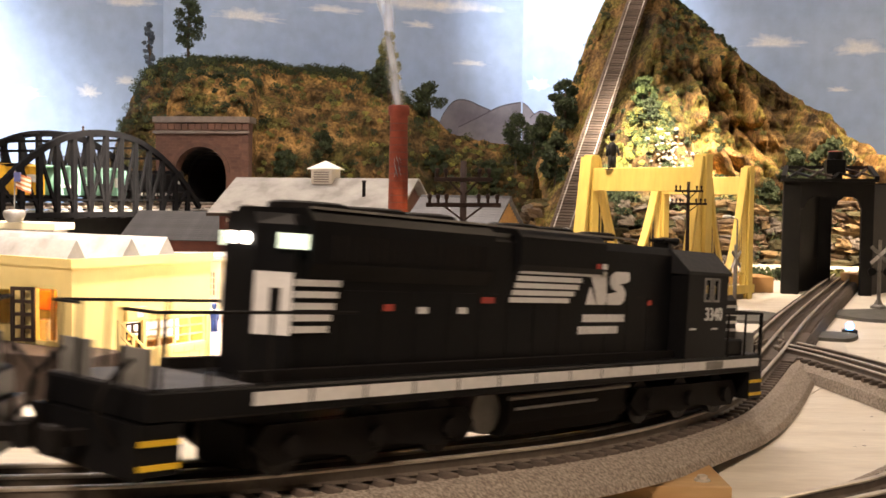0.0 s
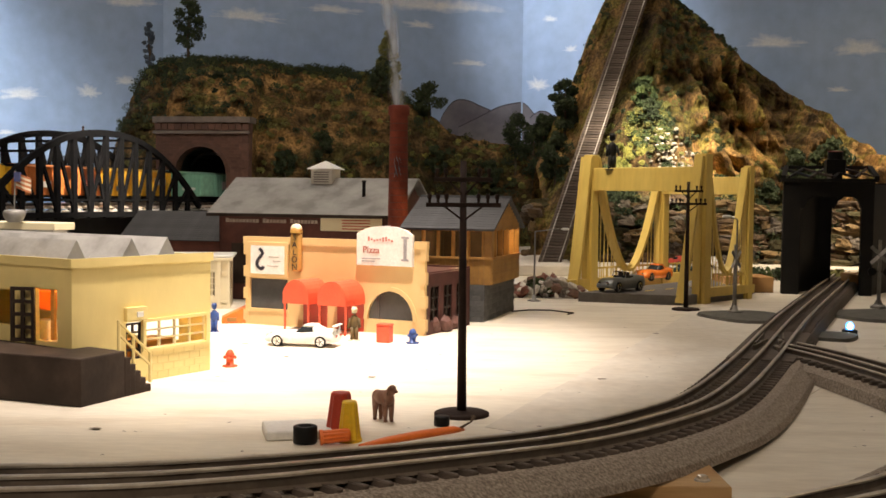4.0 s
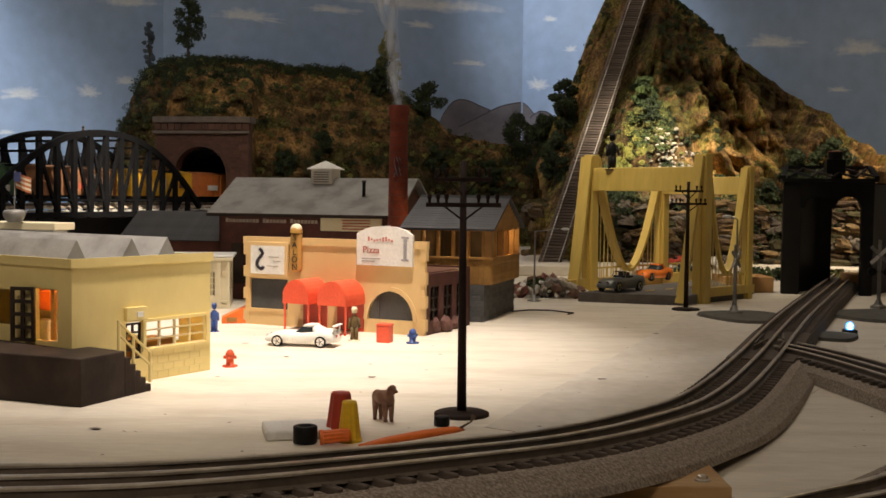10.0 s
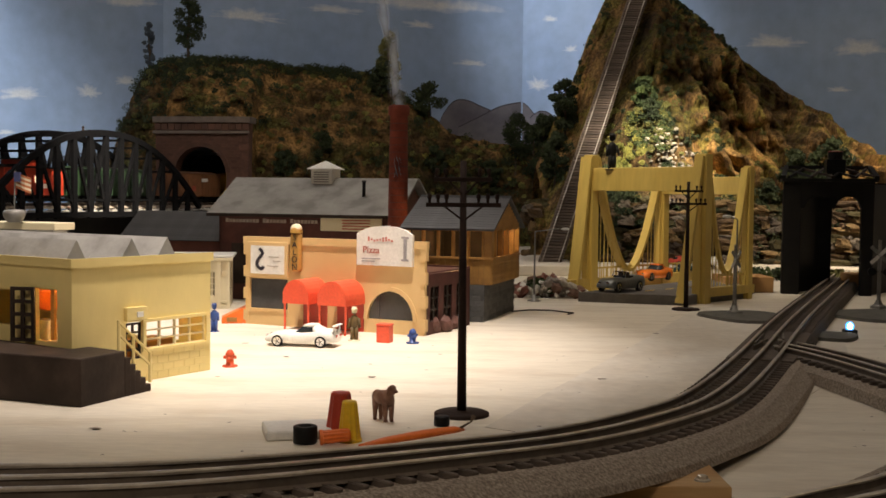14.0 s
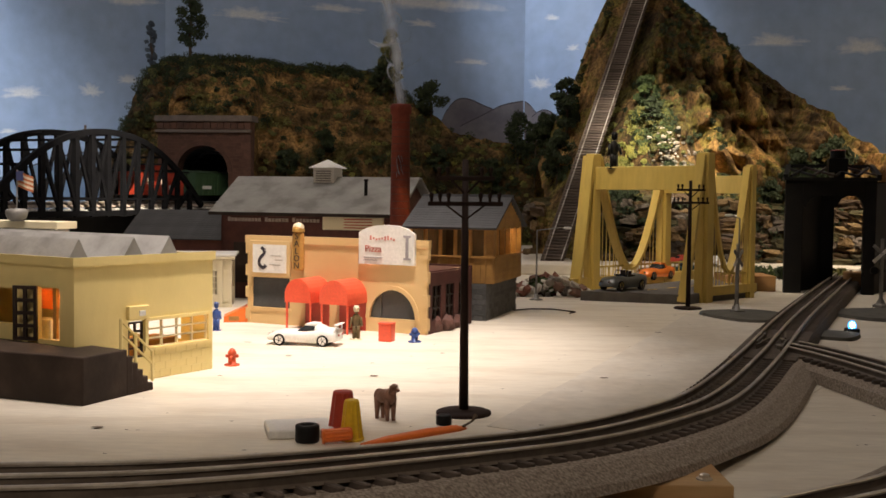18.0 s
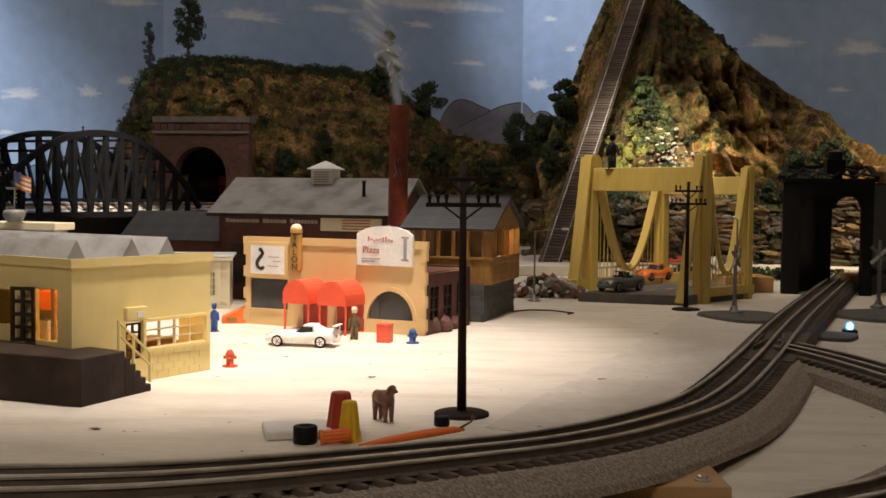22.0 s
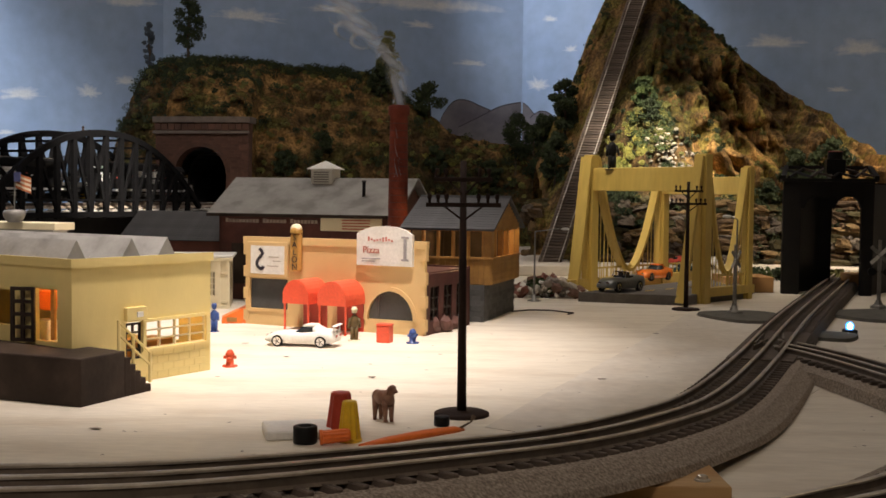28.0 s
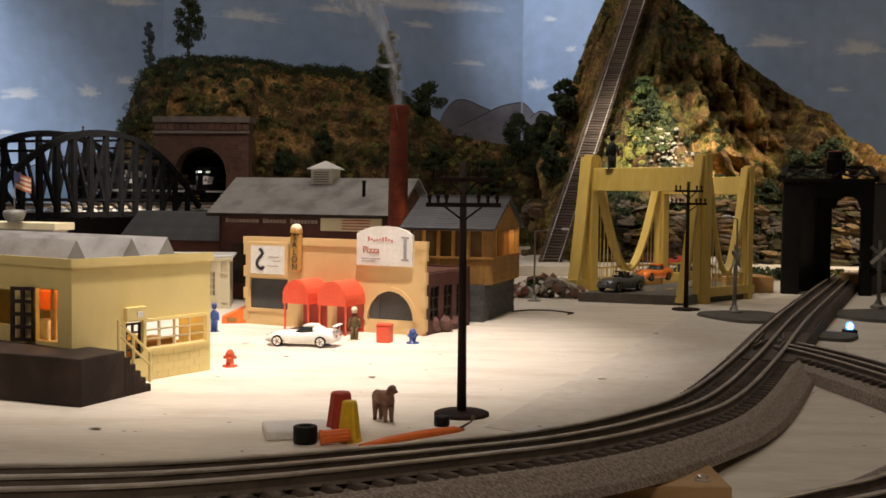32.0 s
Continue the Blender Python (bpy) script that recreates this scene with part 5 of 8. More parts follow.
def beam(a, b, z0, z1):
    bm = bmesh.new()
    A, B = Vector((*TW[a], (z0 + z1) / 2)), Vector((*TW[b], (z0 + z1) / 2))
    bar(bm, A, B, 0.010, z1 - z0)
    bmesh.ops.bevel(bm, geom=list(bm.edges), offset=0.0006, segments=1, affect="EDGES")
    part("portal_beam", bm, YELLOWWOOD, sus, "yellow cross beam")


beam("a", "b", 0.141, 0.172)
beam("c", "d", 0.138, 0.162)


def cable(key, end, bend, wide=0.015, hangers=0, foot=0.02):
    """A curved cable board from a tower's top down to the roadway, with its hanger rods."""
    bm = bmesh.new()
    n = 18
    out = 0.010 if (end - Vector((*TW[key], 0))).dot(RD) > 0 else -0.010
    top = Vector((*TW[key], TOPS[key] - 0.003)) + RD * out
    pts = []
    for k in range(n + 1):
        t = k / n
        p = top.lerp(end, t)
        p.z = end.z + (top.z - end.z) * (1 - t) ** bend
        pts.append(p)
    rings = []
    for i, p in enumerate(pts):
        d = (pts[min(i + 1, n)] - pts[max(i - 1, 0)]).normalized()
        q = d.cross(WD).normalized()
        rings.append([bm.verts.new(p + WD * sx * wide / 2 + q * sy * 0.0022) for sx, sy in ((-1, -1), (1, -1), (1, 1), (-1, 1))])
    for r0, r1 in zip(rings[:-1], rings[1:]):
        for i in range(4):
            bm.faces.new((r0[i], r0[(i + 1) % 4], r1[(i + 1) % 4], r1[i]))
    bm.faces.new(rings[0][::-1])
    bm.faces.new(rings[-1])
    bmesh.ops.recalc_face_normals(bm, faces=bm.faces)
    c = part("cable", bm, YELLOWWOOD, sus, "curved yellow cable board")
    for k in range(1, hangers + 1):
        p = pts[int(n * k / (hangers + 1))]
        b2 = bmesh.new()
        rod(b2, (p.x, p.y, foot), (p.x, p.y, p.z), 0.0008, n=6)
        part("hanger", b2, YELLOWWOOD, c, "thin hanger rod")


LEFT_MID, RIGHT_MID = Vector((0.266, 1.582, 0.029)), Vector((0.366, 1.425, 0.037))
cable("b", LEFT_MID, 1.8, 0.013, hangers=9)
cable("d", LEFT_MID, 1.8, 0.012, hangers=7)
cable("a", RIGHT_MID, 1.8, 0.005, hangers=5)
cable("c", RIGHT_MID, 1.8, 0.010, hangers=5)
cable("b", Vector((*TW["b"], 0.012)) - RD * 0.036, 1.15, 0.018)
cable("a", Vector((*TW["a"], 0.003)) - RD * 0.048, 1.15, 0.012)
bm = bmesh.new()
FL, FR = Vector((0.172, 1.389, 0)), Vector((0.313, 1.356, 0))
prism(bm, [(FL.x, FL.y), (0.298, 1.352), (0.322, 1.380), (0.402, 1.459), (0.46, 1.60), (FL.x + 0.31, FL.y + 0.36)], 0.012, Matrix(((1, 0, 0, 0), (0, 0, 1, 0), (0, 1, 0, 0), (0, 0, 0, 1))))
bmesh.ops.recalc_face_normals(bm, faces=bm.faces)
part("roadway", bm, ASPHALT, sus, "grey roadway with worn lanes")
for k in range(7):
    p = Vector((0.262, 1.418, 0.0122)) + RD * (0.045 * k)
    bm = bmesh.new()
    bar(bm, p, p + RD * 0.02, 0.0012, 0.0005)
    part("lane_mark", bm, YELLOW, sus)
for a, b, z0, z1 in ((Vector((*TW["b"], 0)) - RD * 0.05, Vector((*TW["d"], 0)) + RD * 0.12, 0.0, 0.020), (Vector((*TW["a"], 0)), Vector((*TW["c"], 0)) + RD * 0.01, 0.008, 0.019)):
    bm = bmesh.new()
    bar(bm, a + Vector((0, 0, (z0 + z1) / 2)), b + Vector((0, 0, (z0 + z1) / 2)), 0.013, z1 - z0)
    part("side_beam", bm, YELLOWWOOD, sus, "yellow side beam")
    rail = bmesh.new()
    bar(rail, a + RD * 0.04 + Vector((0, 0, 0.034)), b + Vector((0, 0, 0.034)), 0.002, 0.0025)
    hand = part("handrail", rail, YELLOWWOOD, sus, "yellow handrail")
    n = int((b - a).length / 0.011)
    for k in range(5, n):
        p = a.lerp(b, k / n)
        b2 = bmesh.new()
        bar(b2, p + Vector((0, 0, z1)), p + Vector((0, 0, 0.034)), 0.0012, 0.0014, tuple(RD))
        part("baluster", b2, YELLOWWOOD, hand)


# ---- black diesel locomotives ----
K = 0.897


def lpart(name, bm, mat, parent, label="", smooth=False):
    bmesh.ops.scale(bm, vec=(K, K, K), verts=bm.verts)
    return part(name, bm, mat, parent, label, smooth)


def lone(name, mat, parent, dims, label="", bevel=0.0):
    bm = bmesh.new()
    box(bm, *dims, bevel=bevel)
    return lpart(name, bm, mat, parent, label)


LOCOBLACK = material("loco_black", (0.006, 0.006, 0.007), 0.38, second=(0.008, 0.0078, 0.008), scale=50, bump=0.03, spec=0.10)
LOCODARK = material("loco_underframe", (0.010, 0.009, 0.009), 0.7, second=(0.012, 0.010, 0.009), scale=90, bump=0.1, spec=0.12)
LOCOROOF = material("loco_roof_grey", (0.022, 0.022, 0.024), 0.5, second=(0.016, 0.016, 0.017), scale=60, spec=0.2)
LOCODECK = material("loco_deck_grey", (0.10, 0.10, 0.105), 0.6, second=(0.06, 0.06, 0.065), scale=70, bump=0.2)
WHEEL = material("wheel_steel", (0.035, 0.033, 0.031), 0.5, 0.5, second=(0.02, 0.019, 0.018), scale=200)


def locomotive():
    lo = base("diesel_locomotive", pose(0, 0, 0), "black six-axle diesel locomotive with white striped lettering", "locomotive", "diesel locomotives")
    lone("underframe", LOCOBLACK, lo, (-0.238, -0.0305, 0.0245, 0.195, 0.0305, 0.0345), "black frame sill", 0.0008)
    lone("porch_deck", LOCODECK, lo, (-0.236, -0.029, 0.0345, -0.196, 0.029, 0.0352), "worn grey porch deck")
    lone("porch_deck", LOCODECK, lo, (0.178, -0.029, 0.0345, 0.194, 0.029, 0.0352), "worn grey porch deck")
    for side in (-1, 1):
        for k in range(12):
            x0 = -0.197 + k * 0.0268
            x1 = x0 + 0.0250 if k < 11 else 0.189
            lone("sill_stripe", DECAL, lo, (x0, side * 0.0305, 0.0280, x1, side * 0.0311, 0.0326), "white sill stripe")
        lone("sill_plate", GREYMETAL, lo, (0.122, side * 0.0311, 0.0282, 0.142, side * 0.0315, 0.0324))
    # long hood with flared radiator end
    bm = bmesh.new()
    plan = [(0.098, 0.0195), (-0.173, 0.0195), (-0.182, 0.0085)]
    rings = []
    for x, hw in plan:
        rings.append([bm.verts.new((x, y * hw / 0.0195, z)) for y, z in ((-0.0195, 0.0345), (0.0195, 0.0345), (0.0195, 0.0895), (0.0165, 0.0935), (-0.0165, 0.0935), (-0.0195, 0.0895))])
    for ra, rb in zip(rings[:-1], rings[1:]):
        for i in range(6):
            bm.faces.new((ra[i], ra[(i + 1) % 6], rb[(i + 1) % 6], rb[i]))
    bm.faces.new(rings[0])
    bm.faces.new(rings[-1][::-1])
    bmesh.ops.recalc_face_normals(bm, faces=bm.faces)
    lpart("long_hood", bm, LOCOBLACK, lo, "glossy black long hood")
    bm = bmesh.new()
    prism(bm, [(-0.0197, 0.070), (0.0197, 0.070), (0.0232, 0.0760), (0.0232, 0.0915), (0.0190, 0.0960), (-0.0190, 0.0960), (-0.0232, 0.0915), (-0.0232, 0.0760)], 0.106, pose(-0.062, 0, 0, 0, 0, 90))
    lpart("radiator_housing", bm, LOCOBLACK, lo, "flared radiator housing")
    bm = bmesh.new()
    prism(bm, [(-0.0197, 0.076), (0.0197, 0.076), (0.0222, 0.080), (0.0222, 0.0925), (0.018, 0.0960), (-0.018, 0.0960), (-0.0222, 0.0925), (-0.0222, 0.080)], 0.070, pose(0.028, 0, 0, 0, 0, 90))
    lpart("brake_blister", bm, LOCOBLACK, lo, "dynamic brake housing")
    for side in (-1, 1):
        bm = bmesh.new()
        for k in range(18):
            box(bm, -0.158 + k * 0.0052, side * 0.0232, 0.0775, -0.155 + k * 0.0052, side * 0.0238, 0.0868)
        lpart("radiator_grille", bm, LOCODARK, lo)
        # pale strip laid on as the highlight along the hood's top edge
        lone("gutter", GREYMETAL, lo, (-0.166, side * 0.0192, 0.0958, 0.060, side * 0.0205, 0.0967), "grey strip standing for the highlight along the roof edge")
        for k in range(13):
            x = -0.168 + k * 0.0202
            lone("hood_door", LOCOBLACK, lo, (x, side * 0.0195, 0.037, x + 0.0196, side * 0.0198, 0.0665))
        lone("walkway_step", LOCODARK, lo, (-0.196, side * 0.0201, 0.0345, 0.098, side * 0.024, 0.0385))
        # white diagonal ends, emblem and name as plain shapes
        m = pose(0, 0, 0)
        ys = side * 0.0203
        bm = bmesh.new()
        for k in range(5):
            z = 0.0512 + k * 0.0042
            bar(bm, (-0.1728, ys, z + 0.001), (-0.1555 + k * 0.0014, ys, z + 0.001), 0.0004, 0.0024)
        lpart("end_stripes", bm, DECAL, lo, "five white end stripes")
        bm = bmesh.new()
        bar(bm, (-0.1732, side * 0.0196, 0.0612), (-0.1818, side * 0.0090, 0.0612), 0.0005, 0.0225)
        lpart("end_panel", bm, DECAL, lo, "white panel on the hood corner")
        bm = bmesh.new()
        bar(bm, (-0.1760, side * 0.0166, 0.0625), (-0.1784, side * 0.0137, 0.0625), 0.0009, 0.0085)
        lpart("panel_mark", bm, LOCOBLACK, lo)
        ends = (0.0003, 0.0043, 0.0079, 0.0104, 0.0205)
        for k in range(5):
            z = 0.0632 + k * 0.00325
            bm = bmesh.new()
            bar(bm, (-0.0460 + k * 0.0016, ys, z + 0.001), (ends[k], ys, z + 0.001), 0.0004, 0.0023)
            lpart("emblem_stripe", bm, DECAL, lo, "white emblem stripe")
        here = pose(0.0, ys - 0.0002, 0) if side < 0 else pose(0.0684, ys + 0.0002, 0, 0, 0, 180)
        bm = bmesh.new()
        for pts in ([(0.0153, 0.0625), (0.0240, 0.0625), (0.0213, 0.0668), (0.0183, 0.0712)],
                    [(0.0251, 0.0625), (0.0314, 0.0625), (0.0334, 0.0640), (0.0323, 0.0790), (0.0296, 0.0790), (0.0285, 0.0755), (0.0260, 0.0790), (0.0174, 0.0790), (0.0195, 0.0745), (0.0225, 0.0690)]):
            prism(bm, pts, 0.0004, here)
        lpart("emblem", bm, DECAL, lo, "white emblem shape")
        bm = bmesh.new()
        prism(bm, [(0.0345, 0.0625), (0.0467, 0.0625), (0.0503, 0.0650), (0.0509, 0.0690), (0.0476, 0.0722), (0.0440, 0.0728), (0.0517, 0.0738), (0.0545, 0.0752), (0.0539, 0.0792), (0.0408, 0.0792), (0.0363, 0.0770), (0.0357, 0.0730), (0.0381, 0.0705), (0.0431, 0.0690), (0.0341, 0.0680)], 0.0004, here)
        lpart("emblem", bm, DECAL, lo, "white emblem shape")
        for z, xa, widths in ((0.0540, 0.0130, (7, 6, 7, 6, 7, 6, 7)), (0.0482, 0.0098, (6, 6, 6, 5, 6, 2, 6, 6))):
            x = xa
            for w in widths:
                w *= 0.00084
                lone("name_bar", DECAL, lo, (x, ys - 0.0002, z, x + w - 0.0007, ys + 0.0002, z + 0.0037))
                x += w
        RED = material("small_red_mark", (0.45, 0.06, 0.04), 0.5)
        for x, z, w, mt in ((-0.132, 0.0590, 0.005, RED), (-0.112, 0.0580, 0.0055, DECAL), (-0.087, 0.0580, 0.0055, DECAL), (-0.0715, 0.0625, 0.008, RED), (0.068, 0.0625, 0.0035, RED), (0.014, 0.0800, 0.003, RED), (0.019, 0.0800, 0.004, DECAL)):
            yy = side * (0.0226 if z > 0.075 else 0.0203)
            x += 0.006
            lone("small_mark", mt, lo, (x, yy - 0.0003, z, x + w, yy + 0.0003, z + 0.0026))
        bm = bmesh.new()
        bar(bm, (-0.1690, side * 0.0226, 0.0836), (-0.1772, side * 0.0150, 0.0836), 0.0034, 0.0056)
        lpart("number_board", bm, glow("number_board_light", (0.72, 0.88, 0.66), 0.35), lo, "lit number board")
        # hand rails
        bm = bmesh.new()
        rod(bm, (-0.236, side * 0.0295, 0.0590), (-0.150, side * 0.0295, 0.0590), 0.0006, n=6)
        lpart("hand_rail", bm, LOCODARK, lo)
        bm = bmesh.new()
        rod(bm, (0.135, side * 0.0295, 0.0590), (0.192, side * 0.0295, 0.0590), 0.0006, n=6)
        lpart("hand_rail", bm, LOCODARK, lo)
        for x in (-0.234, -0.215, -0.19, 0.150, 0.172, 0.192):
            bm = bmesh.new()
            rod(bm, (x, side * 0.0295, 0.034), (x, side * 0.0295, 0.0592), 0.0007, n=6)
            lpart("stanchion", bm, LOCODARK, lo)
        # corner steps
        for x in (-0.232, 0.188):
            st = lone("step_well", LOCOBLACK, lo, (x - 0.009, side * 0.0305, 0.0085, x + 0.007, side * 0.021, 0.0245))
            for z in (0.0105, 0.0180):
                lone("step_edge", YELLOW, st, (x - 0.0085, side * 0.0312, z, x + 0.0065, side * 0.0305, z + 0.0018), "yellow step edge")
        # trucks
    for xc in (-0.130, 0.118):
        tr = lone("truck", LOCODARK, lo, (xc - 0.056, -0.0135, 0.0020, xc + 0.056, 0.0135, 0.0185), "dark six-wheel truck", 0.001)
        for side in (-1, 1):
            bm = bmesh.new()
            prism(bm, [(xc - 0.060, 0.0125), (xc - 0.050, 0.0050), (xc - 0.030, 0.0075), (xc - 0.008, 0.0048), (xc + 0.012, 0.0075), (xc + 0.034, 0.0050), (xc + 0.054, 0.0050), (xc + 0.060, 0.0125), (xc + 0.054, 0.0195), (xc - 0.054, 0.0195)], 0.0035, pose(0, side * 0.0215 - 0.0017, 0))
            for dx in (-0.043, 0.0, 0.043):
                rod(bm, (xc + dx, side * 0.0235, 0.0115), (xc + dx, side * 0.0262, 0.0115), 0.0042, n=10)
            lpart("side_frame", bm, LOCODARK, tr)
        for dx in (-0.043, 0.0, 0.043):
            bm = bmesh.new()
            for side in (-1, 1):
                rod(bm, (0, side * 0.0140, 0), (0, side * 0.0180, 0), 0.0112, n=20)
                rod(bm, (0, side * 0.0180, 0), (0, side * 0.0188, 0), 0.0085, n=14)
                box(bm, -0.009, side * 0.0188, -0.001, 0.009, side * 0.0190, 0.001)
            rod(bm, (0, -0.014, 0), (0, 0.014, 0), 0.002, n=8)
            w = lpart("wheel_set", bm, WHEEL, lo, "steel wheel set")
            w.matrix_basis = pose((xc + dx) * K, 0, 0.0112 * K)
    bm = bmesh.new()
    prism(bm, [(-0.024, 0.010), (-0.020, 0.0035), (0.020, 0.0035), (0.024, 0.010), (0.024, 0.0245), (-0.024, 0.0245)], 0.094, pose(0.048, 0, 0, 0, 0, 90))
    lpart("fuel_tank", bm, LOCODARK, lo, "dark fuel tank")
    bm = bmesh.new()
    rod(bm, (-0.0565, -0.019, 0.0150), (-0.0565, 0.019, 0.0150), 0.0098, n=20)
    lpart("air_reservoir", bm, GREYMETAL, lo, "round grey air reservoir end")
    lone("air_reservoir", LOCODARK, lo, (0.0485, -0.020, 0.0060, 0.062, 0.020, 0.0245), "dark air reservoir", 0.003)
    for side in (-1, 1):
        bm = bmesh.new()
        rod(bm, (-0.05, side * 0.0262, 0.0215), (0.05, side * 0.0262, 0.0225), 0.0011, n=8)
        rod(bm, (-0.045, side * 0.0262, 0.0165), (0.02, side * 0.0262, 0.0170), 0.0007, n=8)
        lpart("air_pipe", bm, GREYMETAL, lo)
    # cab and nose
    bm = bmesh.new()
    box(bm, 0.100, -0.0295, 0.0345, 0.147, 0.0295, 0.060)
    for side in (-1, 1):
        y0, y1 = (side * 0.0295, side * 0.0280)
        wall_with_holes(bm, 0.100, 0.147, 0.060, 0.0802, min(y0, y1), max(y0, y1), [(0.1195, 0.0665, 0.1250, 0.0775), (0.1295, 0.0665, 0.1345, 0.0775)])
    wall_with_holes(bm, -0.028, 0.028, 0.060, 0.0802, -0.147, -0.1455, [(-0.023, 0.0655, -0.004, 0.0745), (0.004, 0.0655, 0.023, 0.0745)], pose(0, 0, 0, 0, 0, 90))
    wall_with_holes(bm, -0.028, 0.028, 0.060, 0.0802, -0.1015, -0.100, [], pose(0, 0, 0, 0, 0, 90))
    bmesh.ops.remove_doubles(bm, verts=bm.verts, dist=1e-6)
    lpart("cab", bm, LOCOBLACK, lo, "black cab with side windows")
    bm = bmesh.new()
    prism(bm, [(-0.0302, 0.0800), (0.0302, 0.0800), (0.0302, 0.0818), (0.0185, 0.0930), (-0.0185, 0.0930), (-0.0302, 0.0818)], 0.051, pose(0.150, 0, 0, 0, 0, 90))
    lpart("cab_roof", bm, LOCOROOF, lo, "grey-black cab roof")
    for side in (-1, 1):
        for xa, xb in ((0.1195, 0.1250), (0.1295, 0.1345)):
            bm = bmesh.new()
            wall_with_holes(bm, xa - 0.0012, xb + 0.0012, 0.0653, 0.0787, -0.0004, 0.0004, [(xa, 0.0665, xb, 0.0775)], pose(0, side * 0.0298, 0))
            lpart("window_frame", bm, GREYMETAL, lo)
        t = words("road_number", "3340", 0.0104 * K, DECAL, lo, pose(0.130 * K, side * 0.0299 * K, 0.0582 * K, 0, 0, 0 if side < 0 else 180), label="white road number")
        for x in (0.1035, 0.1285):
            lone("small_mark", DECAL, lo, (x, side * 0.0297, 0.0500, x + 0.007, side * 0.0300, 0.0510))
    lone("nose", LOCOBLACK, lo, (0.147, -0.0205, 0.0345, 0.180, 0.0205, 0.0690), "black short hood", 0.0030)
    for side in (-1, 1):
        for k in range(4):
            lone("nose_stripe", DECAL, lo, (0.164, side * 0.0209, 0.0478 + k * 0.0046, 0.1782, side * 0.0205, 0.0495 + k * 0.0046), "white nose stripe")
    lone("battery_box", LOCOBLACK, lo, (0.140, -0.0285, 0.0345, 0.172, 0.0285, 0.0440), bevel=0.001)
    bm = bmesh.new()
    ball(bm, 0.1510, -0.0035, 0.0850, 0.0022, n=8)
    ball(bm, 0.1510, 0.0035, 0.0850, 0.0022, n=8)
    lpart("headlight", bm, glow("headlight", (1.0, 0.9, 0.68), 1.6), lo, "lit headlight")
    bm = bmesh.new()
    ball(bm, -0.1825, -0.0035, 0.0840, 0.0024, n=8)
    ball(bm, -0.1825, 0.0035, 0.0840, 0.0024, n=8)
    lpart("headlight", bm, glow("hood_headlight", (1.0, 0.95, 0.82), 3.0), lo, "lit headlight")
    bm = bmesh.new()
    for dy in (-0.004, 0, 0.004):
        rod(bm, (0.116, dy, 0.0982), (0.126 + abs(dy), dy, 0.0982), 0.0009, 0.0024, n=8)
    box(bm, 0.120, -0.005, 0.0925, 0.123, 0.005, 0.0982)
    lpart("air_horn", bm, BLACK, lo, "black air horn")
    for x, r in ((-0.150, 0.0155), (-0.118, 0.0155), (-0.086, 0.0155), (-0.020, 0.0125), (0.008, 0.0125), (0.052, 0.010)):
        bm = bmesh.new()
        lathe(bm, [(r, 0), (r, 0.0032), (r - 0.002, 0.004), (0.002, 0.0042)], 18, pose(x, 0, 0.0950))
        lpart("roof_fan", bm, LOCODARK, lo, "round roof fan")
    for x, sx in ((0.195, 1), (-0.238, -1)):
        bm = bmesh.new()
        box(bm, min(x, x + sx * 0.014), -0.0022, 0.0145, max(x, x + sx * 0.014), 0.0022, 0.0195)
        box(bm, x + sx * 0.014 - 0.003, -0.0045, 0.0125, x + sx * 0.014 + 0.003, 0.0045, 0.0215, bevel=0.001)
        lpart("coupler", bm, LOCODARK, lo, "knuckle coupler")
        lone("pilot", LOCOBLACK, lo, (x - 0.002, -0.029, 0.007, x + 0.002, 0.029, 0.0245))
        for y0 in (-0.022, 0.018):
            pts = [Vector((x + sx * (0.001 + 0.010 * math.sin(math.pi * k / 8)), y0 + k * 0.0005, 0.044 - 0.028 * k / 8)) for k in range(9)]
            bm = bmesh.new()
            ribbon(bm, pts, (0, 1, 0), 0.0013, 0.0013)
            lpart("air_hose", bm, LOCODARK, lo)
        lone("end_plate", GREYMETAL, lo, (x - sx * 0.004, -0.026, 0.0352, x - sx * 0.003, -0.008, 0.0470), "grey end step plate")
        lone("end_plate", GREYMETAL, lo, (x - sx * 0.004, 0.008, 0.0352, x - sx * 0.003, 0.026, 0.0470), "grey end step plate")
        for yy in (-0.0295, -0.012, 0.012, 0.0295):
            bm = bmesh.new()
            rod(bm, (x - sx * 0.001, yy, 0.0345), (x - sx * 0.001, yy, 0.0592), 0.0007, n=6)
            lpart("end_stanchion", bm, LOCODARK, lo)
        for ya, yb in ((-0.0295, -0.012), (0.012, 0.0295)):
            bm = bmesh.new()
            rod(bm, (x - sx * 0.001, ya, 0.0590), (x - sx * 0.001, yb, 0.0590), 0.0006, n=6)
            lpart("end_rail", bm, LOCODARK, lo)
    return lo


loco_b = locomotive()
loco_a = copy_thing(loco_b, pose(0, 0, 0))
tagged(loco_a, "leading black diesel locomotive coupled hood to hood")


# ---- freight cars on the bridge line ----
def car_wheels(car, half):
    for xc in (-half, half):
        bm = bmesh.new()
        box(bm, xc - 0.022, -0.022, 0.006, xc + 0.022, 0.022, 0.014)
        part("truck", bm, LOCODARK, car)
        for dx in (-0.015, 0.015):
            bm = bmesh.new()
            for side in (-1, 1):
                rod(bm, (xc + dx, side * 0.0125, 0.0085), (xc + dx, side * 0.0165, 0.0085), 0.0085, n=14)
            rod(bm, (xc + dx, -0.0125, 0.0085), (xc + dx, 0.0125, 0.0085), 0.0018, n=6)
            part("wheel_set", bm, WHEEL, car)


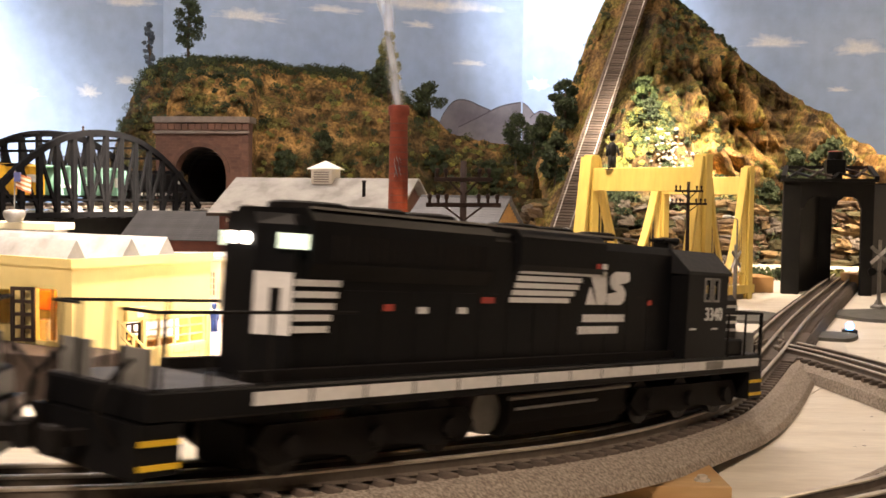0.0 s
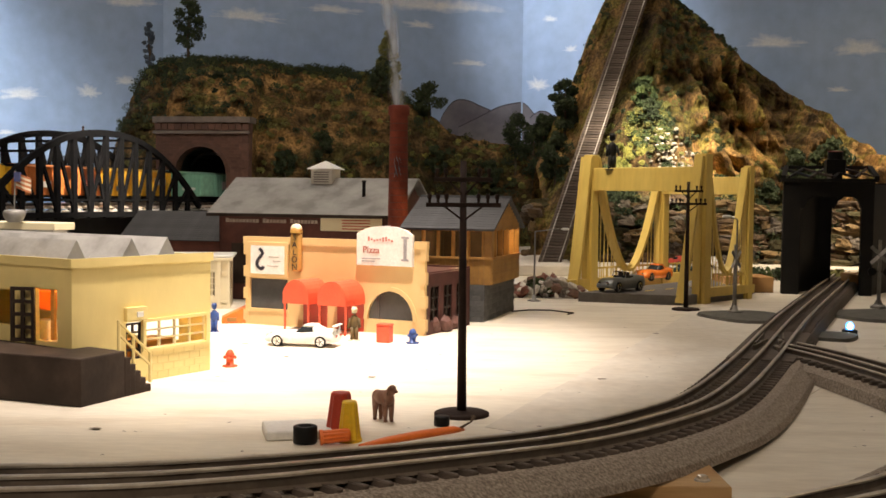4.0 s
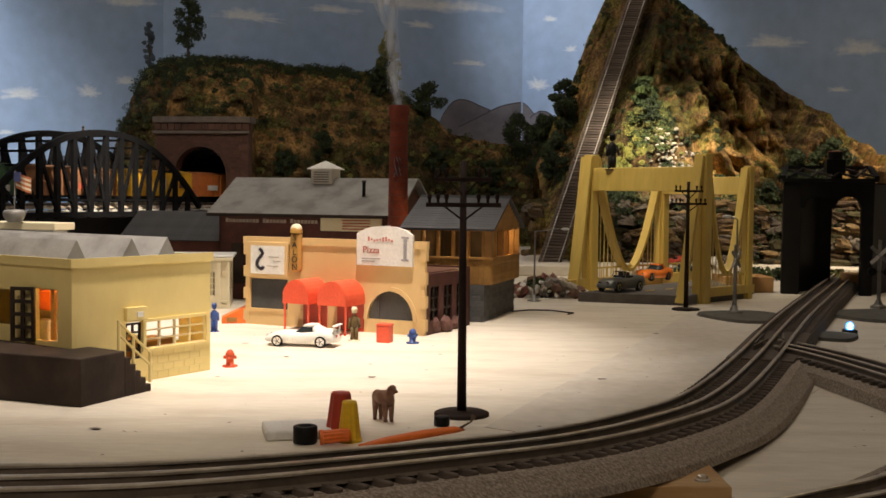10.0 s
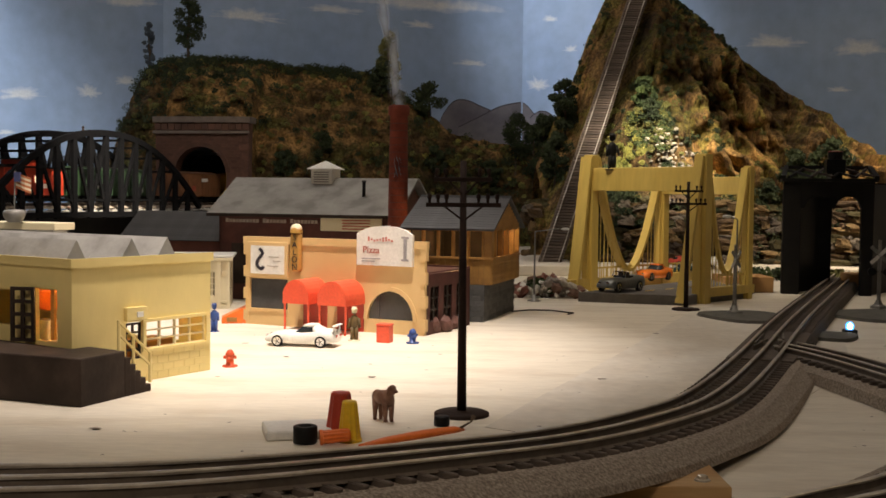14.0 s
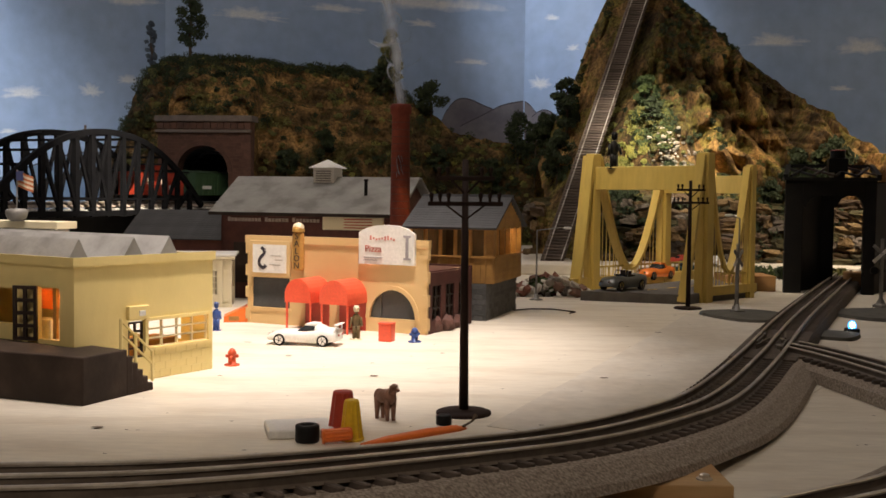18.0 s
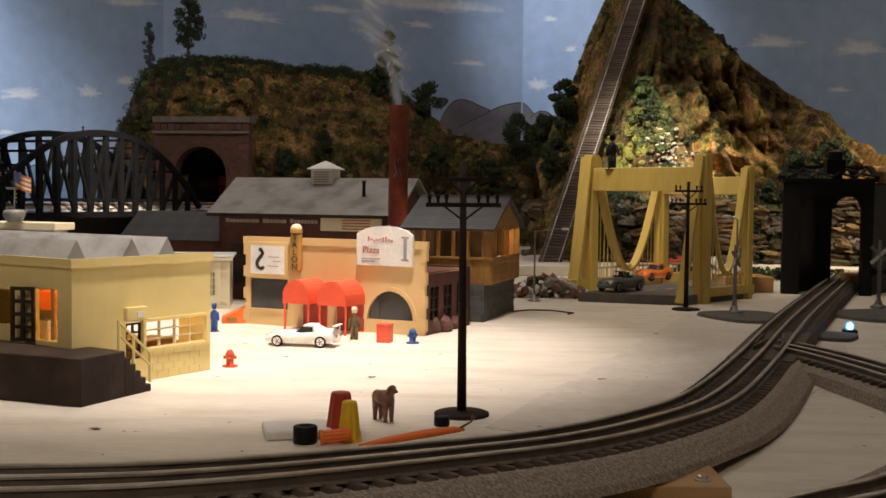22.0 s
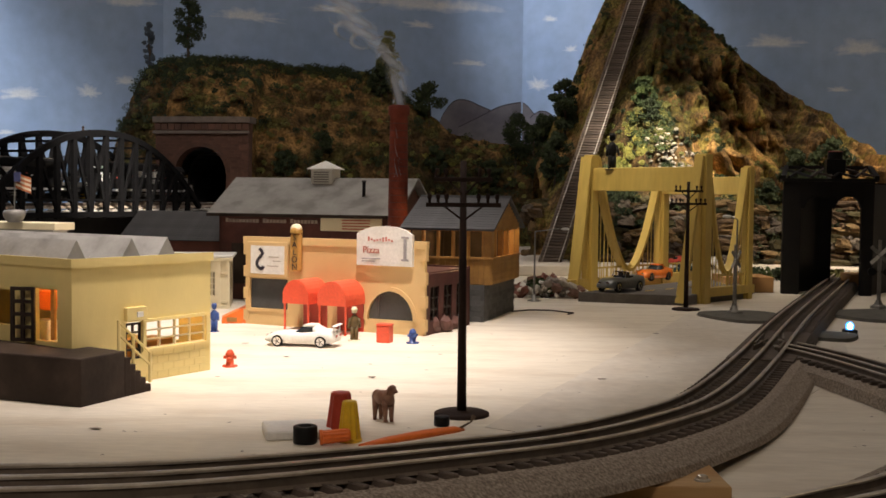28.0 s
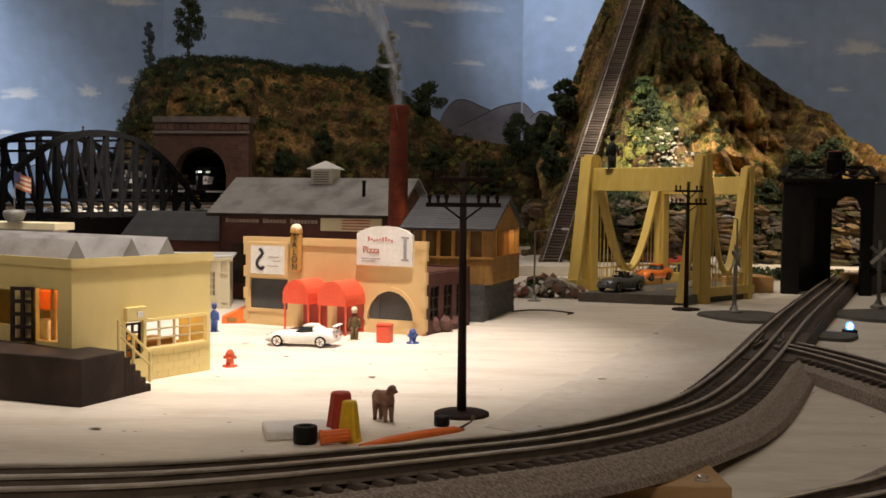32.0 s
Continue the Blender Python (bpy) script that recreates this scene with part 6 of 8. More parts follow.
def boxcar(name, colour, dark, label, length=0.232, high=0.073, marks=()):
    car = base(name, pose(0, 0, 0), label, "freight car", "freight train")
    body = material(name + "_paint", colour, 0.55, second=dark, scale=40, bump=0.05)
    bm = bmesh.new()
    h = length / 2
    box(bm, -h, -0.030, 0.015, h, 0.030, high - 0.004)
    part("body", bm, body, car)
    bm = bmesh.new()
    prism(bm, [(-0.0315, high - 0.004), (0.0315, high - 0.004), (0.0, high + 0.002)], length + 0.004, pose(h + 0.002, 0, 0, 0, 0, 90))
    part("roof", bm, material(name + "_roof", tuple(c * 0.7 for c in colour), 0.6), car)
    rib = bmesh.new()
    box(rib, -0.0008, -0.0006, 0.016, 0.0008, 0.0006, high - 0.005)
    rib_me = mesh_of("side_rib", rib, body)
    n = int(length / 0.012)
    for side in (-1, 1):
        for k in range(n):
            piece("side_rib", rib_me, car, pose(-h + 0.005 + k * (length - 0.01) / (n - 1), side * 0.0306, 0))
    for side in (-1, 1):
        one("sliding_door", material(name + "_door", tuple(min(1, c * 1.15) for c in colour), 0.55), car, (-0.026, side * 0.030, 0.017, 0.026, side * 0.0325, high - 0.006))
        for x, z, w, hh, mt in marks:
            one("painted_panel", mt, car, (x, side * 0.0313, z, x + w, side * 0.0331, z + hh))
    bm = bmesh.new()
    box(bm, -h + 0.004, -0.004, high + 0.0015, h - 0.004, 0.004, high + 0.0028)
    part("roof_walk", bm, LOCODARK, car)
    one("underframe", LOCODARK, car, (-h - 0.010, -0.012, 0.011, h + 0.010, 0.012, 0.0155))
    car_wheels(car, h - 0.035)
    return car


MW, MR, MB = DECAL, material("mark_red", (0.5, 0.1, 0.06), 0.5), material("mark_blue", (0.12, 0.2, 0.42), 0.5)
mint = boxcar("mint_boxcar", (0.24, 0.50, 0.38), (0.20, 0.43, 0.32), "pale mint green freight boxcar with a round emblem", marks=((0.07, 0.032, 0.02, 0.02, MW), (-0.10, 0.03, 0.05, 0.006, MW)))
yellow_a = boxcar("yellow_boxcar", (0.80, 0.46, 0.03), (0.72, 0.39, 0.02), "bright yellow freight boxcar", marks=((0.05, 0.04, 0.04, 0.014, MW), (-0.09, 0.026, 0.03, 0.01, MB)))
orange_car = boxcar("orange_boxcar", (0.62, 0.20, 0.05), (0.54, 0.16, 0.04), "orange freight boxcar with painted panels", marks=((0.06, 0.03, 0.035, 0.02, MR), (-0.08, 0.03, 0.04, 0.012, MW)))
yellow_b = boxcar("yellow_boxcar", (0.76, 0.41, 0.03), (0.68, 0.35, 0.02), "amber yellow freight boxcar with a white door panel", marks=((-0.012, 0.03, 0.018, 0.025, MW), (0.06, 0.034, 0.03, 0.012, material("mark_dark", (0.1, 0.05, 0.03), 0.5))))
brown_car = boxcar("brown_boxcar", (0.23, 0.10, 0.045), (0.18, 0.08, 0.035), "brown freight boxcar with white marks", marks=((0.03, 0.05, 0.025, 0.008, MW), (-0.012, 0.028, 0.015, 0.012, MR)))
green_car = boxcar("green_boxcar", (0.050, 0.105, 0.048), (0.038, 0.080, 0.036), "dark green freight boxcar with pale stencils", marks=((0.06, 0.022, 0.03, 0.012, MW), (-0.09, 0.03, 0.035, 0.008, MW)))

caboose = base("red_caboose", pose(0, 0, 0), "red caboose with lit windows and end platform", "freight car", "freight train")
CABRED = material("caboose_red", (0.55, 0.06, 0.025), 0.5, second=(0.46, 0.05, 0.02), scale=40)
bm = bmesh.new()
for side in (-1, 1):
    wall_with_holes(bm, -0.075, 0.09, 0.015, 0.066, min(side * 0.030, side * 0.028), max(side * 0.030, side * 0.028), [(-0.05, 0.038, -0.034, 0.054), (0.0, 0.038, 0.016, 0.054), (0.055, 0.038, 0.071, 0.054)])
box(bm, -0.075, -0.028, 0.015, -0.073, 0.028, 0.066)
box(bm, 0.088, -0.028, 0.015, 0.09, 0.028, 0.066)
part("body", bm, CABRED, caboose)
one("roof", BLACK, caboose, (-0.10, -0.0325, 0.066, 0.11, 0.0325, 0.070), bevel=0.001)
cu = one("cupola", CABRED, caboose, (-0.02, -0.024, 0.070, 0.03, 0.024, 0.082))
one("cupola_roof", BLACK, cu, (-0.024, -0.027, 0.082, 0.034, 0.027, 0.085))
one("platform", BLACK, caboose, (-0.12, -0.029, 0.013, 0.125, 0.029, 0.0152))
bm = bmesh.new()
for x in (-0.118, 0.12):
    for y in (-0.027, -0.01, 0.01, 0.027):
        rod(bm, (x, y, 0.015), (x, y, 0.040), 0.0009, n=6)
    rod(bm, (x, -0.027, 0.040), (x, 0.027, 0.040), 0.0009, n=6)
    for y in (-0.027, 0.027):
        rod(bm, (x, y, 0.015), (x * 0.88, y, 0.066), 0.0008, n=6)
part("end_rails", bm, BLACK, caboose)
# glowing blocks behind the windows stand in for lamplight inside
for x in (-0.042, 0.008, 0.063):
    one("lit_curtain", glow("caboose_light", (1.0, 0.70, 0.42), 2.2), caboose, (x - 0.004, -0.014, 0.040, x + 0.004, 0.014, 0.052), "glowing block standing in for the lit interior")
one("emblem", DECAL, caboose, (0.030, -0.0306, 0.028, 0.044, -0.030, 0.037))
car_wheels(caboose, 0.06)

switcher = base("black_road_engine", pose(0, 0, 0), "black diesel engine with pale windows", "locomotive", "freight train")
one("underframe", LOCODARK, switcher, (-0.125, -0.030, 0.013, 0.125, 0.030, 0.024), bevel=0.001)
one("long_hood", LOCOBLACK, switcher, (-0.10, -0.019, 0.024, 0.075, 0.019, 0.066), bevel=0.003)
cabx = one("cab", LOCOBLACK, switcher, (0.055, -0.0285, 0.024, 0.095, 0.0285, 0.074), bevel=0.002)
for side in (-1, 1):
    one("window", DECAL, cabx, (0.062, side * 0.0285, 0.044, 0.088, side * 0.0292, 0.058))
one("nose", LOCOBLACK, switcher, (0.095, -0.019, 0.024, 0.118, 0.019, 0.048), bevel=0.002)
for side in (-1, 1):
    for k in range(6):
        one("white_stencil", DECAL, switcher, (-0.09 + k * 0.026, side * 0.0302, 0.016, -0.072 + k * 0.026, side * 0.0308, 0.022))
bm = bmesh.new()
ball(bm, 0.119, 0, 0.040, 0.003, n=8)
part("headlight", bm, glow("tail_red", (1.0, 0.25, 0.1), 3.0), switcher)
car_wheels(switcher, 0.085)


# ---- painted clouds and far hills on the backdrop ----
for i, (w, rows) in enumerate(((wall_left, ((1.268, 0.412, 0.15, 0.05), (1.478, 0.433, 0.085, 0.055), (1.601, 0.478, 0.085, 0.04), (1.217, 0.300, 0.06, 0.02), (1.617, 0.725, 0.21, 0.06), (0.9, 0.6, 0.3, 0.09))),
                               (wall_back, ((0.269, 0.705, 0.27, 0.06), (0.821, 0.764, 0.50, 0.07), (0.542, 0.736, 0.19, 0.035), (0.831, 0.696, 0.11, 0.035), (1.003, 0.575, 0.13, 0.03), (0.914, 0.84, 0.57, 0.06))),
                               (wall_right, ((0.059, 0.504, 0.09, 0.06), (0.177, 0.616, 0.05, 0.03), (0.837, 0.595, 0.20, 0.052), (1.085, 0.562, 0.16, 0.06), (1.026, 0.45, 0.07, 0.02), (0.103, 0.719, 0.06, 0.03), (1.7, 0.7, 0.4, 0.1))))):
    for k, (a, z, cw, ch) in enumerate(rows):
        cloud(w, a, z, cw, ch, 7 * i + k, -6 if i == 0 else 3)


def painted_hill(wall, top, y, mat):
    """A flat painted hill whose ridge runs through a few points on the wall."""
    pts = [p for p in spline([Vector((x, 0, z)) for x, z in top], 6)]
    low = min(z for _, z in top) - 0.15
    n = len(pts)
    vs = [(p.x, y, low) for p in pts] + [(p.x, y, p.z) for p in pts]
    ob = new("painted_hill", from_arrays("painted_hill", vs, [(k, k + 1, n + 1 + k, n + k) for k in range(n - 1)], mat))
    ob.parent = wall
    ob["label"] = "grey painted far hill"
    bm = bmesh.new()
    for p, q in zip(pts[:-1], pts[1:]):
        vq = [bm.verts.new(c) for c in ((p.x, y - 0.0001, p.z - 0.004), (q.x, y - 0.0001, q.z - 0.004), (q.x, y - 0.0001, q.z), (p.x, y - 0.0001, p.z))]
        bm.faces.new(vq)
    bmesh.ops.remove_doubles(bm, verts=bm.verts, dist=1e-6)
    part("ridge_line", bm, material("ridge_ink", (0.08, 0.075, 0.09), 0.9), ob, "dark painted outline")


PALEHILL = material("painted_hill_pale", (0.22, 0.205, 0.21), 0.85, second=(0.14, 0.13, 0.145), scale=9, bump=0)
painted_hill(wall_back, [(0.80, 0.33), (0.882, 0.363), (0.91, 0.410), (0.938, 0.446), (0.966, 0.457), (0.999, 0.452), (1.033, 0.437), (1.072, 0.422), (1.12, 0.40)], -0.0004, FARHILL)
painted_hill(wall_back, [(0.96, 0.365), (0.996, 0.384), (1.034, 0.403), (1.091, 0.433), (1.13, 0.445), (1.172, 0.453)], -0.0008, PALEHILL)
painted_hill(wall_right, [(0.003, 0.452), (0.024, 0.438), (0.048, 0.412), (0.085, 0.39)], -0.0004, PALEHILL)
painted_hill(wall_right, [(0.03, 0.40), (0.055, 0.416), (0.078, 0.421), (0.103, 0.413), (0.14, 0.385)], -0.0008, FARHILL)
painted_hill(wall_left, [(1.15, 0.15), (1.3, 0.21), (1.45, 0.25), (1.6, 0.24), (1.74, 0.22)], -0.0004, material("painted_hill_blue", (0.18, 0.26, 0.38), 0.85, second=(0.13, 0.2, 0.3), scale=9, bump=0))


# ---- trees on the hills ----
def tree(place, height, spread, mat, seed, label, clumps=26, bare=0.30, leaves=120, leaf=0.0030, squash=1.0, group="hillside trees"):
    r = random.Random(seed)
    t = base("tree", Matrix.Translation(place), label, "tree", group)
    bm = bmesh.new()
    rod(bm, (0, 0, -0.01), (r.uniform(-0.004, 0.004), 0, height * 0.5), height * 0.022 + 0.001, height * 0.014 + 0.0006, n=7)
    rod(bm, (0, 0, height * 0.48), (0, 0, height * 0.92), height * 0.014 + 0.0005, 0.0006, n=6)
    vs, fs = [], []
    for k in range(clumps):
        u = bare + (1 - bare) * (k + r.random()) / clumps
        wid = spread * math.sin(math.pi * (0.12 + 0.86 * (u - bare) / (1 - bare))) ** 0.7
        a = r.uniform(0, 6.3)
        c = Vector((math.cos(a) * wid * r.uniform(0.35, 1.0), math.sin(a) * wid * r.uniform(0.35, 1.0), height * u))
        if k % 2 == 0:
            rod(bm, (0, 0, height * u * 0.82), c, 0.0012, 0.0004, n=5)
        s = spread * r.uniform(0.28, 0.48)
        q, f = leaf_cloud(r, leaves, s, s, s * 0.75 * squash, leaf)
        b = len(vs)
        vs += [c + x for x in q]
        fs += [tuple(i + b for i in y) for y in f]
    part("trunk", bm, BARK, t)
    ob = new("crown", from_arrays("crown", vs, fs, mat))
    ob.parent = t
    return t


def on_hill(px, v, dz=0.0):
    return FAR @ (hill_point(px, v) + Vector((0, 0, dz)))


tree(on_hill(-0.582, 0.985), 0.165, 0.046, LEAF_DARK, 1, "tall dark open-crowned tree on the hilltop", 30, 0.25)
tree(on_hill(-0.672, 0.985), 0.14, 0.018, material("leaf_grey", (0.10, 0.13, 0.16), 0.8, second=(0.06, 0.08, 0.11), scale=40), 2, "slim grey-green tree at the hill edge", 22, 0.15)
tree(on_hill(-0.128, 0.86), 0.165, 0.030, LEAF_OLIVE, 3, "slim olive tree behind the smokestack", 34, 0.05)
tree(on_hill(-0.140, 0.80), 0.10, 0.035, LEAF_DARK, 31, "dark bushy tree behind the smokestack", 24, 0.1)
tree(on_hill(-0.035, 0.86), 0.105, 0.042, LEAF_DARK, 4, "round dark green tree on the slope", 26, 0.25)
tree(on_hill(0.160, 0.62), 0.150, 0.044, LEAF_DARK, 5, "dark tree with a bare grey trunk", 26, 0.3)
tree(on_hill(0.200, 0.5), 0.155, 0.044, LEAF_DARK, 6, "tall dark tree beside the incline", 28, 0.2)
tree(on_hill(0.235, 0.72), 0.105, 0.03, LEAF, 7, "green tree in the valley", 24, 0.2)
tree(on_hill(0.10, 0.4), 0.085, 0.034, LEAF_DARK, 8, "dark shrubby tree in the valley", 24, 0.1)
tree(on_hill(-0.02, 0.45), 0.075, 0.03, LEAF_DARK, 9, "dark shrubby tree on the slope", 22, 0.1)
tree(on_hill(-0.26, 0.36), 0.07, 0.034, LEAF_DARK, 10, "low dark bush-like tree above the roof", 22, 0.1)
tree(on_hill(-0.33, 0.30), 0.06, 0.03, LEAF_DARK, 11, "low dark bush-like tree beside the tunnel", 22, 0.1)
tree(on_hill(0.06, 0.25), 0.07, 0.03, LEAF, 12, "green bush-like tree at the slope foot", 22, 0.1)


def mtn_at(x, z):
    v = 1 - max(0.0, 1 - z / heights(MTN_TOP, x)) ** (1 / 1.15)
    return mtn_point(x, v) + Vector((0, -0.004, 0))


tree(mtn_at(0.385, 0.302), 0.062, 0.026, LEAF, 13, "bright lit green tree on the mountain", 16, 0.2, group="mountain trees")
# the darker leaf colour puts this bush in shade
tree(mtn_at(0.395, 0.27), 0.05, 0.02, LEAF_DARK, 14, "bush on the mountain, shade put into its dark green", 20, 0.1, group="mountain trees")
tree(mtn_at(0.700, 0.145), 0.095, 0.034, LEAF_DARK, 15, "dark conifer-like tree beside the gantry", 28, 0.08, group="mountain trees")
tree(mtn_at(0.645, 0.12), 0.10, 0.030, LEAF_DARK, 16, "dark conifer-like tree on the mountain foot", 28, 0.08, group="mountain trees")
tree(mtn_at(0.60, 0.07), 0.085, 0.028, LEAF_DARK, 17, "dark tree above the stone ledge", 26, 0.08, group="mountain trees")
tree(mtn_at(0.335, 0.05), 0.10, 0.03, LEAF_DARK, 18, "dark tree behind the bridge", 26, 0.1, group="mountain trees")
tree(mtn_at(0.30, 0.10), 0.09, 0.026, LEAF_DARK, 19, "dark tree beside the incline", 26, 0.1, group="mountain trees")
tree(mtn_at(0.250, 0.255), 0.115, 0.034, LEAF_DARK, 33, "dark round-crowned tree above the valley", 28, 0.2, group="mountain trees")
tree(mtn_at(0.225, 0.16), 0.10, 0.034, LEAF_DARK, 34, "dark tree in the valley", 26, 0.1, group="mountain trees")
tree(mtn_at(0.215, 0.25), 0.07, 0.024, LEAF_DARK, 20, "dark tree at the mountain shoulder", 24, 0.15, group="mountain trees")

# lit bank of pale stones and yellow-green bushes
rr = random.Random(21)
bank_bits = []
for k in range(170):
    if k < 60:
        bank_bits.append((0.335 + rr.uniform(-0.020, 0.045), 0.18 + rr.random() * 0.13, rr.uniform(0.004, 0.010)))
    else:
        bank_bits.append((0.395 + rr.uniform(-0.030, 0.040), 0.225 + rr.random() * 0.09, rr.uniform(0.004, 0.009)))
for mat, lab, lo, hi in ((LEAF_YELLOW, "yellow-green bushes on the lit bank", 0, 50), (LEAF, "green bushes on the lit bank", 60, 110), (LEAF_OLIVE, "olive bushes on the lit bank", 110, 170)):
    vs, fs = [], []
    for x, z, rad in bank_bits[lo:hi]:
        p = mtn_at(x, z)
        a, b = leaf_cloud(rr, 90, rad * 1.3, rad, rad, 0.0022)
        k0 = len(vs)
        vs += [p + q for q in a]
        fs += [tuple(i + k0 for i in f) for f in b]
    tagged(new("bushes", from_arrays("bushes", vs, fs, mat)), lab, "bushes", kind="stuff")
bank = base("rock_bank", pose(0, 0, 0), "pale broken stones on the lit mountain bank", "rocks")
stone_mesh = []
for k in range(5):
    bm = bmesh.new()
    bmesh.ops.create_icosphere(bm, subdivisions=2, radius=1)
    for v in bm.verts:
        v.co *= 1 + 0.35 * noise.noise(v.co * 1.7 + Vector((k * 7, 0, 0)))
        v.co.z *= 0.62
    stone_mesh.append(mesh_of("rock", bm, material("pale_rock", (0.56, 0.51, 0.43), 0.9, second=(0.24, 0.20, 0.15), scale=3, bump=0.5, bump_scale=6, per_piece=0.4)))
for k in range(210):
    down = rr.random()
    x, z = 0.408 + 0.036 * down + rr.gauss(0, 0.016), 0.262 - 0.105 * down + rr.gauss(0, 0.008)
    s = rr.uniform(0.0015, 0.0046)
    piece("rock", stone_mesh[k % 5], bank, Matrix.Translation(mtn_at(x, min(z, 0.275))) @ Euler((rr.uniform(-0.4, 0.4), rr.uniform(-0.4, 0.4), rr.uniform(0, 6))).to_matrix().to_4x4() @ Matrix.Diagonal((s, s, s, 1)))

# stepped stone face along the foot of the mountain
ledge = base("stone_retaining_wall", pose(0, 0, 0), "layered brown stone blocks along the mountain foot", "stone wall")
STONEM = [material("ledge_stone_%s" % n, c, 0.95, second=tuple(x * 0.4 for x in c), scale=6, bump=0.8, bump_scale=9, per_piece=0.45, mix=0.3)
          for n, c in (("brown", (0.16, 0.105, 0.060)), ("ochre", (0.26, 0.17, 0.075)), ("grey", (0.17, 0.14, 0.11)), ("mossy", (0.085, 0.072, 0.028)))]
stone_dark = []
for k in range(12):
    bm = bmesh.new()
    bmesh.ops.create_cube(bm, size=2.0)
    bmesh.ops.subdivide_edges(bm, edges=list(bm.edges), cuts=2, use_grid_fill=True)
    for v in bm.verts:
        n3 = Vector((noise.noise(v.co * 1.1 + Vector((k * 5.1, 0, 0))), noise.noise(v.co * 1.1 + Vector((0, k * 3.7, 9))), noise.noise(v.co * 1.3 + Vector((4, 1, k * 2.3)))))
        v.co = v.co * 0.86 + n3 * 0.55
    stone_dark.append(mesh_of("stone", bm, STONEM[k % 4]))
for row in range(11):
    x = 0.14 + rr.uniform(0, 0.02)
    while x < 1.12:
        w = rr.uniform(0.008, 0.030) if rr.random() < 0.6 else rr.uniform(0.03, 0.055)
        if abs(x + w / 2 - 0.187 - 0.39 * 0.011 * row) > 0.034 + w / 2 and rr.random() < 0.9:
            y = 1.965 - 0.10 * max(0.0, min(1.0, (x - 0.55) / 0.4)) + row * 0.006 + rr.uniform(-0.014, 0.012)
            hgt = rr.uniform(0.005, 0.0095)
            s_ = Matrix.Translation((x + w / 2, y, 0.020 + row * 0.0102 + rr.uniform(-0.003, 0.003) + 0.006 * math.sin(x * 19))) @ Euler((rr.uniform(-0.2, 0.2), rr.uniform(-0.22, 0.22), rr.uniform(-0.4, 0.4))).to_matrix().to_4x4() @ Matrix.Diagonal((w * 0.60, 0.014, hgt, 1))
            piece("stone", stone_dark[rr.randrange(12)], ledge, s_)
        x += w * 0.93
vs, fs = [], []
for k in range(330):
    x = rr.uniform(0.25, 1.1)
    z = rr.uniform(0.015, 0.15)
    a_, b_ = leaf_cloud(rr, 34, 0.012, 0.008, 0.008, 0.0028)
    k0 = len(vs)
    vs += [Vector((x, 1.955 - 0.10 * max(0.0, min(1.0, (x - 0.55) / 0.4)) + z * 0.5, z)) + q for q in a_]
    fs += [tuple(i + k0 for i in f) for f in b_]
tagged(new("bushes", from_arrays("bushes", vs, fs, LEAF_DARK)), "dark green moss and low bushes among the ledge stones", "bushes", kind="stuff")
slab_white = bmesh.new()
box(slab_white, 0.12, 1.84, 0.0, 1.3, 2.02, 0.018, bevel=0.002)
tagged(part("shelf", slab_white, BOARD), "off-white shelf board along the mountain foot", "board", kind="structure")
one_block = bmesh.new()
box(one_block, 0.40, 1.56, 0.0, 0.470, 1.63, 0.022, bevel=0.001)
tagged(part("wood_block", one_block, RAWWOOD), "bare orange-brown wooden support block", "block")
one_block = bmesh.new()
box(one_block, 0.60, 1.62, 0.0, 0.72, 1.66, 0.024, bevel=0.001)
tagged(part("wood_block", one_block, RAWWOOD), "bare wooden support block behind the gantry", "block")


def shrub(x, y, r, mat, seed, label, z=0.0):
    g = random.Random(seed)
    t = base("shrub", pose(x, y, z), label, "shrub")
    bm = bmesh.new()
    for k in range(5):
        a = g.uniform(0, 6.3)
        rod(bm, (0, 0, 0), (math.cos(a) * r * 0.6, math.sin(a) * r * 0.6, r * 0.7), 0.0008, 0.0004, n=5)
    part("stems", bm, BARK, t)
    vs, fs = [], []
    for k in range(7):
        a = g.uniform(0, 6.3)
        c = Vector((math.cos(a) * r * 0.6, math.sin(a) * r * 0.5, r * g.uniform(0.3, 0.9)))
        q, f = leaf_cloud(g, 34, r * 0.5, r * 0.5, r * 0.4, 0.0035)
        b = len(vs)
        vs += [c + p for p in q]
        fs += [tuple(i + b for i in w) for w in f]
    ob = new("leaves", from_arrays("leaves", vs, fs, mat))
    ob.parent = t
    return t


shrub(0.475, 1.70, 0.020, LEAF_DARK, 1, "small dark green shrub beside the rails")
shrub(0.505, 1.76, 0.022, LEAF, 2, "small green shrub on the shelf edge")
shrub(0.545, 1.79, 0.018, LEAF_DARK, 3, "small dark shrub behind the bridge")
shrub(0.130, 1.435, 0.021, LEAF, 4, "leafy green potted plant among the rubble")
shrub(0.62, 1.75, 0.020, LEAF_OLIVE, 5, "olive shrub beyond the gantry")

# rubble beside the bridge
rub = base("rubble_pile", pose(0, 0, 0), "heap of pale and brown broken stones", "rocks")
RUBM = [material("rubble_%s" % n, c, 0.85, scale=3, bump=0.4, bump_scale=8) for n, c in (("white", (0.78, 0.75, 0.68)), ("brown", (0.16, 0.085, 0.055)), ("red", (0.24, 0.095, 0.065)), ("grey", (0.30, 0.26, 0.22)), ("pale", (0.62, 0.56, 0.47)))]
rub_me = []
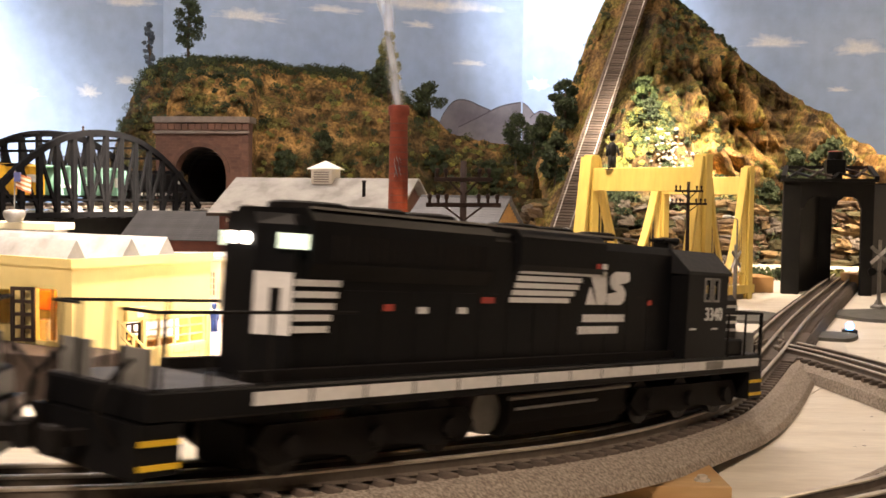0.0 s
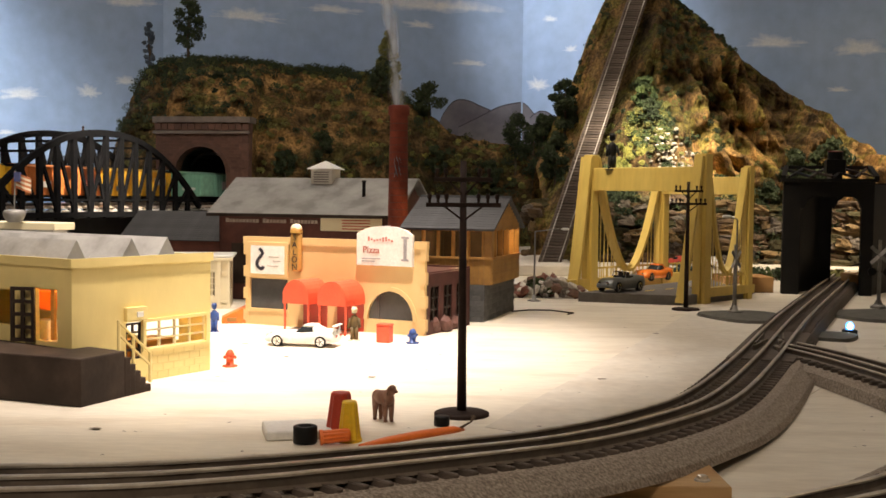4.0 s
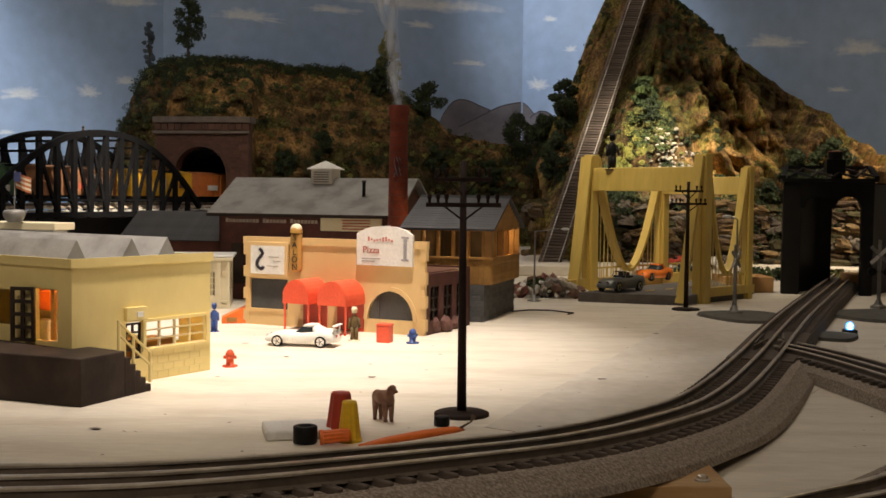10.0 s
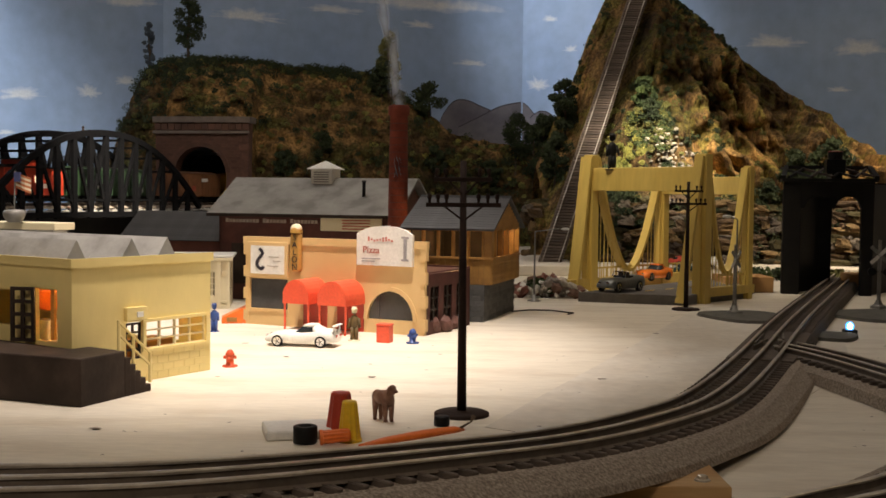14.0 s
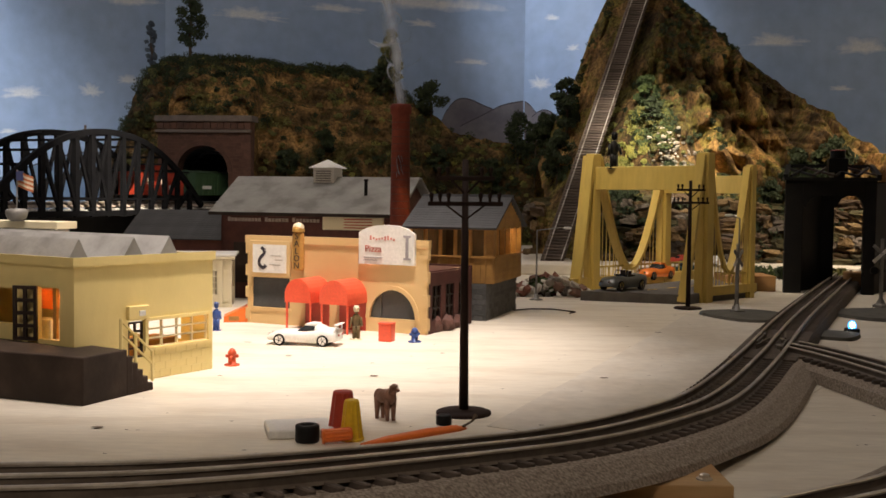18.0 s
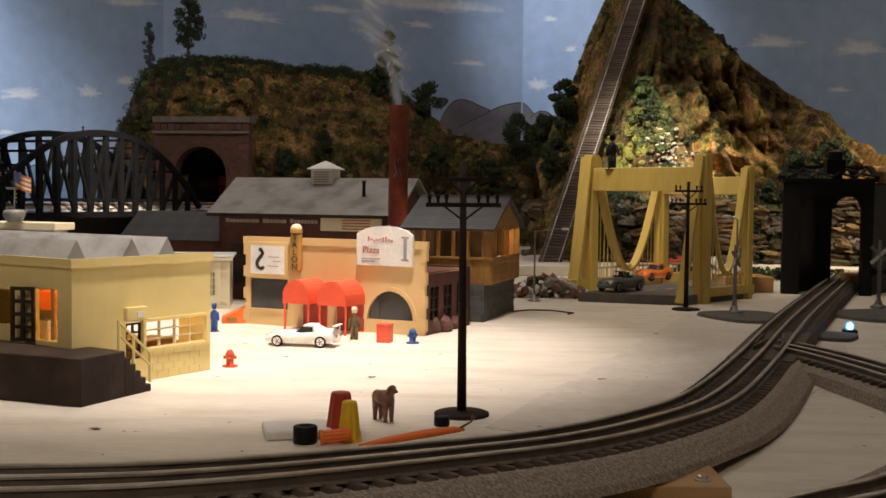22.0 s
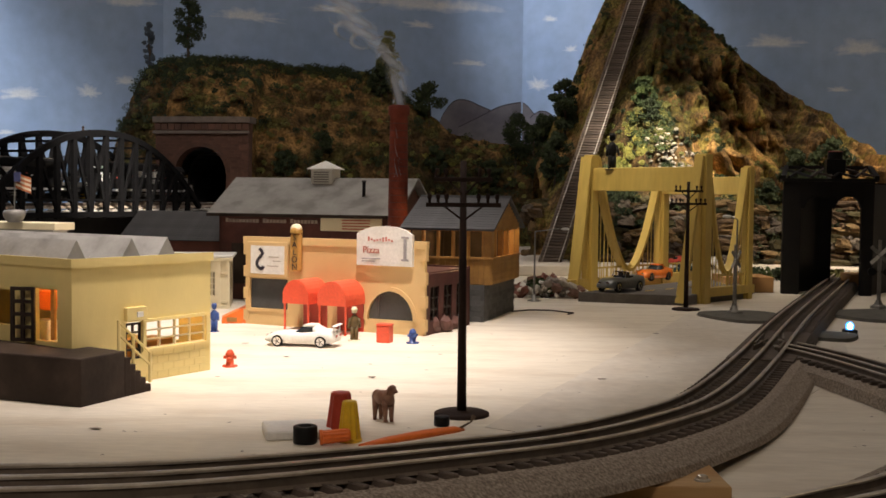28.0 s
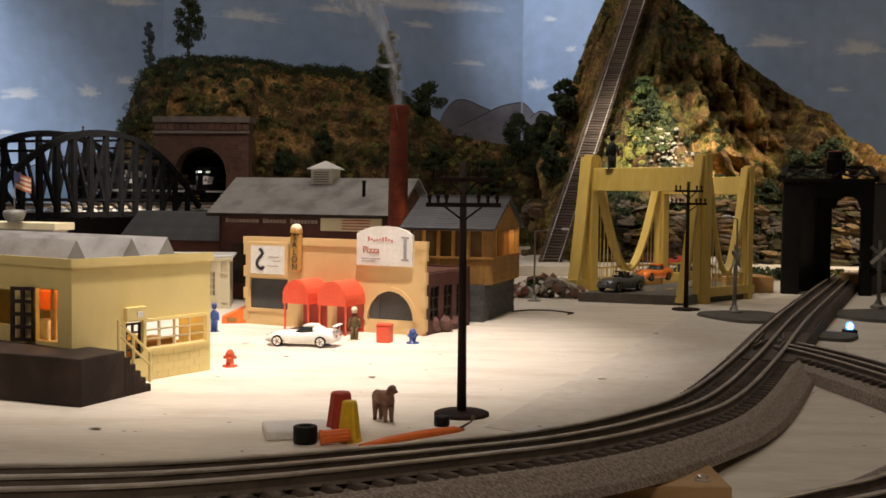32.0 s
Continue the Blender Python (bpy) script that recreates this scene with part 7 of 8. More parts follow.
for k in range(10):
    bm = bmesh.new()
    bmesh.ops.create_icosphere(bm, subdivisions=1, radius=1)
    for v in bm.verts:
        v.co *= 1 + 0.55 * noise.noise(v.co * 1.5 + Vector((k * 3, 5, 0)))
    rub_me.append(mesh_of("stone", bm, RUBM[k % 5]))
for k in range(130):
    s = rr.uniform(0.0025, 0.0085)
    f = rr.random()
    heap = 0.020 * math.sin(math.pi * f) * rr.random()
    piece("stone", rub_me[k % 10], rub, Matrix.Translation((0.092 + 0.098 * f, 1.455 + rr.uniform(-0.03, 0.06), s * 0.55 + heap)) @ Euler((rr.random(), rr.random(), rr.random() * 6)).to_matrix().to_4x4() @ Matrix.Diagonal((s * 1.3, s, s * 0.8, 1)))


# ---- telegraph poles ----
def telegraph_pole(m, label):
    t = base("telegraph_pole", m, label, "telegraph pole", "telegraph poles")
    bm = bmesh.new()
    rod(bm, (0, 0, 0.002), (0, 0, 0.1515), 0.0029, 0.0018, n=12)
    part("pole", bm, POLEBROWN, t, smooth=True)
    bm = bmesh.new()
    lathe(bm, [(0.0165, 0.0), (0.0165, 0.0016), (0.0145, 0.0024), (0.0035, 0.0032)], 24)
    part("base_disc", bm, POLEBROWN, t, "round plastic foot", True)
    for z, half, xs in ((0.1405, 0.0172, (-0.0155, -0.0105, 0.0095, 0.0150)), (0.1255, 0.0222, (-0.0200, -0.0150, -0.0100, 0.0090, 0.0145, 0.0200))):
        arm = one("crossarm", POLEBROWN, t, (-half, -0.0030, z - 0.0013, half, -0.0008, z + 0.0013), bevel=0.0003)
        for x in xs:
            bm = bmesh.new()
            lathe(bm, [(0.0009, 0), (0.0009, 0.0022), (0.0013, 0.0026), (0.0013, 0.0048), (0.0006, 0.0054)], 8, pose(x, -0.0019, z + 0.0012))
            part("insulator", bm, POLEBROWN, arm)
        for sx in (-1, 1):
            bm = bmesh.new()
            bar(bm, (sx * half * 0.5, -0.0019, z - 0.001), (sx * 0.0008, -0.0019, z - 0.0088), 0.0009, 0.0011)
            part("brace", bm, POLEBROWN, t)
    return t


pole_a = telegraph_pole(pose(0.0123, 0.653, 0, 0, -0.3, 3), "dark brown plastic telegraph pole with two crossarms")
copy_thing(pole_a, pose(0.288, 1.299, 0, 0, 0, 6))

# ---- things on the board ----
def hydrant(m, mat, label):
    bm = bmesh.new()
    lathe(bm, [(0.0058, 0), (0.0058, 0.0011), (0.0030, 0.0014), (0.0028, 0.0085), (0.0035, 0.0090), (0.0033, 0.0100), (0.0022, 0.0122), (0.0006, 0.0132)], 14)
    rod(bm, (-0.0048, 0, 0.0072), (0.0048, 0, 0.0072), 0.0013, n=8)
    rod(bm, (0, -0.0044, 0.0062), (0, 0, 0.0062), 0.0016, n=8)
    ob = part("fire_hydrant", bm, mat, smooth=True, m=m)
    return tagged(ob, label, "hydrant", "fire hydrants")


hydrant(pose(-0.160, 0.828, 0), material("hydrant_red", (0.75, 0.10, 0.03), 0.4, scale=60), "small bright red plastic fire hydrant")
hydrant(pose(-0.026, 0.973, 0, 0, 0, 30), BLUEP, "small blue plastic fire hydrant")
bin_ = base("red_bin", pose(-0.051, 0.978, 0, 0, 0, -20), "small square orange-red plastic bin", "bin")
one("body", AWNING, bin_, (-0.0062, -0.005, 0, 0.0062, 0.005, 0.0150), bevel=0.0006)
one("lid", AWNING, bin_, (-0.0066, -0.0054, 0.0150, 0.0066, 0.0054, 0.0168), bevel=0.0005)


def figure(m, mat, h, label, lean=0.0):
    """A toy figurine, one plain shape on a small foot."""
    bm = bmesh.new()
    k = h / 0.030
    lathe(bm, [(0.0055 * k, 0), (0.0055 * k, 0.0008 * k)], 14)
    rod(bm, (-0.0018 * k, 0, 0.0008), (-0.0016 * k, 0, 0.012 * k), 0.0017 * k, 0.0021 * k, n=8)
    rod(bm, (0.0018 * k, 0, 0.0008), (0.0016 * k, 0, 0.012 * k), 0.0017 * k, 0.0021 * k, n=8)
    ball(bm, 0, 0, 0.0165 * k, 0.0042 * k, 0.0030 * k, 0.0068 * k, 10)
    rod(bm, (-0.0040 * k, 0, 0.020 * k), (-0.0052 * k, -0.001 * k, 0.011 * k), 0.0012 * k, n=6)
    rod(bm, (0.0040 * k, 0, 0.020 * k), (0.0050 * k, -0.0025 * k, 0.012 * k), 0.0012 * k, n=6)
    ball(bm, 0, 0, 0.0262 * k, 0.0026 * k, 0.0026 * k, 0.0031 * k, 10)
    lathe(bm, [(0.0036 * k, 0.0278 * k), (0.0024 * k, 0.0284 * k), (0.0021 * k, 0.030 * k)], 10)
    return tagged(part("figurine", bm, mat, smooth=True, m=m), label, "figurine", "toy figurines")


man = figure(pose(-0.079, 0.987, 0), OLIVEFIG, 0.0305, "dark brown plastic toy figurine with pale head beside the red bin")
man.data.materials.append(IVORY)
for poly in man.data.polygons:
    if poly.center.z > 0.0245 or poly.center.z < 0.0012:
        poly.material_index = 1
figure(pose(-0.216, 1.040, 0), BLUEP, 0.0270, "blue plastic toy figurine beside the ivory building")
figure(pose(0.227, 1.494, 0.169, 0, 0, 20), BLACK, 0.050, "dark toy figurine standing on the bridge beam")

# toy dog
bm = bmesh.new()
rod(bm, (-0.0052, 0, 0.0135), (0.0046, 0, 0.0142), 0.0042, 0.0046, n=12)
ball(bm, -0.0056, 0, 0.0136, 0.0036, 0.0040, 0.0044, 12)
ball(bm, 0.0044, 0, 0.0142, 0.0042, 0.0042, 0.0052, 12)
rod(bm, (0.0046, 0, 0.0155), (0.0086, -0.0004, 0.0196), 0.0028, 0.0020, n=10)
ball(bm, 0.0092, -0.0005, 0.0202, 0.0027, 0.0023, 0.0024, 12)
rod(bm, (0.0104, -0.0006, 0.0199), (0.0136, -0.0009, 0.0190), 0.0014, 0.0010, n=8)
for x, y in ((-0.0058, -0.0020), (-0.0048, 0.0020), (0.0044, -0.0020), (0.0056, 0.0020)):
    rod(bm, (x, y, 0.0), (x * 0.9, y, 0.0130), 0.0011, 0.0024, n=8)
    ball(bm, x + 0.0005, y, 0.0007, 0.0013, 0.0010, 0.0007, 8)
for y in (-0.0026, 0.0018):
    rod(bm, (0.0086, y, 0.0212), (0.0074, y * 1.25, 0.0168), 0.0011, 0.0008, n=6)
rod(bm, (-0.0076, 0, 0.0148), (-0.0096, 0.0005, 0.0118), 0.0008, 0.0005, n=6)
tagged(part("toy_dog", bm, DOG, smooth=True, m=pose(-0.0335, 0.634, 0, 0, 0, -48) @ Matrix.Diagonal((0.95, 0.9, 0.98, 1))), "brown plastic toy dog standing on the board", "toy animal")

# cups, can and slab
def cup(m, r0, r1, h, mat, label, cat="cone"):
    """A ribbed, slightly tapered plastic cone, hollow at the top."""
    bm = bmesh.new()
    n = 40
    prof = [(r0, 0.0, 0), (r0, 0.0012, 0), (r0 - 0.0004, 0.0018, 1), (r1 + 0.0003, h - 0.0020, 1), (r1, h - 0.0008, 0), (r1 - 0.0006, h, 0), (r1 - 0.0016, h - 0.0004, 0)]
    rings = []
    for r, z, rib in prof:
        ring = []
        for i in range(n):
            q = r - (0.0005 if rib and i % 4 in (0, 1) else 0.0)
            ring.append(bm.verts.new((q * math.cos(2 * math.pi * i / n), q * math.sin(2 * math.pi * i / n), z)))
        rings.append(ring)
    for a, b in zip(rings[:-1], rings[1:]):
        for i in range(n):
            bm.faces.new((a[i], a[(i + 1) % n], b[(i + 1) % n], b[i]))
    bm.faces.new(rings[0][::-1])
    bm.faces.new(rings[-1])
    return tagged(part("plastic_cone", bm, mat, m=m), label, cat, "plastic cones")


cup(pose(-0.0545, 0.594, 0), 0.0088, 0.0054, 0.0236, REDBROWN, "dark red ribbed plastic cone standing on the board")
cup(pose(-0.0485, 0.580, 0), 0.0068, 0.0040, 0.0215, YELLOW, "yellow ribbed plastic cone standing on the board")
cup(pose(-0.0630, 0.5690, 0.0040, 0, 86, 12), 0.0040, 0.0032, 0.0160, ORANGE, "orange plastic cone lying on its side")
bm = bmesh.new()
lathe(bm, [(0.0058, 0), (0.0064, 0.0006), (0.0064, 0.0085), (0.0058, 0.0092), (0.0038, 0.0092), (0.0036, 0.0080)], 20)
tagged(part("black_canister", bm, BLACK, smooth=True, m=pose(-0.0712, 0.574, 0)), "short black plastic canister on the board", "canister")
bm = bmesh.new()
lathe(bm, [(0.0042, 0), (0.0045, 0.0005), (0.0045, 0.0050), (0.004, 0.0056)], 14)
tagged(part("black_canister", bm, BLACK, smooth=True, m=pose(0.0005, 0.622, 0)), "small black plastic canister by the pole", "canister")
bm = bmesh.new()
box(bm, -0.0165, 0.0, 0.0, 0.019, 0.030, 0.0050, bevel=0.0008)
tagged(part("foam_block", bm, WHITE, m=pose(-0.076, 0.580, 0, 0, 0, 14)), "worn white foam block on the board", "block")
strip = bmesh.new()
rows_ = ((0.0, 0.0012, 0.0014), (0.25, 0.0034, 0.0030), (0.6, 0.0036, 0.0036), (0.9, 0.0030, 0.0030), (1.0, 0.0010, 0.0010))
rings_ = []
for t, hw, hh in rows_:
    p = Vector((-0.042, 0.566, 0)).lerp(Vector((0.013, 0.611, 0)), t)
    n_ = Vector((-0.63, 0.77, 0))
    rings_.append([strip.verts.new(p + n_ * u * hw + Vector((0, 0, v * hh))) for u, v in ((-1, 0), (1, 0), (0.8, 0.8), (0.2, 1), (-0.6, 0.75))])
for r0, r1 in zip(rings_[:-1], rings_[1:]):
    for i in range(5):
        strip.faces.new((r0[i], r0[(i + 1) % 5], r1[(i + 1) % 5], r1[i]))
strip.faces.new(rings_[0][::-1])
strip.faces.new(rings_[-1])
bmesh.ops.recalc_face_normals(strip, faces=strip.faces)
tagged(part("orange_strip", strip, ORANGE, smooth=True), "tapered orange plastic strip lying beside the track", "toy part")
bm = bmesh.new()
rod(bm, (0.011, 0.609, 0.0015), (0.017, 0.615, 0.004), 0.0009, 0.0006, n=6)
rod(bm, (0.017, 0.615, 0.004), (0.0185, 0.618, 0.0062), 0.0006, 0.0014, n=6)
tagged(part("twig", bm, BARK), "small dark twig at the end of the strip", "twig")
ramp = base("orange_ramp", frame_of(-0.222, 1.105, 0, 10) @ Matrix.Diagonal((1.25, 1.25, 1.35, 1)), "orange plastic ramp between the buildings", "toy part")
bm = bmesh.new()
prism(bm, [(0, 0), (0.032, 0), (0.032, 0.012), (0.022, 0.0135), (0.0, 0.004)], 0.02)
part("body", bm, ORANGE, ramp)
one("panel", AMBERWOOD, ramp, (0.004, -0.0008, 0.0015, 0.012, 0.0, 0.0045))
bush_rock = base("brown_rocks", pose(0, 0, 0), "dark brown lumpy rocks at the shop corner", "rocks")
BRN = material("brown_lump", (0.14, 0.06, 0.045), 0.7, second=(0.09, 0.04, 0.03), scale=120, bump=0.4)
for k, (x, y, s) in enumerate(((-0.010, 1.050, 0.009), (0.002, 1.062, 0.0085), (-0.003, 1.075, 0.0105), (0.011, 1.085, 0.008), (-0.016, 1.062, 0.008))):
    bm = bmesh.new()
    bmesh.ops.create_icosphere(bm, subdivisions=2, radius=s)
    for v in bm.verts:
        v.co *= 1 + 0.3 * noise.noise(v.co * 160 + Vector((k, 2, 3)))
    part("rock", bm, BRN, bush_rock, m=pose(x, y, s * 0.75))


def toy_car(m, paint, label, length=0.064, open_top=False, spoiler=True):
    t = base("toy_car", m, label, "toy car", "toy cars")
    h = length / 2
    k = length / 0.064
    glass = material("car_glass", (0.03, 0.035, 0.04), 0.1, scale=60, bump=0)
    rows = [(-1.0, 0.0060, 0.0118, 0.72), (-0.95, 0.0044, 0.0136, 0.90), (-0.80, 0.0038, 0.0144, 0.97), (-0.62, 0.0034, 0.0146, 1.0), (-0.40, 0.0030, 0.0134, 0.96), (-0.1, 0.0030, 0.0124, 0.92), (0.18, 0.0030, 0.0124, 0.94), (0.45, 0.0032, 0.0126, 1.0), (0.62, 0.0034, 0.0122, 1.0), (0.80, 0.0036, 0.0104, 0.96), (0.93, 0.0040, 0.0082, 0.84), (1.0, 0.0048, 0.0066, 0.60)]
    vs, fs = [], []
    for u, z0, z1, w in rows:
        b = w * 0.0125 * k
        x = u * h
        vs += [(x, -b * 0.94, z0 * k), (x, -b, (z0 + z1) / 2 * k), (x, -b * 0.86, z1 * k), (x, 0, (z1 + 0.0008) * k), (x, b * 0.86, z1 * k), (x, b, (z0 + z1) / 2 * k), (x, b * 0.94, z0 * k)]
    for i in range(len(rows) - 1):
        for j in range(7):
            fs.append((i * 7 + j, i * 7 + (j + 1) % 7, (i + 1) * 7 + (j + 1) % 7, (i + 1) * 7 + j))
    fs += [tuple(range(6, -1, -1)), tuple(range((len(rows) - 1) * 7, len(rows) * 7))]
    body = new("body", from_arrays("body", vs, fs, paint, True))
    body.parent = t
    if not open_top:
        def shell(rows_):
            """A smooth closed body along the car: place, half width below, half width above, top height."""
            v_, f_ = [], []
            for u, wb, wt, zt in rows_:
                zb = 0.0120
                for y, z in ((-wb, zb), (-(wb + wt) / 2 * 1.04, (zb + zt) / 2), (-wt, zt - 0.0004), (-wt * 0.5, zt), (wt * 0.5, zt), (wt, zt - 0.0004), ((wb + wt) / 2 * 1.04, (zb + zt) / 2), (wb, zb)):
                    v_.append((u * h, y * k, z * k))
            for a in range(len(rows_) - 1):
                for b in range(8):
                    f_.append((a * 8 + b, a * 8 + (b + 1) % 8, (a + 1) * 8 + (b + 1) % 8, (a + 1) * 8 + b))
            f_ += [tuple(range(7, -1, -1)), tuple(range((len(rows_) - 1) * 8, len(rows_) * 8))]
            return v_, f_

        cab_ = new("cabin", from_arrays("cabin", *shell([(-0.74, 0.0100, 0.0060, 0.0128), (-0.60, 0.0102, 0.0070, 0.0158), (-0.42, 0.0102, 0.0074, 0.0182), (-0.36, 0.0102, 0.0074, 0.0188)]), paint, True))
        cab_.parent = t
        win_ = new("window", from_arrays("window", *shell([(-0.36, 0.0100, 0.0072, 0.0187), (-0.18, 0.0100, 0.0072, 0.0190), (-0.04, 0.0098, 0.0068, 0.0176), (0.10, 0.0094, 0.0064, 0.0140), (0.15, 0.0092, 0.0062, 0.0126)]), glass, True))
        win_.parent = cab_
        win_["label"] = "dark car windows"
        roof_ = new("roof", from_arrays("roof", *[[(x_, y_ * 1.03, z_ if z_ < 0.0150 * k else z_ + 0.0006 * k) for x_, y_, z_ in q_] if n_ == 0 else q_ for n_, q_ in enumerate(shell([(-0.40, 0.0072, 0.0076, 0.0188), (-0.20, 0.0072, 0.0076, 0.0191), (-0.07, 0.0068, 0.0072, 0.0181)]))], paint, True))
        for v in roof_.data.vertices:
            v.co.z = max(v.co.z, 0.0174 * k)
        roof_.parent = t
    else:
        one("cockpit", glass, t, (-0.36 * h, -0.0085 * k, 0.0128 * k, 0.06 * h, 0.0085 * k, 0.0146 * k))
        bm = bmesh.new()
        bar(bm, (0.12 * h, -0.009 * k, 0.0130 * k), (0.02 * h, -0.008 * k, 0.0185 * k), 0.0008, 0.0008)
        bar(bm, (0.12 * h, 0.009 * k, 0.0130 * k), (0.02 * h, 0.008 * k, 0.0185 * k), 0.0008, 0.0008)
        bar(bm, (0.02 * h, -0.008 * k, 0.0185 * k), (0.02 * h, 0.008 * k, 0.0185 * k), 0.0008, 0.0008)
        part("windscreen", bm, CHROME, t)
        for y in (-0.004, 0.004):
            one("seat", BROWN, t, (-0.22 * h, (y - 0.003) * k, 0.0140 * k, -0.14 * h, (y + 0.003) * k, 0.0180 * k), bevel=0.0005)
    if spoiler:
        sp = one("spoiler", paint, t, (-1.02 * h, -0.0115 * k, 0.0182 * k, -0.90 * h, 0.0115 * k, 0.0190 * k), bevel=0.0002)
        for y in (-0.009, 0.009):
            one("strut", paint, sp, (-0.97 * h, (y - 0.0005) * k, 0.0128 * k, -0.93 * h, (y + 0.0005) * k, 0.0182 * k))
    for u in (-0.60, 0.60):
        for side in (-1, 1):
            bm = bmesh.new()
            rod(bm, (u * h, side * 0.0092 * k, 0.0050 * k), (u * h, side * 0.0128 * k, 0.0050 * k), 0.0050 * k, n=20)
            wh = part("wheel", bm, BLACK, t)
            bm = bmesh.new()
            rod(bm, (u * h, side * 0.0128 * k, 0.0050 * k), (u * h, side * 0.0130 * k, 0.0050 * k), 0.0036 * k, n=16)
            part("rim", bm, CHROME, wh, "bright rim")
            for sp_ in range(5):
                an = 6.283 * sp_ / 5
                bm = bmesh.new()
                bar(bm, (u * h, side * 0.0131 * k, 0.0050 * k), (u * h + 0.0034 * k * math.cos(an), side * 0.0131 * k, 0.0050 * k + 0.0034 * k * math.sin(an)), 0.0003 * k, 0.0007 * k, (0, 1, 0))
                part("spoke", bm, BLACK, wh)
    for side in (-1, 1):
        one("tail_lamp", REDBROWN, t, (-1.01 * h, side * 0.004 * k, 0.0088 * k, -0.985 * h, side * 0.0085 * k, 0.0108 * k))
        one("head_lamp", CHROME, t, (0.93 * h, side * 0.0035 * k, 0.0080 * k, 0.965 * h, side * 0.0070 * k, 0.0096 * k))
    return t


toy_car(pose(-0.1205, 0.950, 0, 0, 0, 170), WHITE, "white toy sports coupe with a rear spoiler", 0.064)
toy_car(pose(0.2285, 1.412, 0.0121, 0, 0, 222) @ Matrix.Diagonal((1, 1.1, 1.25, 1)), material("car_grey", (0.16, 0.17, 0.17), 0.3, 0.3, scale=60), "grey open-top toy convertible on the bridge road", 0.070, True, False)
toy_car(pose(0.308, 1.612, 0.0121, 0, 0, 222) @ Matrix.Diagonal((1, 1.1, 1.2, 1)), material("car_orange", (0.78, 0.20, 0.03), 0.25, scale=60), "bright orange toy sports car on the bridge road", 0.066, False, False)
toy_car(pose(0.376, 1.745, 0.0121, 0, 0, 214), material("car_green", (0.03, 0.09, 0.09), 0.3, scale=60), "dark green toy car on the bridge road", 0.055, False, False)
toy_car(pose(0.455, 1.86, 0.0182, 0, 0, 100), WHITE, "white toy car on the shelf", 0.055, False, False)
toy_car(pose(0.40, 1.88, 0.0182, 0, 0, 120), REDBROWN, "red toy car on the shelf behind the bridge", 0.055, False, False)


# ---- grey pads, lamps, crossing signs, lantern ----
def pad(m, rx, ry, label):
    bm = bmesh.new()
    n = 20
    pts = [(rx * math.copysign(abs(math.cos(a)) ** 0.6, math.cos(a)), ry * math.copysign(abs(math.sin(a)) ** 0.6, math.sin(a))) for a in [2 * math.pi * k / n for k in range(n)]]
    lo = [bm.verts.new((x, y, 0)) for x, y in pts]
    hi = [bm.verts.new((x * 0.97, y * 0.97, 0.0035)) for x, y in pts]
    bm.faces.new(lo[::-1])
    bm.faces.new(hi)
    for k in range(n):
        bm.faces.new((lo[k], lo[(k + 1) % n], hi[(k + 1) % n], hi[k]))
    return tagged(part("grey_pad", bm, GREYPAD, m=m), label, "pad", "grey pads")


pad(pose(0.340, 1.215, 0, 0, 0, 20), 0.048, 0.055, "grey textured crossing pad beside the track")
pad(pose(0.500, 1.245, 0, 0, 0, 20), 0.060, 0.058, "grey textured crossing pad across the track")
pad(pose(0.372, 1.045, 0.0, 0, 0, 60), 0.030, 0.022, "grey turnout motor cover")


def lamp_post(m, h, reach, label):
    t = base("street_lamp", m, label, "street lamp", "street lamps")
    bm = bmesh.new()
    lathe(bm, [(0.0085, 0), (0.0085, 0.0012), (0.0032, 0.0024), (0.0020, 0.008)], 14)
    part("foot", bm, GREYMETAL, t, smooth=True)
    bm = bmesh.new()
    rod(bm, (0, 0, 0.002), (0, 0, h), 0.0014, 0.0009, n=8)
    part("post", bm, GREYMETAL, t)
    bm = bmesh.new()
    rod(bm, (0, 0, h), (reach * 0.8, 0, h + 0.004), 0.0007, n=6)
    part("arm", bm, GREYMETAL, t)
    bm = bmesh.new()
    ball(bm, reach, 0, h + 0.0035, 0.0055, 0.0028, 0.0018, 10)
    part("lamp_head", bm, WHITE, t, "pale oval lamp head", True)
    return t


lamp_post(pose(0.333, 1.248, 0.0035), 0.105, -0.012, "slim grey street lamp with an arm")
lamp_post(pose(0.116, 1.390, 0), 0.088, 0.038, "slim grey street lamp leaning over the rubble")
lamp_post(pose(0.49, 1.78, 0.0), 0.10, -0.02, "slim grey street lamp beside the shelf")


def crossing_sign(m, label, lamps=True):
    t = base("crossing_sign", m, label, "crossing sign", "crossing signs")
    bm = bmesh.new()
    lathe(bm, [(0.0095, 0), (0.0090, 0.003), (0.0052, 0.005), (0.0030, 0.010)], 4)
    part("foot", bm, GREYMETAL, t)
    bm = bmesh.new()
    rod(bm, (0, 0, 0.004), (0, 0, 0.082), 0.0024, 0.0019, n=10)
    part("post", bm, GREYMETAL, t)
    for s in (-1, 1):
        bm = bmesh.new()
        bar(bm, (-0.010, -0.0030, 0.064 - s * 0.010), (0.010, -0.0030, 0.064 + s * 0.010), 0.001, 0.0040)
        part("crossbuck", bm, WHITE if s > 0 else GREYMETAL, t, "pale crossed board")
        if not lamps:
            continue
        bm = bmesh.new()
        rod(bm, (s * 0.0085, -0.004, 0.044), (s * 0.0085, 0.0, 0.044), 0.0048, n=14)
        rod(bm, (0, -0.001, 0.044), (s * 0.0085, -0.001, 0.044), 0.0009, n=6)
        part("signal_lamp", bm, BLACK, t, "dark unlit signal lamp")
    return t


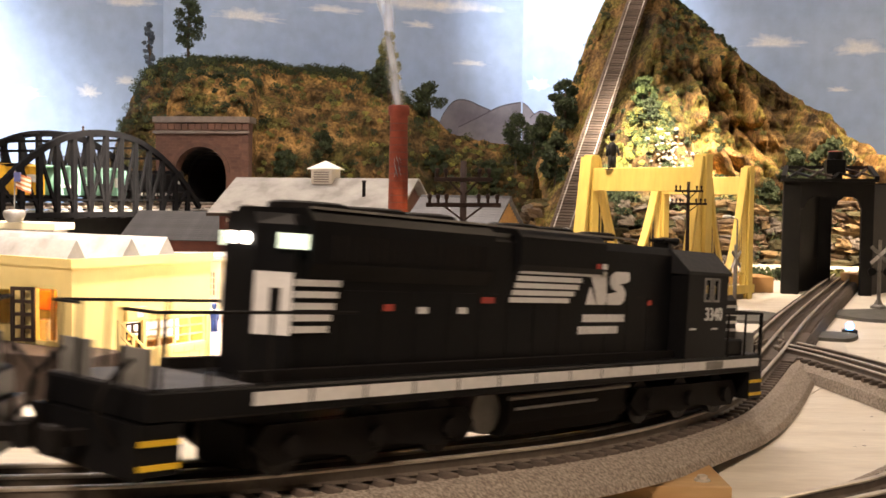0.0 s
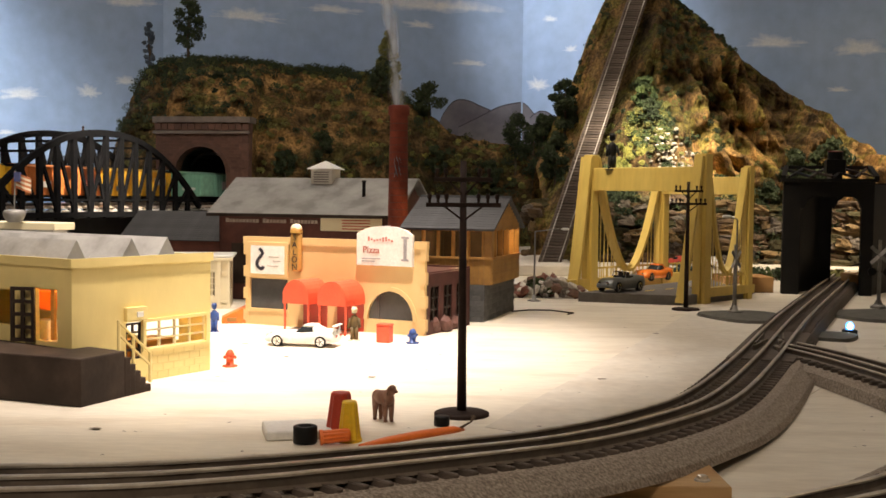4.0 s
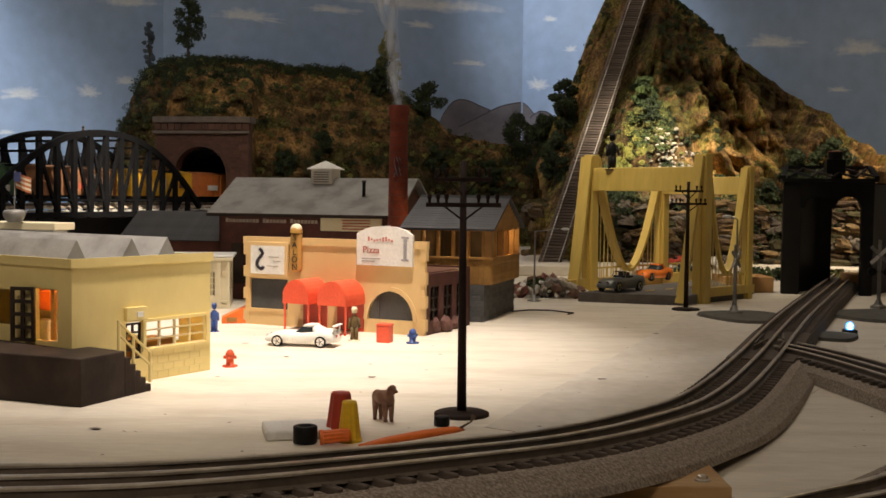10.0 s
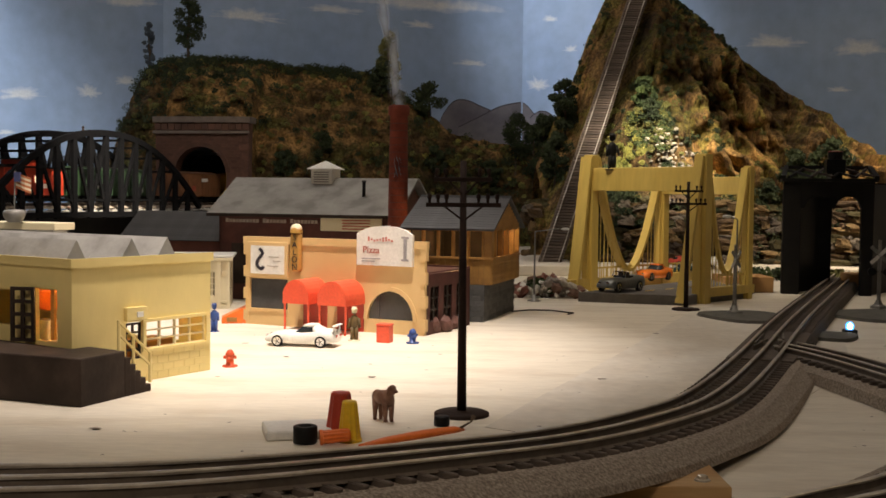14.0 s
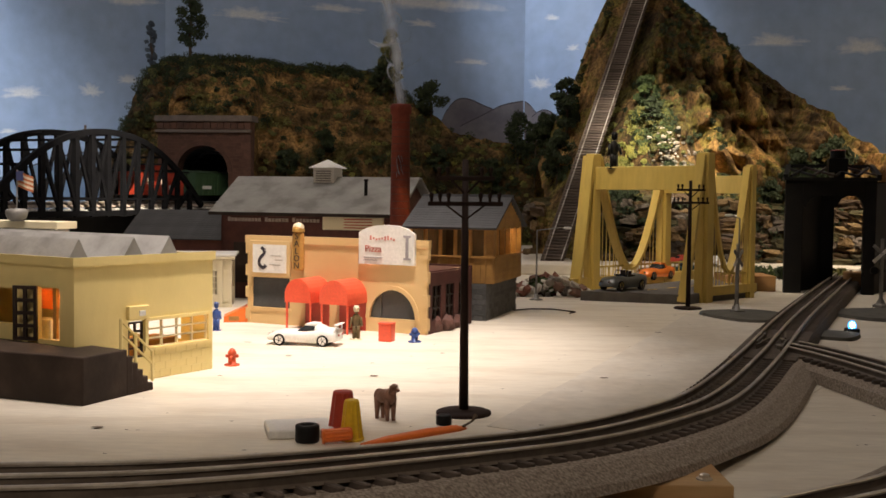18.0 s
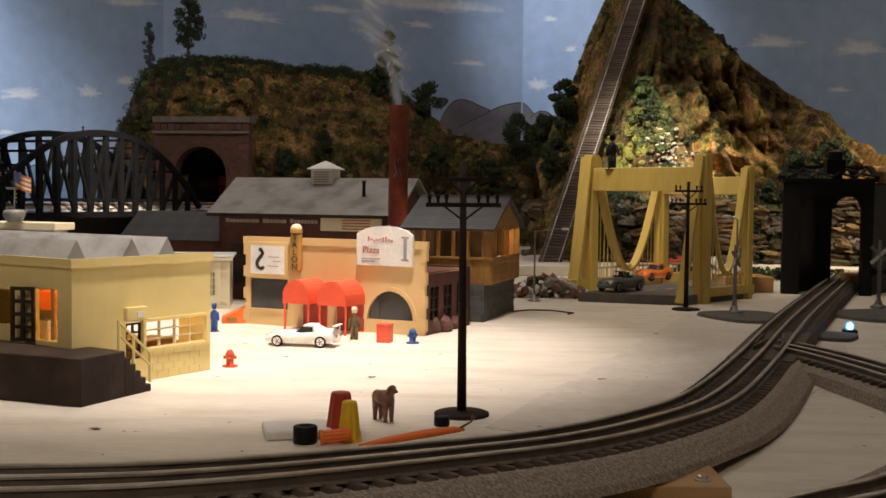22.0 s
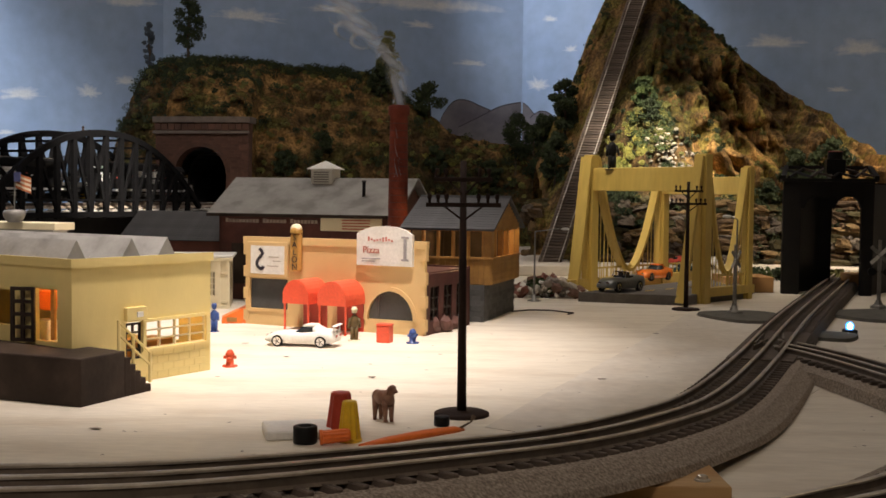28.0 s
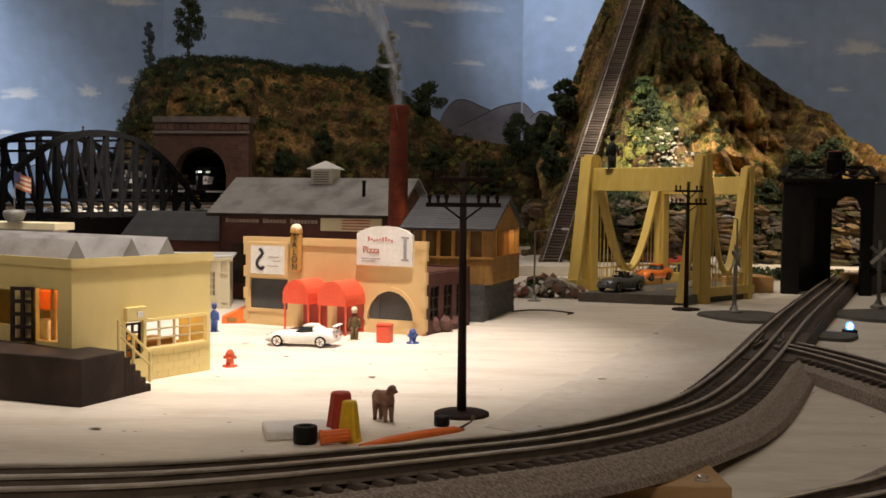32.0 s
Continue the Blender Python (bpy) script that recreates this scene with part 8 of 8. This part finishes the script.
crossing_sign(pose(0.520, 1.310, 0.0035, 0, 0, -15), "grey railway crossing sign with crossed boards")
crossing_sign(pose(0.345, 1.300, 0.0, 0, 0, 30) @ Matrix.Diagonal((0.7, 0.7, 0.95, 1)), "slim grey crossing sign beside the bridge", False)
lant = base("switch_lantern", pose(0.4005, 1.078, 0.0), "glowing blue-white turnout lantern on a grey base", "lantern")
one("stem", BLACK, lant, (-0.006, -0.006, 0.0, 0.006, 0.006, 0.0050), bevel=0.0008)
bm = bmesh.new()
ball(bm, 0, 0, 0.0080, 0.0040, 0.0040, 0.0046, 12)
part("lens", bm, glow("lantern_blue", (0.03, 0.30, 0.95), 5.0), lant, "glowing blue lens", True)
bm = bmesh.new()
ball(bm, -0.0010, -0.0032, 0.0084, 0.0026, 0.0017, 0.0029, 10)
part("bulb", bm, glow("lantern_core", (0.75, 0.95, 1.0), 12.0), lant, "white-hot bulb", True)

# ---- black signal gantry over the track ----
GANTRYBLACK = material("gantry_black", (0.008, 0.0076, 0.0082), 0.6, second=(0.012, 0.011, 0.010), scale=50, bump=0.08, spec=0.18)
gantry = base("signal_gantry", frame_of(0.543, 1.530, 0, -10), "black steel portal gantry over the track", "gantry")
for name, y in (("front", 0.0), ("rear", 0.10)):
    dx = 0.058 * (y / 0.10)
    for x0, x1 in ((-0.069, -0.045), (0.036, 0.052)):
        one("leg", GANTRYBLACK, gantry, (x0 + dx, y, 0.0, x1 + dx, y + 0.012, 0.155), "black portal leg", 0.0008)
    bm = bmesh.new()
    prism(bm, [(-0.069 + dx, 0.158), (-0.069 + dx, 0.133), (-0.042 + dx, 0.120), (-0.036 + dx, 0.132), (-0.028 + dx, 0.137), (0.024 + dx, 0.137), (0.031 + dx, 0.132), (0.036 + dx, 0.120), (0.052 + dx, 0.133), (0.052 + dx, 0.158)], 0.011, pose(0, y + 0.0005, 0))
    part("portal_beam", bm, GANTRYBLACK, gantry, "black arched portal beam")
for x0 in (-0.066, 0.042):
    bm = bmesh.new()
    prism(bm, [(x0, 0.0), (x0 + 0.008, 0.0), (x0 + 0.008, 0.155), (x0, 0.155)], 0.10, pose(0, 0.010, 0))
    for v in bm.verts:
        v.co.x += 0.58 * max(0, v.co.y - 0.010)
    part("side_panel", bm, GANTRYBLACK, gantry, "black side panel")
one("cap_plate", GANTRYBLACK, gantry, (-0.072, -0.004, 0.158, 0.056, 0.016, 0.162), "black cap plate")
for a, b in (((-0.070, -0.002), (-0.055, 0.09)), ((0.054, -0.002), (0.062, 0.09))):
    bm = bmesh.new()
    bar(bm, (a[0], a[1], 0.163), (b[0], b[1], 0.180), 0.006, 0.006)
    part("sloping_rail", bm, GANTRYBLACK, gantry)
bm = bmesh.new()
bar(bm, (-0.056, 0.09, 0.180), (0.062, 0.09, 0.180), 0.006, 0.005)
part("rear_rail", bm, GANTRYBLACK, gantry)
for k in range(4):
    xa = -0.062 + k * 0.029
    bm = bmesh.new()
    bar(bm, (xa, 0.0, 0.164), (xa + 0.031, 0.085, 0.178), 0.003, 0.003)
    bar(bm, (xa + 0.031, 0.0, 0.164), (xa, 0.085, 0.178), 0.003, 0.003)
    part("top_lattice", bm, BROWN if k % 2 else GANTRYBLACK, gantry)
one("lamp_box", BLACK, gantry, (-0.006, 0.040, 0.170, 0.020, 0.062, 0.190), "black beacon box", 0.0008)
one("box_support", BLACK, gantry, (0.0, 0.030, 0.158, 0.014, 0.075, 0.170))
BEACON_AT = gantry.matrix_basis @ Vector((0.007, 0.050, 0.190))
beacon = base("rotating_beacon", Matrix.Translation(BEACON_AT), "turning red beacon lamp with a shroud on one side", "beacon")
bm = bmesh.new()
lathe(bm, [(0.0085, 0.0), (0.0085, 0.0012), (0.0020, 0.0016)], 16)
part("turntable", bm, BLACK, beacon)
bm = bmesh.new()
nseg = 20
for k in range(nseg):
    a0, a1 = radians(-90 + 36) + (2 * math.pi - radians(72)) * k / nseg, radians(-90 + 36) + (2 * math.pi - radians(72)) * (k + 1) / nseg
    q = [(0.0082 * math.cos(a0), 0.0082 * math.sin(a0)), (0.0082 * math.cos(a1), 0.0082 * math.sin(a1))]
    r = [(x * 0.88, y * 0.88) for x, y in q]
    vs = [bm.verts.new((x, y, z)) for z in (0.0012, 0.0095) for x, y in (q[0], q[1], r[1], r[0])]
    for f in ((0, 1, 2, 3), (7, 6, 5, 4), (0, 4, 5, 1), (1, 5, 6, 2), (2, 6, 7, 3), (3, 7, 4, 0)):
        bm.faces.new([vs[i] for i in f])
part("shroud", bm, BLACK, beacon, "black shroud")
bm = bmesh.new()
lathe(bm, [(0.0082, 0.0095), (0.0078, 0.0106), (0.0015, 0.0112)], 16)
part("top_cap", bm, material("beacon_cap", (0.20, 0.02, 0.02), 0.4), beacon, "dark red cap")
bm = bmesh.new()
ball(bm, 0, 0, 0.0055, 0.0055, 0.0055, 0.0040, 14)
part("lens", bm, glow("beacon_red", (1.0, 0.022, 0.016), 14.0), beacon, "glowing red lens", True)
bm = bmesh.new()
ball(bm, 0, -0.0042, 0.0055, 0.0030, 0.0018, 0.0025, 12)
part("bulb", bm, glow("beacon_core", (1.0, 0.50, 0.45), 8.0), beacon, "white-hot bulb", True)

for c in beacon.children:
    c.data.transform(Matrix.Diagonal((1.3, 1.3, 1.15, 1)))

# ---- marks on the board ----
spots = base("board_marks", pose(0, 0, 0), "small dark chips and nail holes in the board", "marks", kind="stuff")
bm = bmesh.new()
mr = random.Random(4)
for x, y in ((0.047, 1.04), (0.169, 0.887), (0.082, 0.74), (0.04, 0.737), (-0.167, 0.539), (-0.121, 0.676), (0.207, 1.06), (-0.011, 0.818), (0.162, 0.956), (-0.19, 0.60), (-0.12, 0.62), (0.03, 0.70), (-0.10, 0.55), (0.24, 0.62), (0.225, 0.58), (0.26, 0.66), (0.15, 0.80), (0.10, 0.90)) + tuple((mr.uniform(-0.2, 0.42), mr.uniform(0.46, 1.25)) for _ in range(110)):
    n = 9
    s = mr.uniform(0.0002, 0.0009) if mr.random() < 0.82 else mr.uniform(0.0010, 0.0026)
    vs = [bm.verts.new((x + s * 1.6 * math.cos(6.283 * k / n) * mr.uniform(0.7, 1.2), y + s * math.sin(6.283 * k / n) * mr.uniform(0.7, 1.2), 0.0008)) for k in range(n)]
    bm.faces.new(vs)
part("chips", bm, material("chip_dark", (0.16, 0.12, 0.09), 0.9), spots)
bm = bmesh.new()
pts = [Vector((0.079, 1.250, 0.001)), Vector((0.10, 1.268, 0.001)), Vector((0.125, 1.268, 0.001)), Vector((0.148, 1.240, 0.001)), Vector((0.140, 1.225, 0.001))]
for a, b in zip(pts[:-1], pts[1:]):
    rod(bm, a, b, 0.0008, n=6)
tagged(part("wire", bm, BROWN), "thin dark wire lying on the board", "wire")
sheet = bmesh.new()
prism(sheet, [(0.025, 0.618), (0.13, 0.55), (0.32, 0.85), (0.40, 1.10), (0.36, 1.37), (0.309, 1.328), (0.152, 0.928), (0.067, 0.722)], 0.0004, Matrix(((1, 0, 0, 0), (0, 0, 1, 0), (0, 1, 0, 0), (0, 0, 0, 1))))
bmesh.ops.recalc_face_normals(sheet, faces=sheet.faces)
ob = part("board_sheet", sheet, material("board_paint_grey", (0.74, 0.70, 0.62), 0.6, second=(0.62, 0.56, 0.47), scale=14, bump=0.2, bump_scale=90))
tagged(ob, "second off-white painted sheet laid on the board", "board", kind="structure")
# supports under the climbing track
blk1 = bmesh.new()
box(blk1, 0.050, 0.470, 0.0, 0.126, 0.512, 0.0066, bevel=0.0005)
tagged(part("wood_riser", blk1, RISERWOOD), "bare wooden riser under the track", "block")
bolt_bm = bmesh.new()
lathe(bolt_bm, [(0.0036, 0.0), (0.0034, 0.0007), (0.0026, 0.0009)], 16)
lathe(bolt_bm, [(0.0024, 0.0009), (0.0024, 0.0022), (0.0016, 0.0026)], 6)
tagged(part("bolt", bolt_bm, RAILTOP, m=pose(0.1155, 0.4805, 0.0066)), "worn steel bolt and washer on the wooden riser", "bolt")
for k in range(8):
    s = S_REF + 0.15 + k * 0.31
    p = LOOP.at(s)
    bm = bmesh.new()
    box(bm, -0.03, -0.035, 0, 0.03, 0.035, p.z - 0.017)
    tagged(part("wood_riser", bm, RAWWOOD, m=frame_of(p.x, p.y, 0, math.degrees(math.atan2((LOOP.at(s + 0.01) - p).y, (LOOP.at(s + 0.01) - p).x)))), "bare wooden riser under the climbing track", "block")


# ---- smoke from the stack: thin rigid wisps that rise one after another ----
def smoke_material():
    m = bpy.data.materials.new("smoke_haze")
    m.use_nodes = True
    nt = m.node_tree
    nt.nodes.clear()
    out = nt.nodes.new("ShaderNodeOutputMaterial")
    mix = nt.nodes.new("ShaderNodeMixShader")
    tr = nt.nodes.new("ShaderNodeBsdfTransparent")
    df = nt.nodes.new("ShaderNodeBsdfDiffuse")
    df.inputs[0].default_value = (0.80, 0.86, 0.94, 1)
    tl = nt.nodes.new("ShaderNodeBsdfTranslucent")
    tl.inputs[0].default_value = (0.80, 0.86, 0.94, 1)
    both = nt.nodes.new("ShaderNodeMixShader")
    nt.links.new(df.outputs[0], both.inputs[1])
    nt.links.new(tl.outputs[0], both.inputs[2])
    tc = nt.nodes.new("ShaderNodeTexCoord")
    uv = nt.nodes.new("ShaderNodeSeparateXYZ")
    nt.links.new(tc.outputs["UV"], uv.inputs[0])

    def bell(socket, power):
        a = nt.nodes.new("ShaderNodeMath")
        a.operation = "MULTIPLY"
        a.inputs[1].default_value = math.pi
        nt.links.new(socket, a.inputs[0])
        b = nt.nodes.new("ShaderNodeMath")
        b.operation = "SINE"
        nt.links.new(a.outputs[0], b.inputs[0])
        c = nt.nodes.new("ShaderNodeMath")
        c.operation = "POWER"
        c.inputs[1].default_value = power
        nt.links.new(b.outputs[0], c.inputs[0])
        return c.outputs[0]

    n = nt.nodes.new("ShaderNodeTexNoise")
    n.inputs["Scale"].default_value, n.inputs["Detail"].default_value = 70, 3
    mp = nt.nodes.new("ShaderNodeMapping")
    mp.inputs["Scale"].default_value = (1.6, 1.6, 0.35)
    nt.links.new(tc.outputs["Object"], mp.inputs[0])
    nt.links.new(mp.outputs[0], n.inputs[0])
    last = n.outputs[0]
    for sock in (bell(uv.outputs[0], 1.2), bell(uv.outputs[1], 0.8)):
        k = nt.nodes.new("ShaderNodeMath")
        k.operation = "MULTIPLY"
        nt.links.new(last, k.inputs[0])
        nt.links.new(sock, k.inputs[1])
        last = k.outputs[0]
    gain = nt.nodes.new("ShaderNodeMath")
    gain.operation, gain.use_clamp = "MULTIPLY", True
    gain.inputs[1].default_value = 1.0
    nt.links.new(last, gain.inputs[0])
    nt.links.new(gain.outputs[0], mix.inputs[0])
    nt.links.new(tr.outputs[0], mix.inputs[1])
    nt.links.new(both.outputs[0], mix.inputs[2])
    nt.links.new(mix.outputs[0], out.inputs[0])
    return m


SMOKE = smoke_material()


def haze_sheet(name, rows, across):
    """A soft sheet along a bent line: rows of (place, width); across is its flat direction."""
    vs, fs, uvs = [], [], []
    n, w = len(rows) - 1, 5
    for i, (p, wid) in enumerate(rows):
        for j in range(w + 1):
            vs.append(p + across[i] * (wid * (j / w - 0.5)))
            uvs.append((j / w, i / n))
    for i in range(n):
        for j in range(w):
            k = i * (w + 1) + j
            fs.append((k, k + 1, k + w + 2, k + w + 1))
    me = from_arrays(name, vs, fs, SMOKE, True)
    lay = me.uv_layers.new(name="UVMap")
    for loop in me.loops:
        lay.data[loop.index].uv = uvs[loop.vertex_index]
    return me


def wisp_mesh(seed, curl, height, width):
    """A soft upright puff of the column."""
    r = random.Random(seed)
    p1 = r.uniform(0, 6.3)
    rows = []
    for i in range(17):
        u = i / 16
        rows.append((Vector((curl * math.sin(p1 + 5.0 * u), 0.0, (u - 0.5) * height)), width * (0.75 + 0.35 * u + 0.12 * math.sin(p1 + 9 * u))))
    return haze_sheet("wisp", rows, [Vector((1, 0, 0))] * 17)


def curl_mesh(seed, size):
    """A thin filament rolled into part of a loop."""
    r = random.Random(seed)
    a, turn = r.uniform(0, 6.3), r.choice((-1, 1)) * r.uniform(2.2, 4.6)
    grow = r.uniform(0.5, 1.5)
    rows, across = [], []
    for i in range(25):
        u = i / 24
        rad = size * (0.45 + grow * u * 0.6)
        q = a + turn * u
        rows.append((Vector((rad * math.cos(q) * 1.25, 0.004 * math.sin(3 * u + a), rad * math.sin(q) * 0.8)), size * (0.22 + 0.20 * math.sin(2.5 * u + a))))
        across.append(Vector((math.cos(q), 0, math.sin(q))))
    return haze_sheet("curl", rows, across)


smoke = base("smoke_plume", pose(-0.0525, 1.272, 0.0), "thin white smoke rising from the brick stack", "smoke")
WISP_MESHES = [wisp_mesh(40 + k, 0.0012, 0.062, 0.0170) for k in range(6)]
CURLS = [curl_mesh(60 + k, 0.012 + 0.0022 * (k % 5)) for k in range(12)]
WISPS, EDDIES = [], []
fan = random.Random(77)
for i_w in range(130):
    ob = new("wisp", WISP_MESHES[i_w % 6])
    ob.parent = smoke
    WISPS.append((ob, -4.0 + 0.28 * i_w, fan.uniform(-1, 1), fan.uniform(-1, 1)))
for i_w in range(110):
    ob = new("curl", CURLS[i_w % 12])
    ob.parent = smoke
    EDDIES.append((ob, 16.0 + 0.15 * i_w, fan.uniform(-1, 1), fan.uniform(-1, 1)))


def breeze(t):
    """How far the air beside the stack pushes the smoke aside: none at first, then gusts to the left."""
    if t < 17.5:
        return 0.0
    return min(1.0, (t - 17.5) / 4.0) * (0.75 + 0.25 * math.sin(2.3 * t) + 0.25 * math.sin(1.1 * t + 1.0))


def drift(born, t, own):
    """Where a puff that left the stack at a given time has come to."""
    x, z = 0.0, 0.165
    age, dt = 0.0, 0.25
    while age < t - born and z < 0.62:
        wind = breeze(born + age) * max(0.0, min(1.0, (z - 0.255) / 0.05))
        z += (0.085 - 0.052 * wind) * dt
        x += (-0.0105 * (1 if z > 0.236 else 0) + 0.006 * own * (1 if z > 0.26 else 0) - wind * (0.042 + 0.036 * own)) * dt
        age += dt
    return x, z


# ---- what moves ----
TRACK_KEYS = [(0.0, 2.063), (0.5, 2.125), (1.0, 2.186), (1.5, 2.247), (2.0, 2.297), (2.5, 2.344), (3.0, 2.392), (3.5, 2.436), (27.5, 4.809), (32.0, 5.267)]
ADVANCE = [(0.0, 0.0), (2.6, 0.2258), (6.0, 0.5280), (9.0, 0.7615), (11.0, 0.9320), (13.0, 1.1000), (32.0, 2.7150)]


def along(keys, t):
    """How far along the line at a time: the engines by TRACK_KEYS, the freight train by ADVANCE."""
    for (ta, sa), (tb, sb) in zip(keys[:-1], keys[1:]):
        if t <= tb:
            return sa + (sb - sa) * (t - ta) / (tb - ta)
    return keys[-1][1]


def motions():
    ts = [k * 0.25 for k in range(129)]
    for ob, lead, turned in ((loco_b, 0.0, False), (loco_a, 0.437, True)):
        flip = pose(0, 0, 0, 0, 0, 0 if turned else 180) @ pose(0 if turned else 0.009, 0, 0)
        walk(ob, [(t, LOOP.pose_at(along(TRACK_KEYS, t) + lead, 0.13) @ flip) for t in ts])
        sign = 1 if turned else -1
        for w in [c for c in ob.children if c.name.startswith("wheel_set")]:
            x = w.matrix_basis.translation.x
            rows = []
            for k in range(int(32.0 / 0.125) + 1):
                t = k * 0.125
                ang = math.degrees((along(TRACK_KEYS, t) - TRACK_KEYS[0][1]) / (0.0112 * K)) * sign
                rows.append((t, pose(x, 0, 0.0112 * K) @ Matrix.Rotation(radians(ang), 4, "Y")))
            walk(w, rows)
    for ob, front in ((switcher, 0.184 + 0.2), (mint, 0.184), (yellow_a, -0.030), (orange_car, -0.240), (yellow_b, -0.456), (brown_car, -0.692), (green_car, -0.936), (caboose, -1.171)):
        half = 0.09 if ob is caboose else 0.117
        walk(ob, [(t, LOOP.pose_at(S0 + BK * (front + along(ADVANCE, t)) - half, 0.08)) for t in ts])
    # beacon: about one turn in two seconds, facing the room at these times
    facing = (-0.9, 1.1, 3.1, 5.15, 7.18, 9.15, 11.15, 13.15, 15.15, 17.1, 19.08, 21.12, 23.22, 25.13, 27.04, 28.97, 30.92, 32.87)
    rows = []
    for i, (ta, tb) in enumerate(zip(facing[:-1], facing[1:])):
        for k in range(5):
            rows.append((ta + (tb - ta) * k / 5, -19 + 360 * i + 72 * k))

    def turn_at(t):
        for (ta, aa), (tb, ab) in zip(rows[:-1], rows[1:]):
            if ta <= t <= tb:
                return aa + (ab - aa) * (t - ta) / (tb - ta)
        return rows[-1][1]

    walk(beacon, [(k * 0.4, Matrix.Translation(BEACON_AT) @ Matrix.Rotation(radians(turn_at(k * 0.4)), 4, "Z")) for k in range(81)])
    for kind, flock in (("wisp", WISPS), ("curl", EDDIES)):
        for ob, born, own, twist in flock:
            rows = []
            for k in range(0, 65):
                t = k * 0.5
                x, z = drift(born, t, own)
                if kind == "wisp":
                    x2, z2 = drift(born, t + 0.5, own)
                    lean = math.degrees(math.atan2(x2 - x, max(0.004, z2 - z))) if z > 0.235 else 0.0
                    rows.append((t, pose(x, 0.0, z, 0, max(-62, min(20, lean)), 0)))
                else:
                    roll = max(0.0, t - born - 1.0) * 16 * twist
                    open_up = 90 * (1 - max(0.0, min(1.0, (z - 0.262) / 0.035)))
                    rows.append((t, Matrix.Translation((x, 0.004 * own, min(z, 0.60))) @ pose(0, 0, 0, 0, 0, open_up) @ pose(0, 0, 0, 0, max(-160, min(160, roll)), 0)))
            walk(ob, rows)

motions()
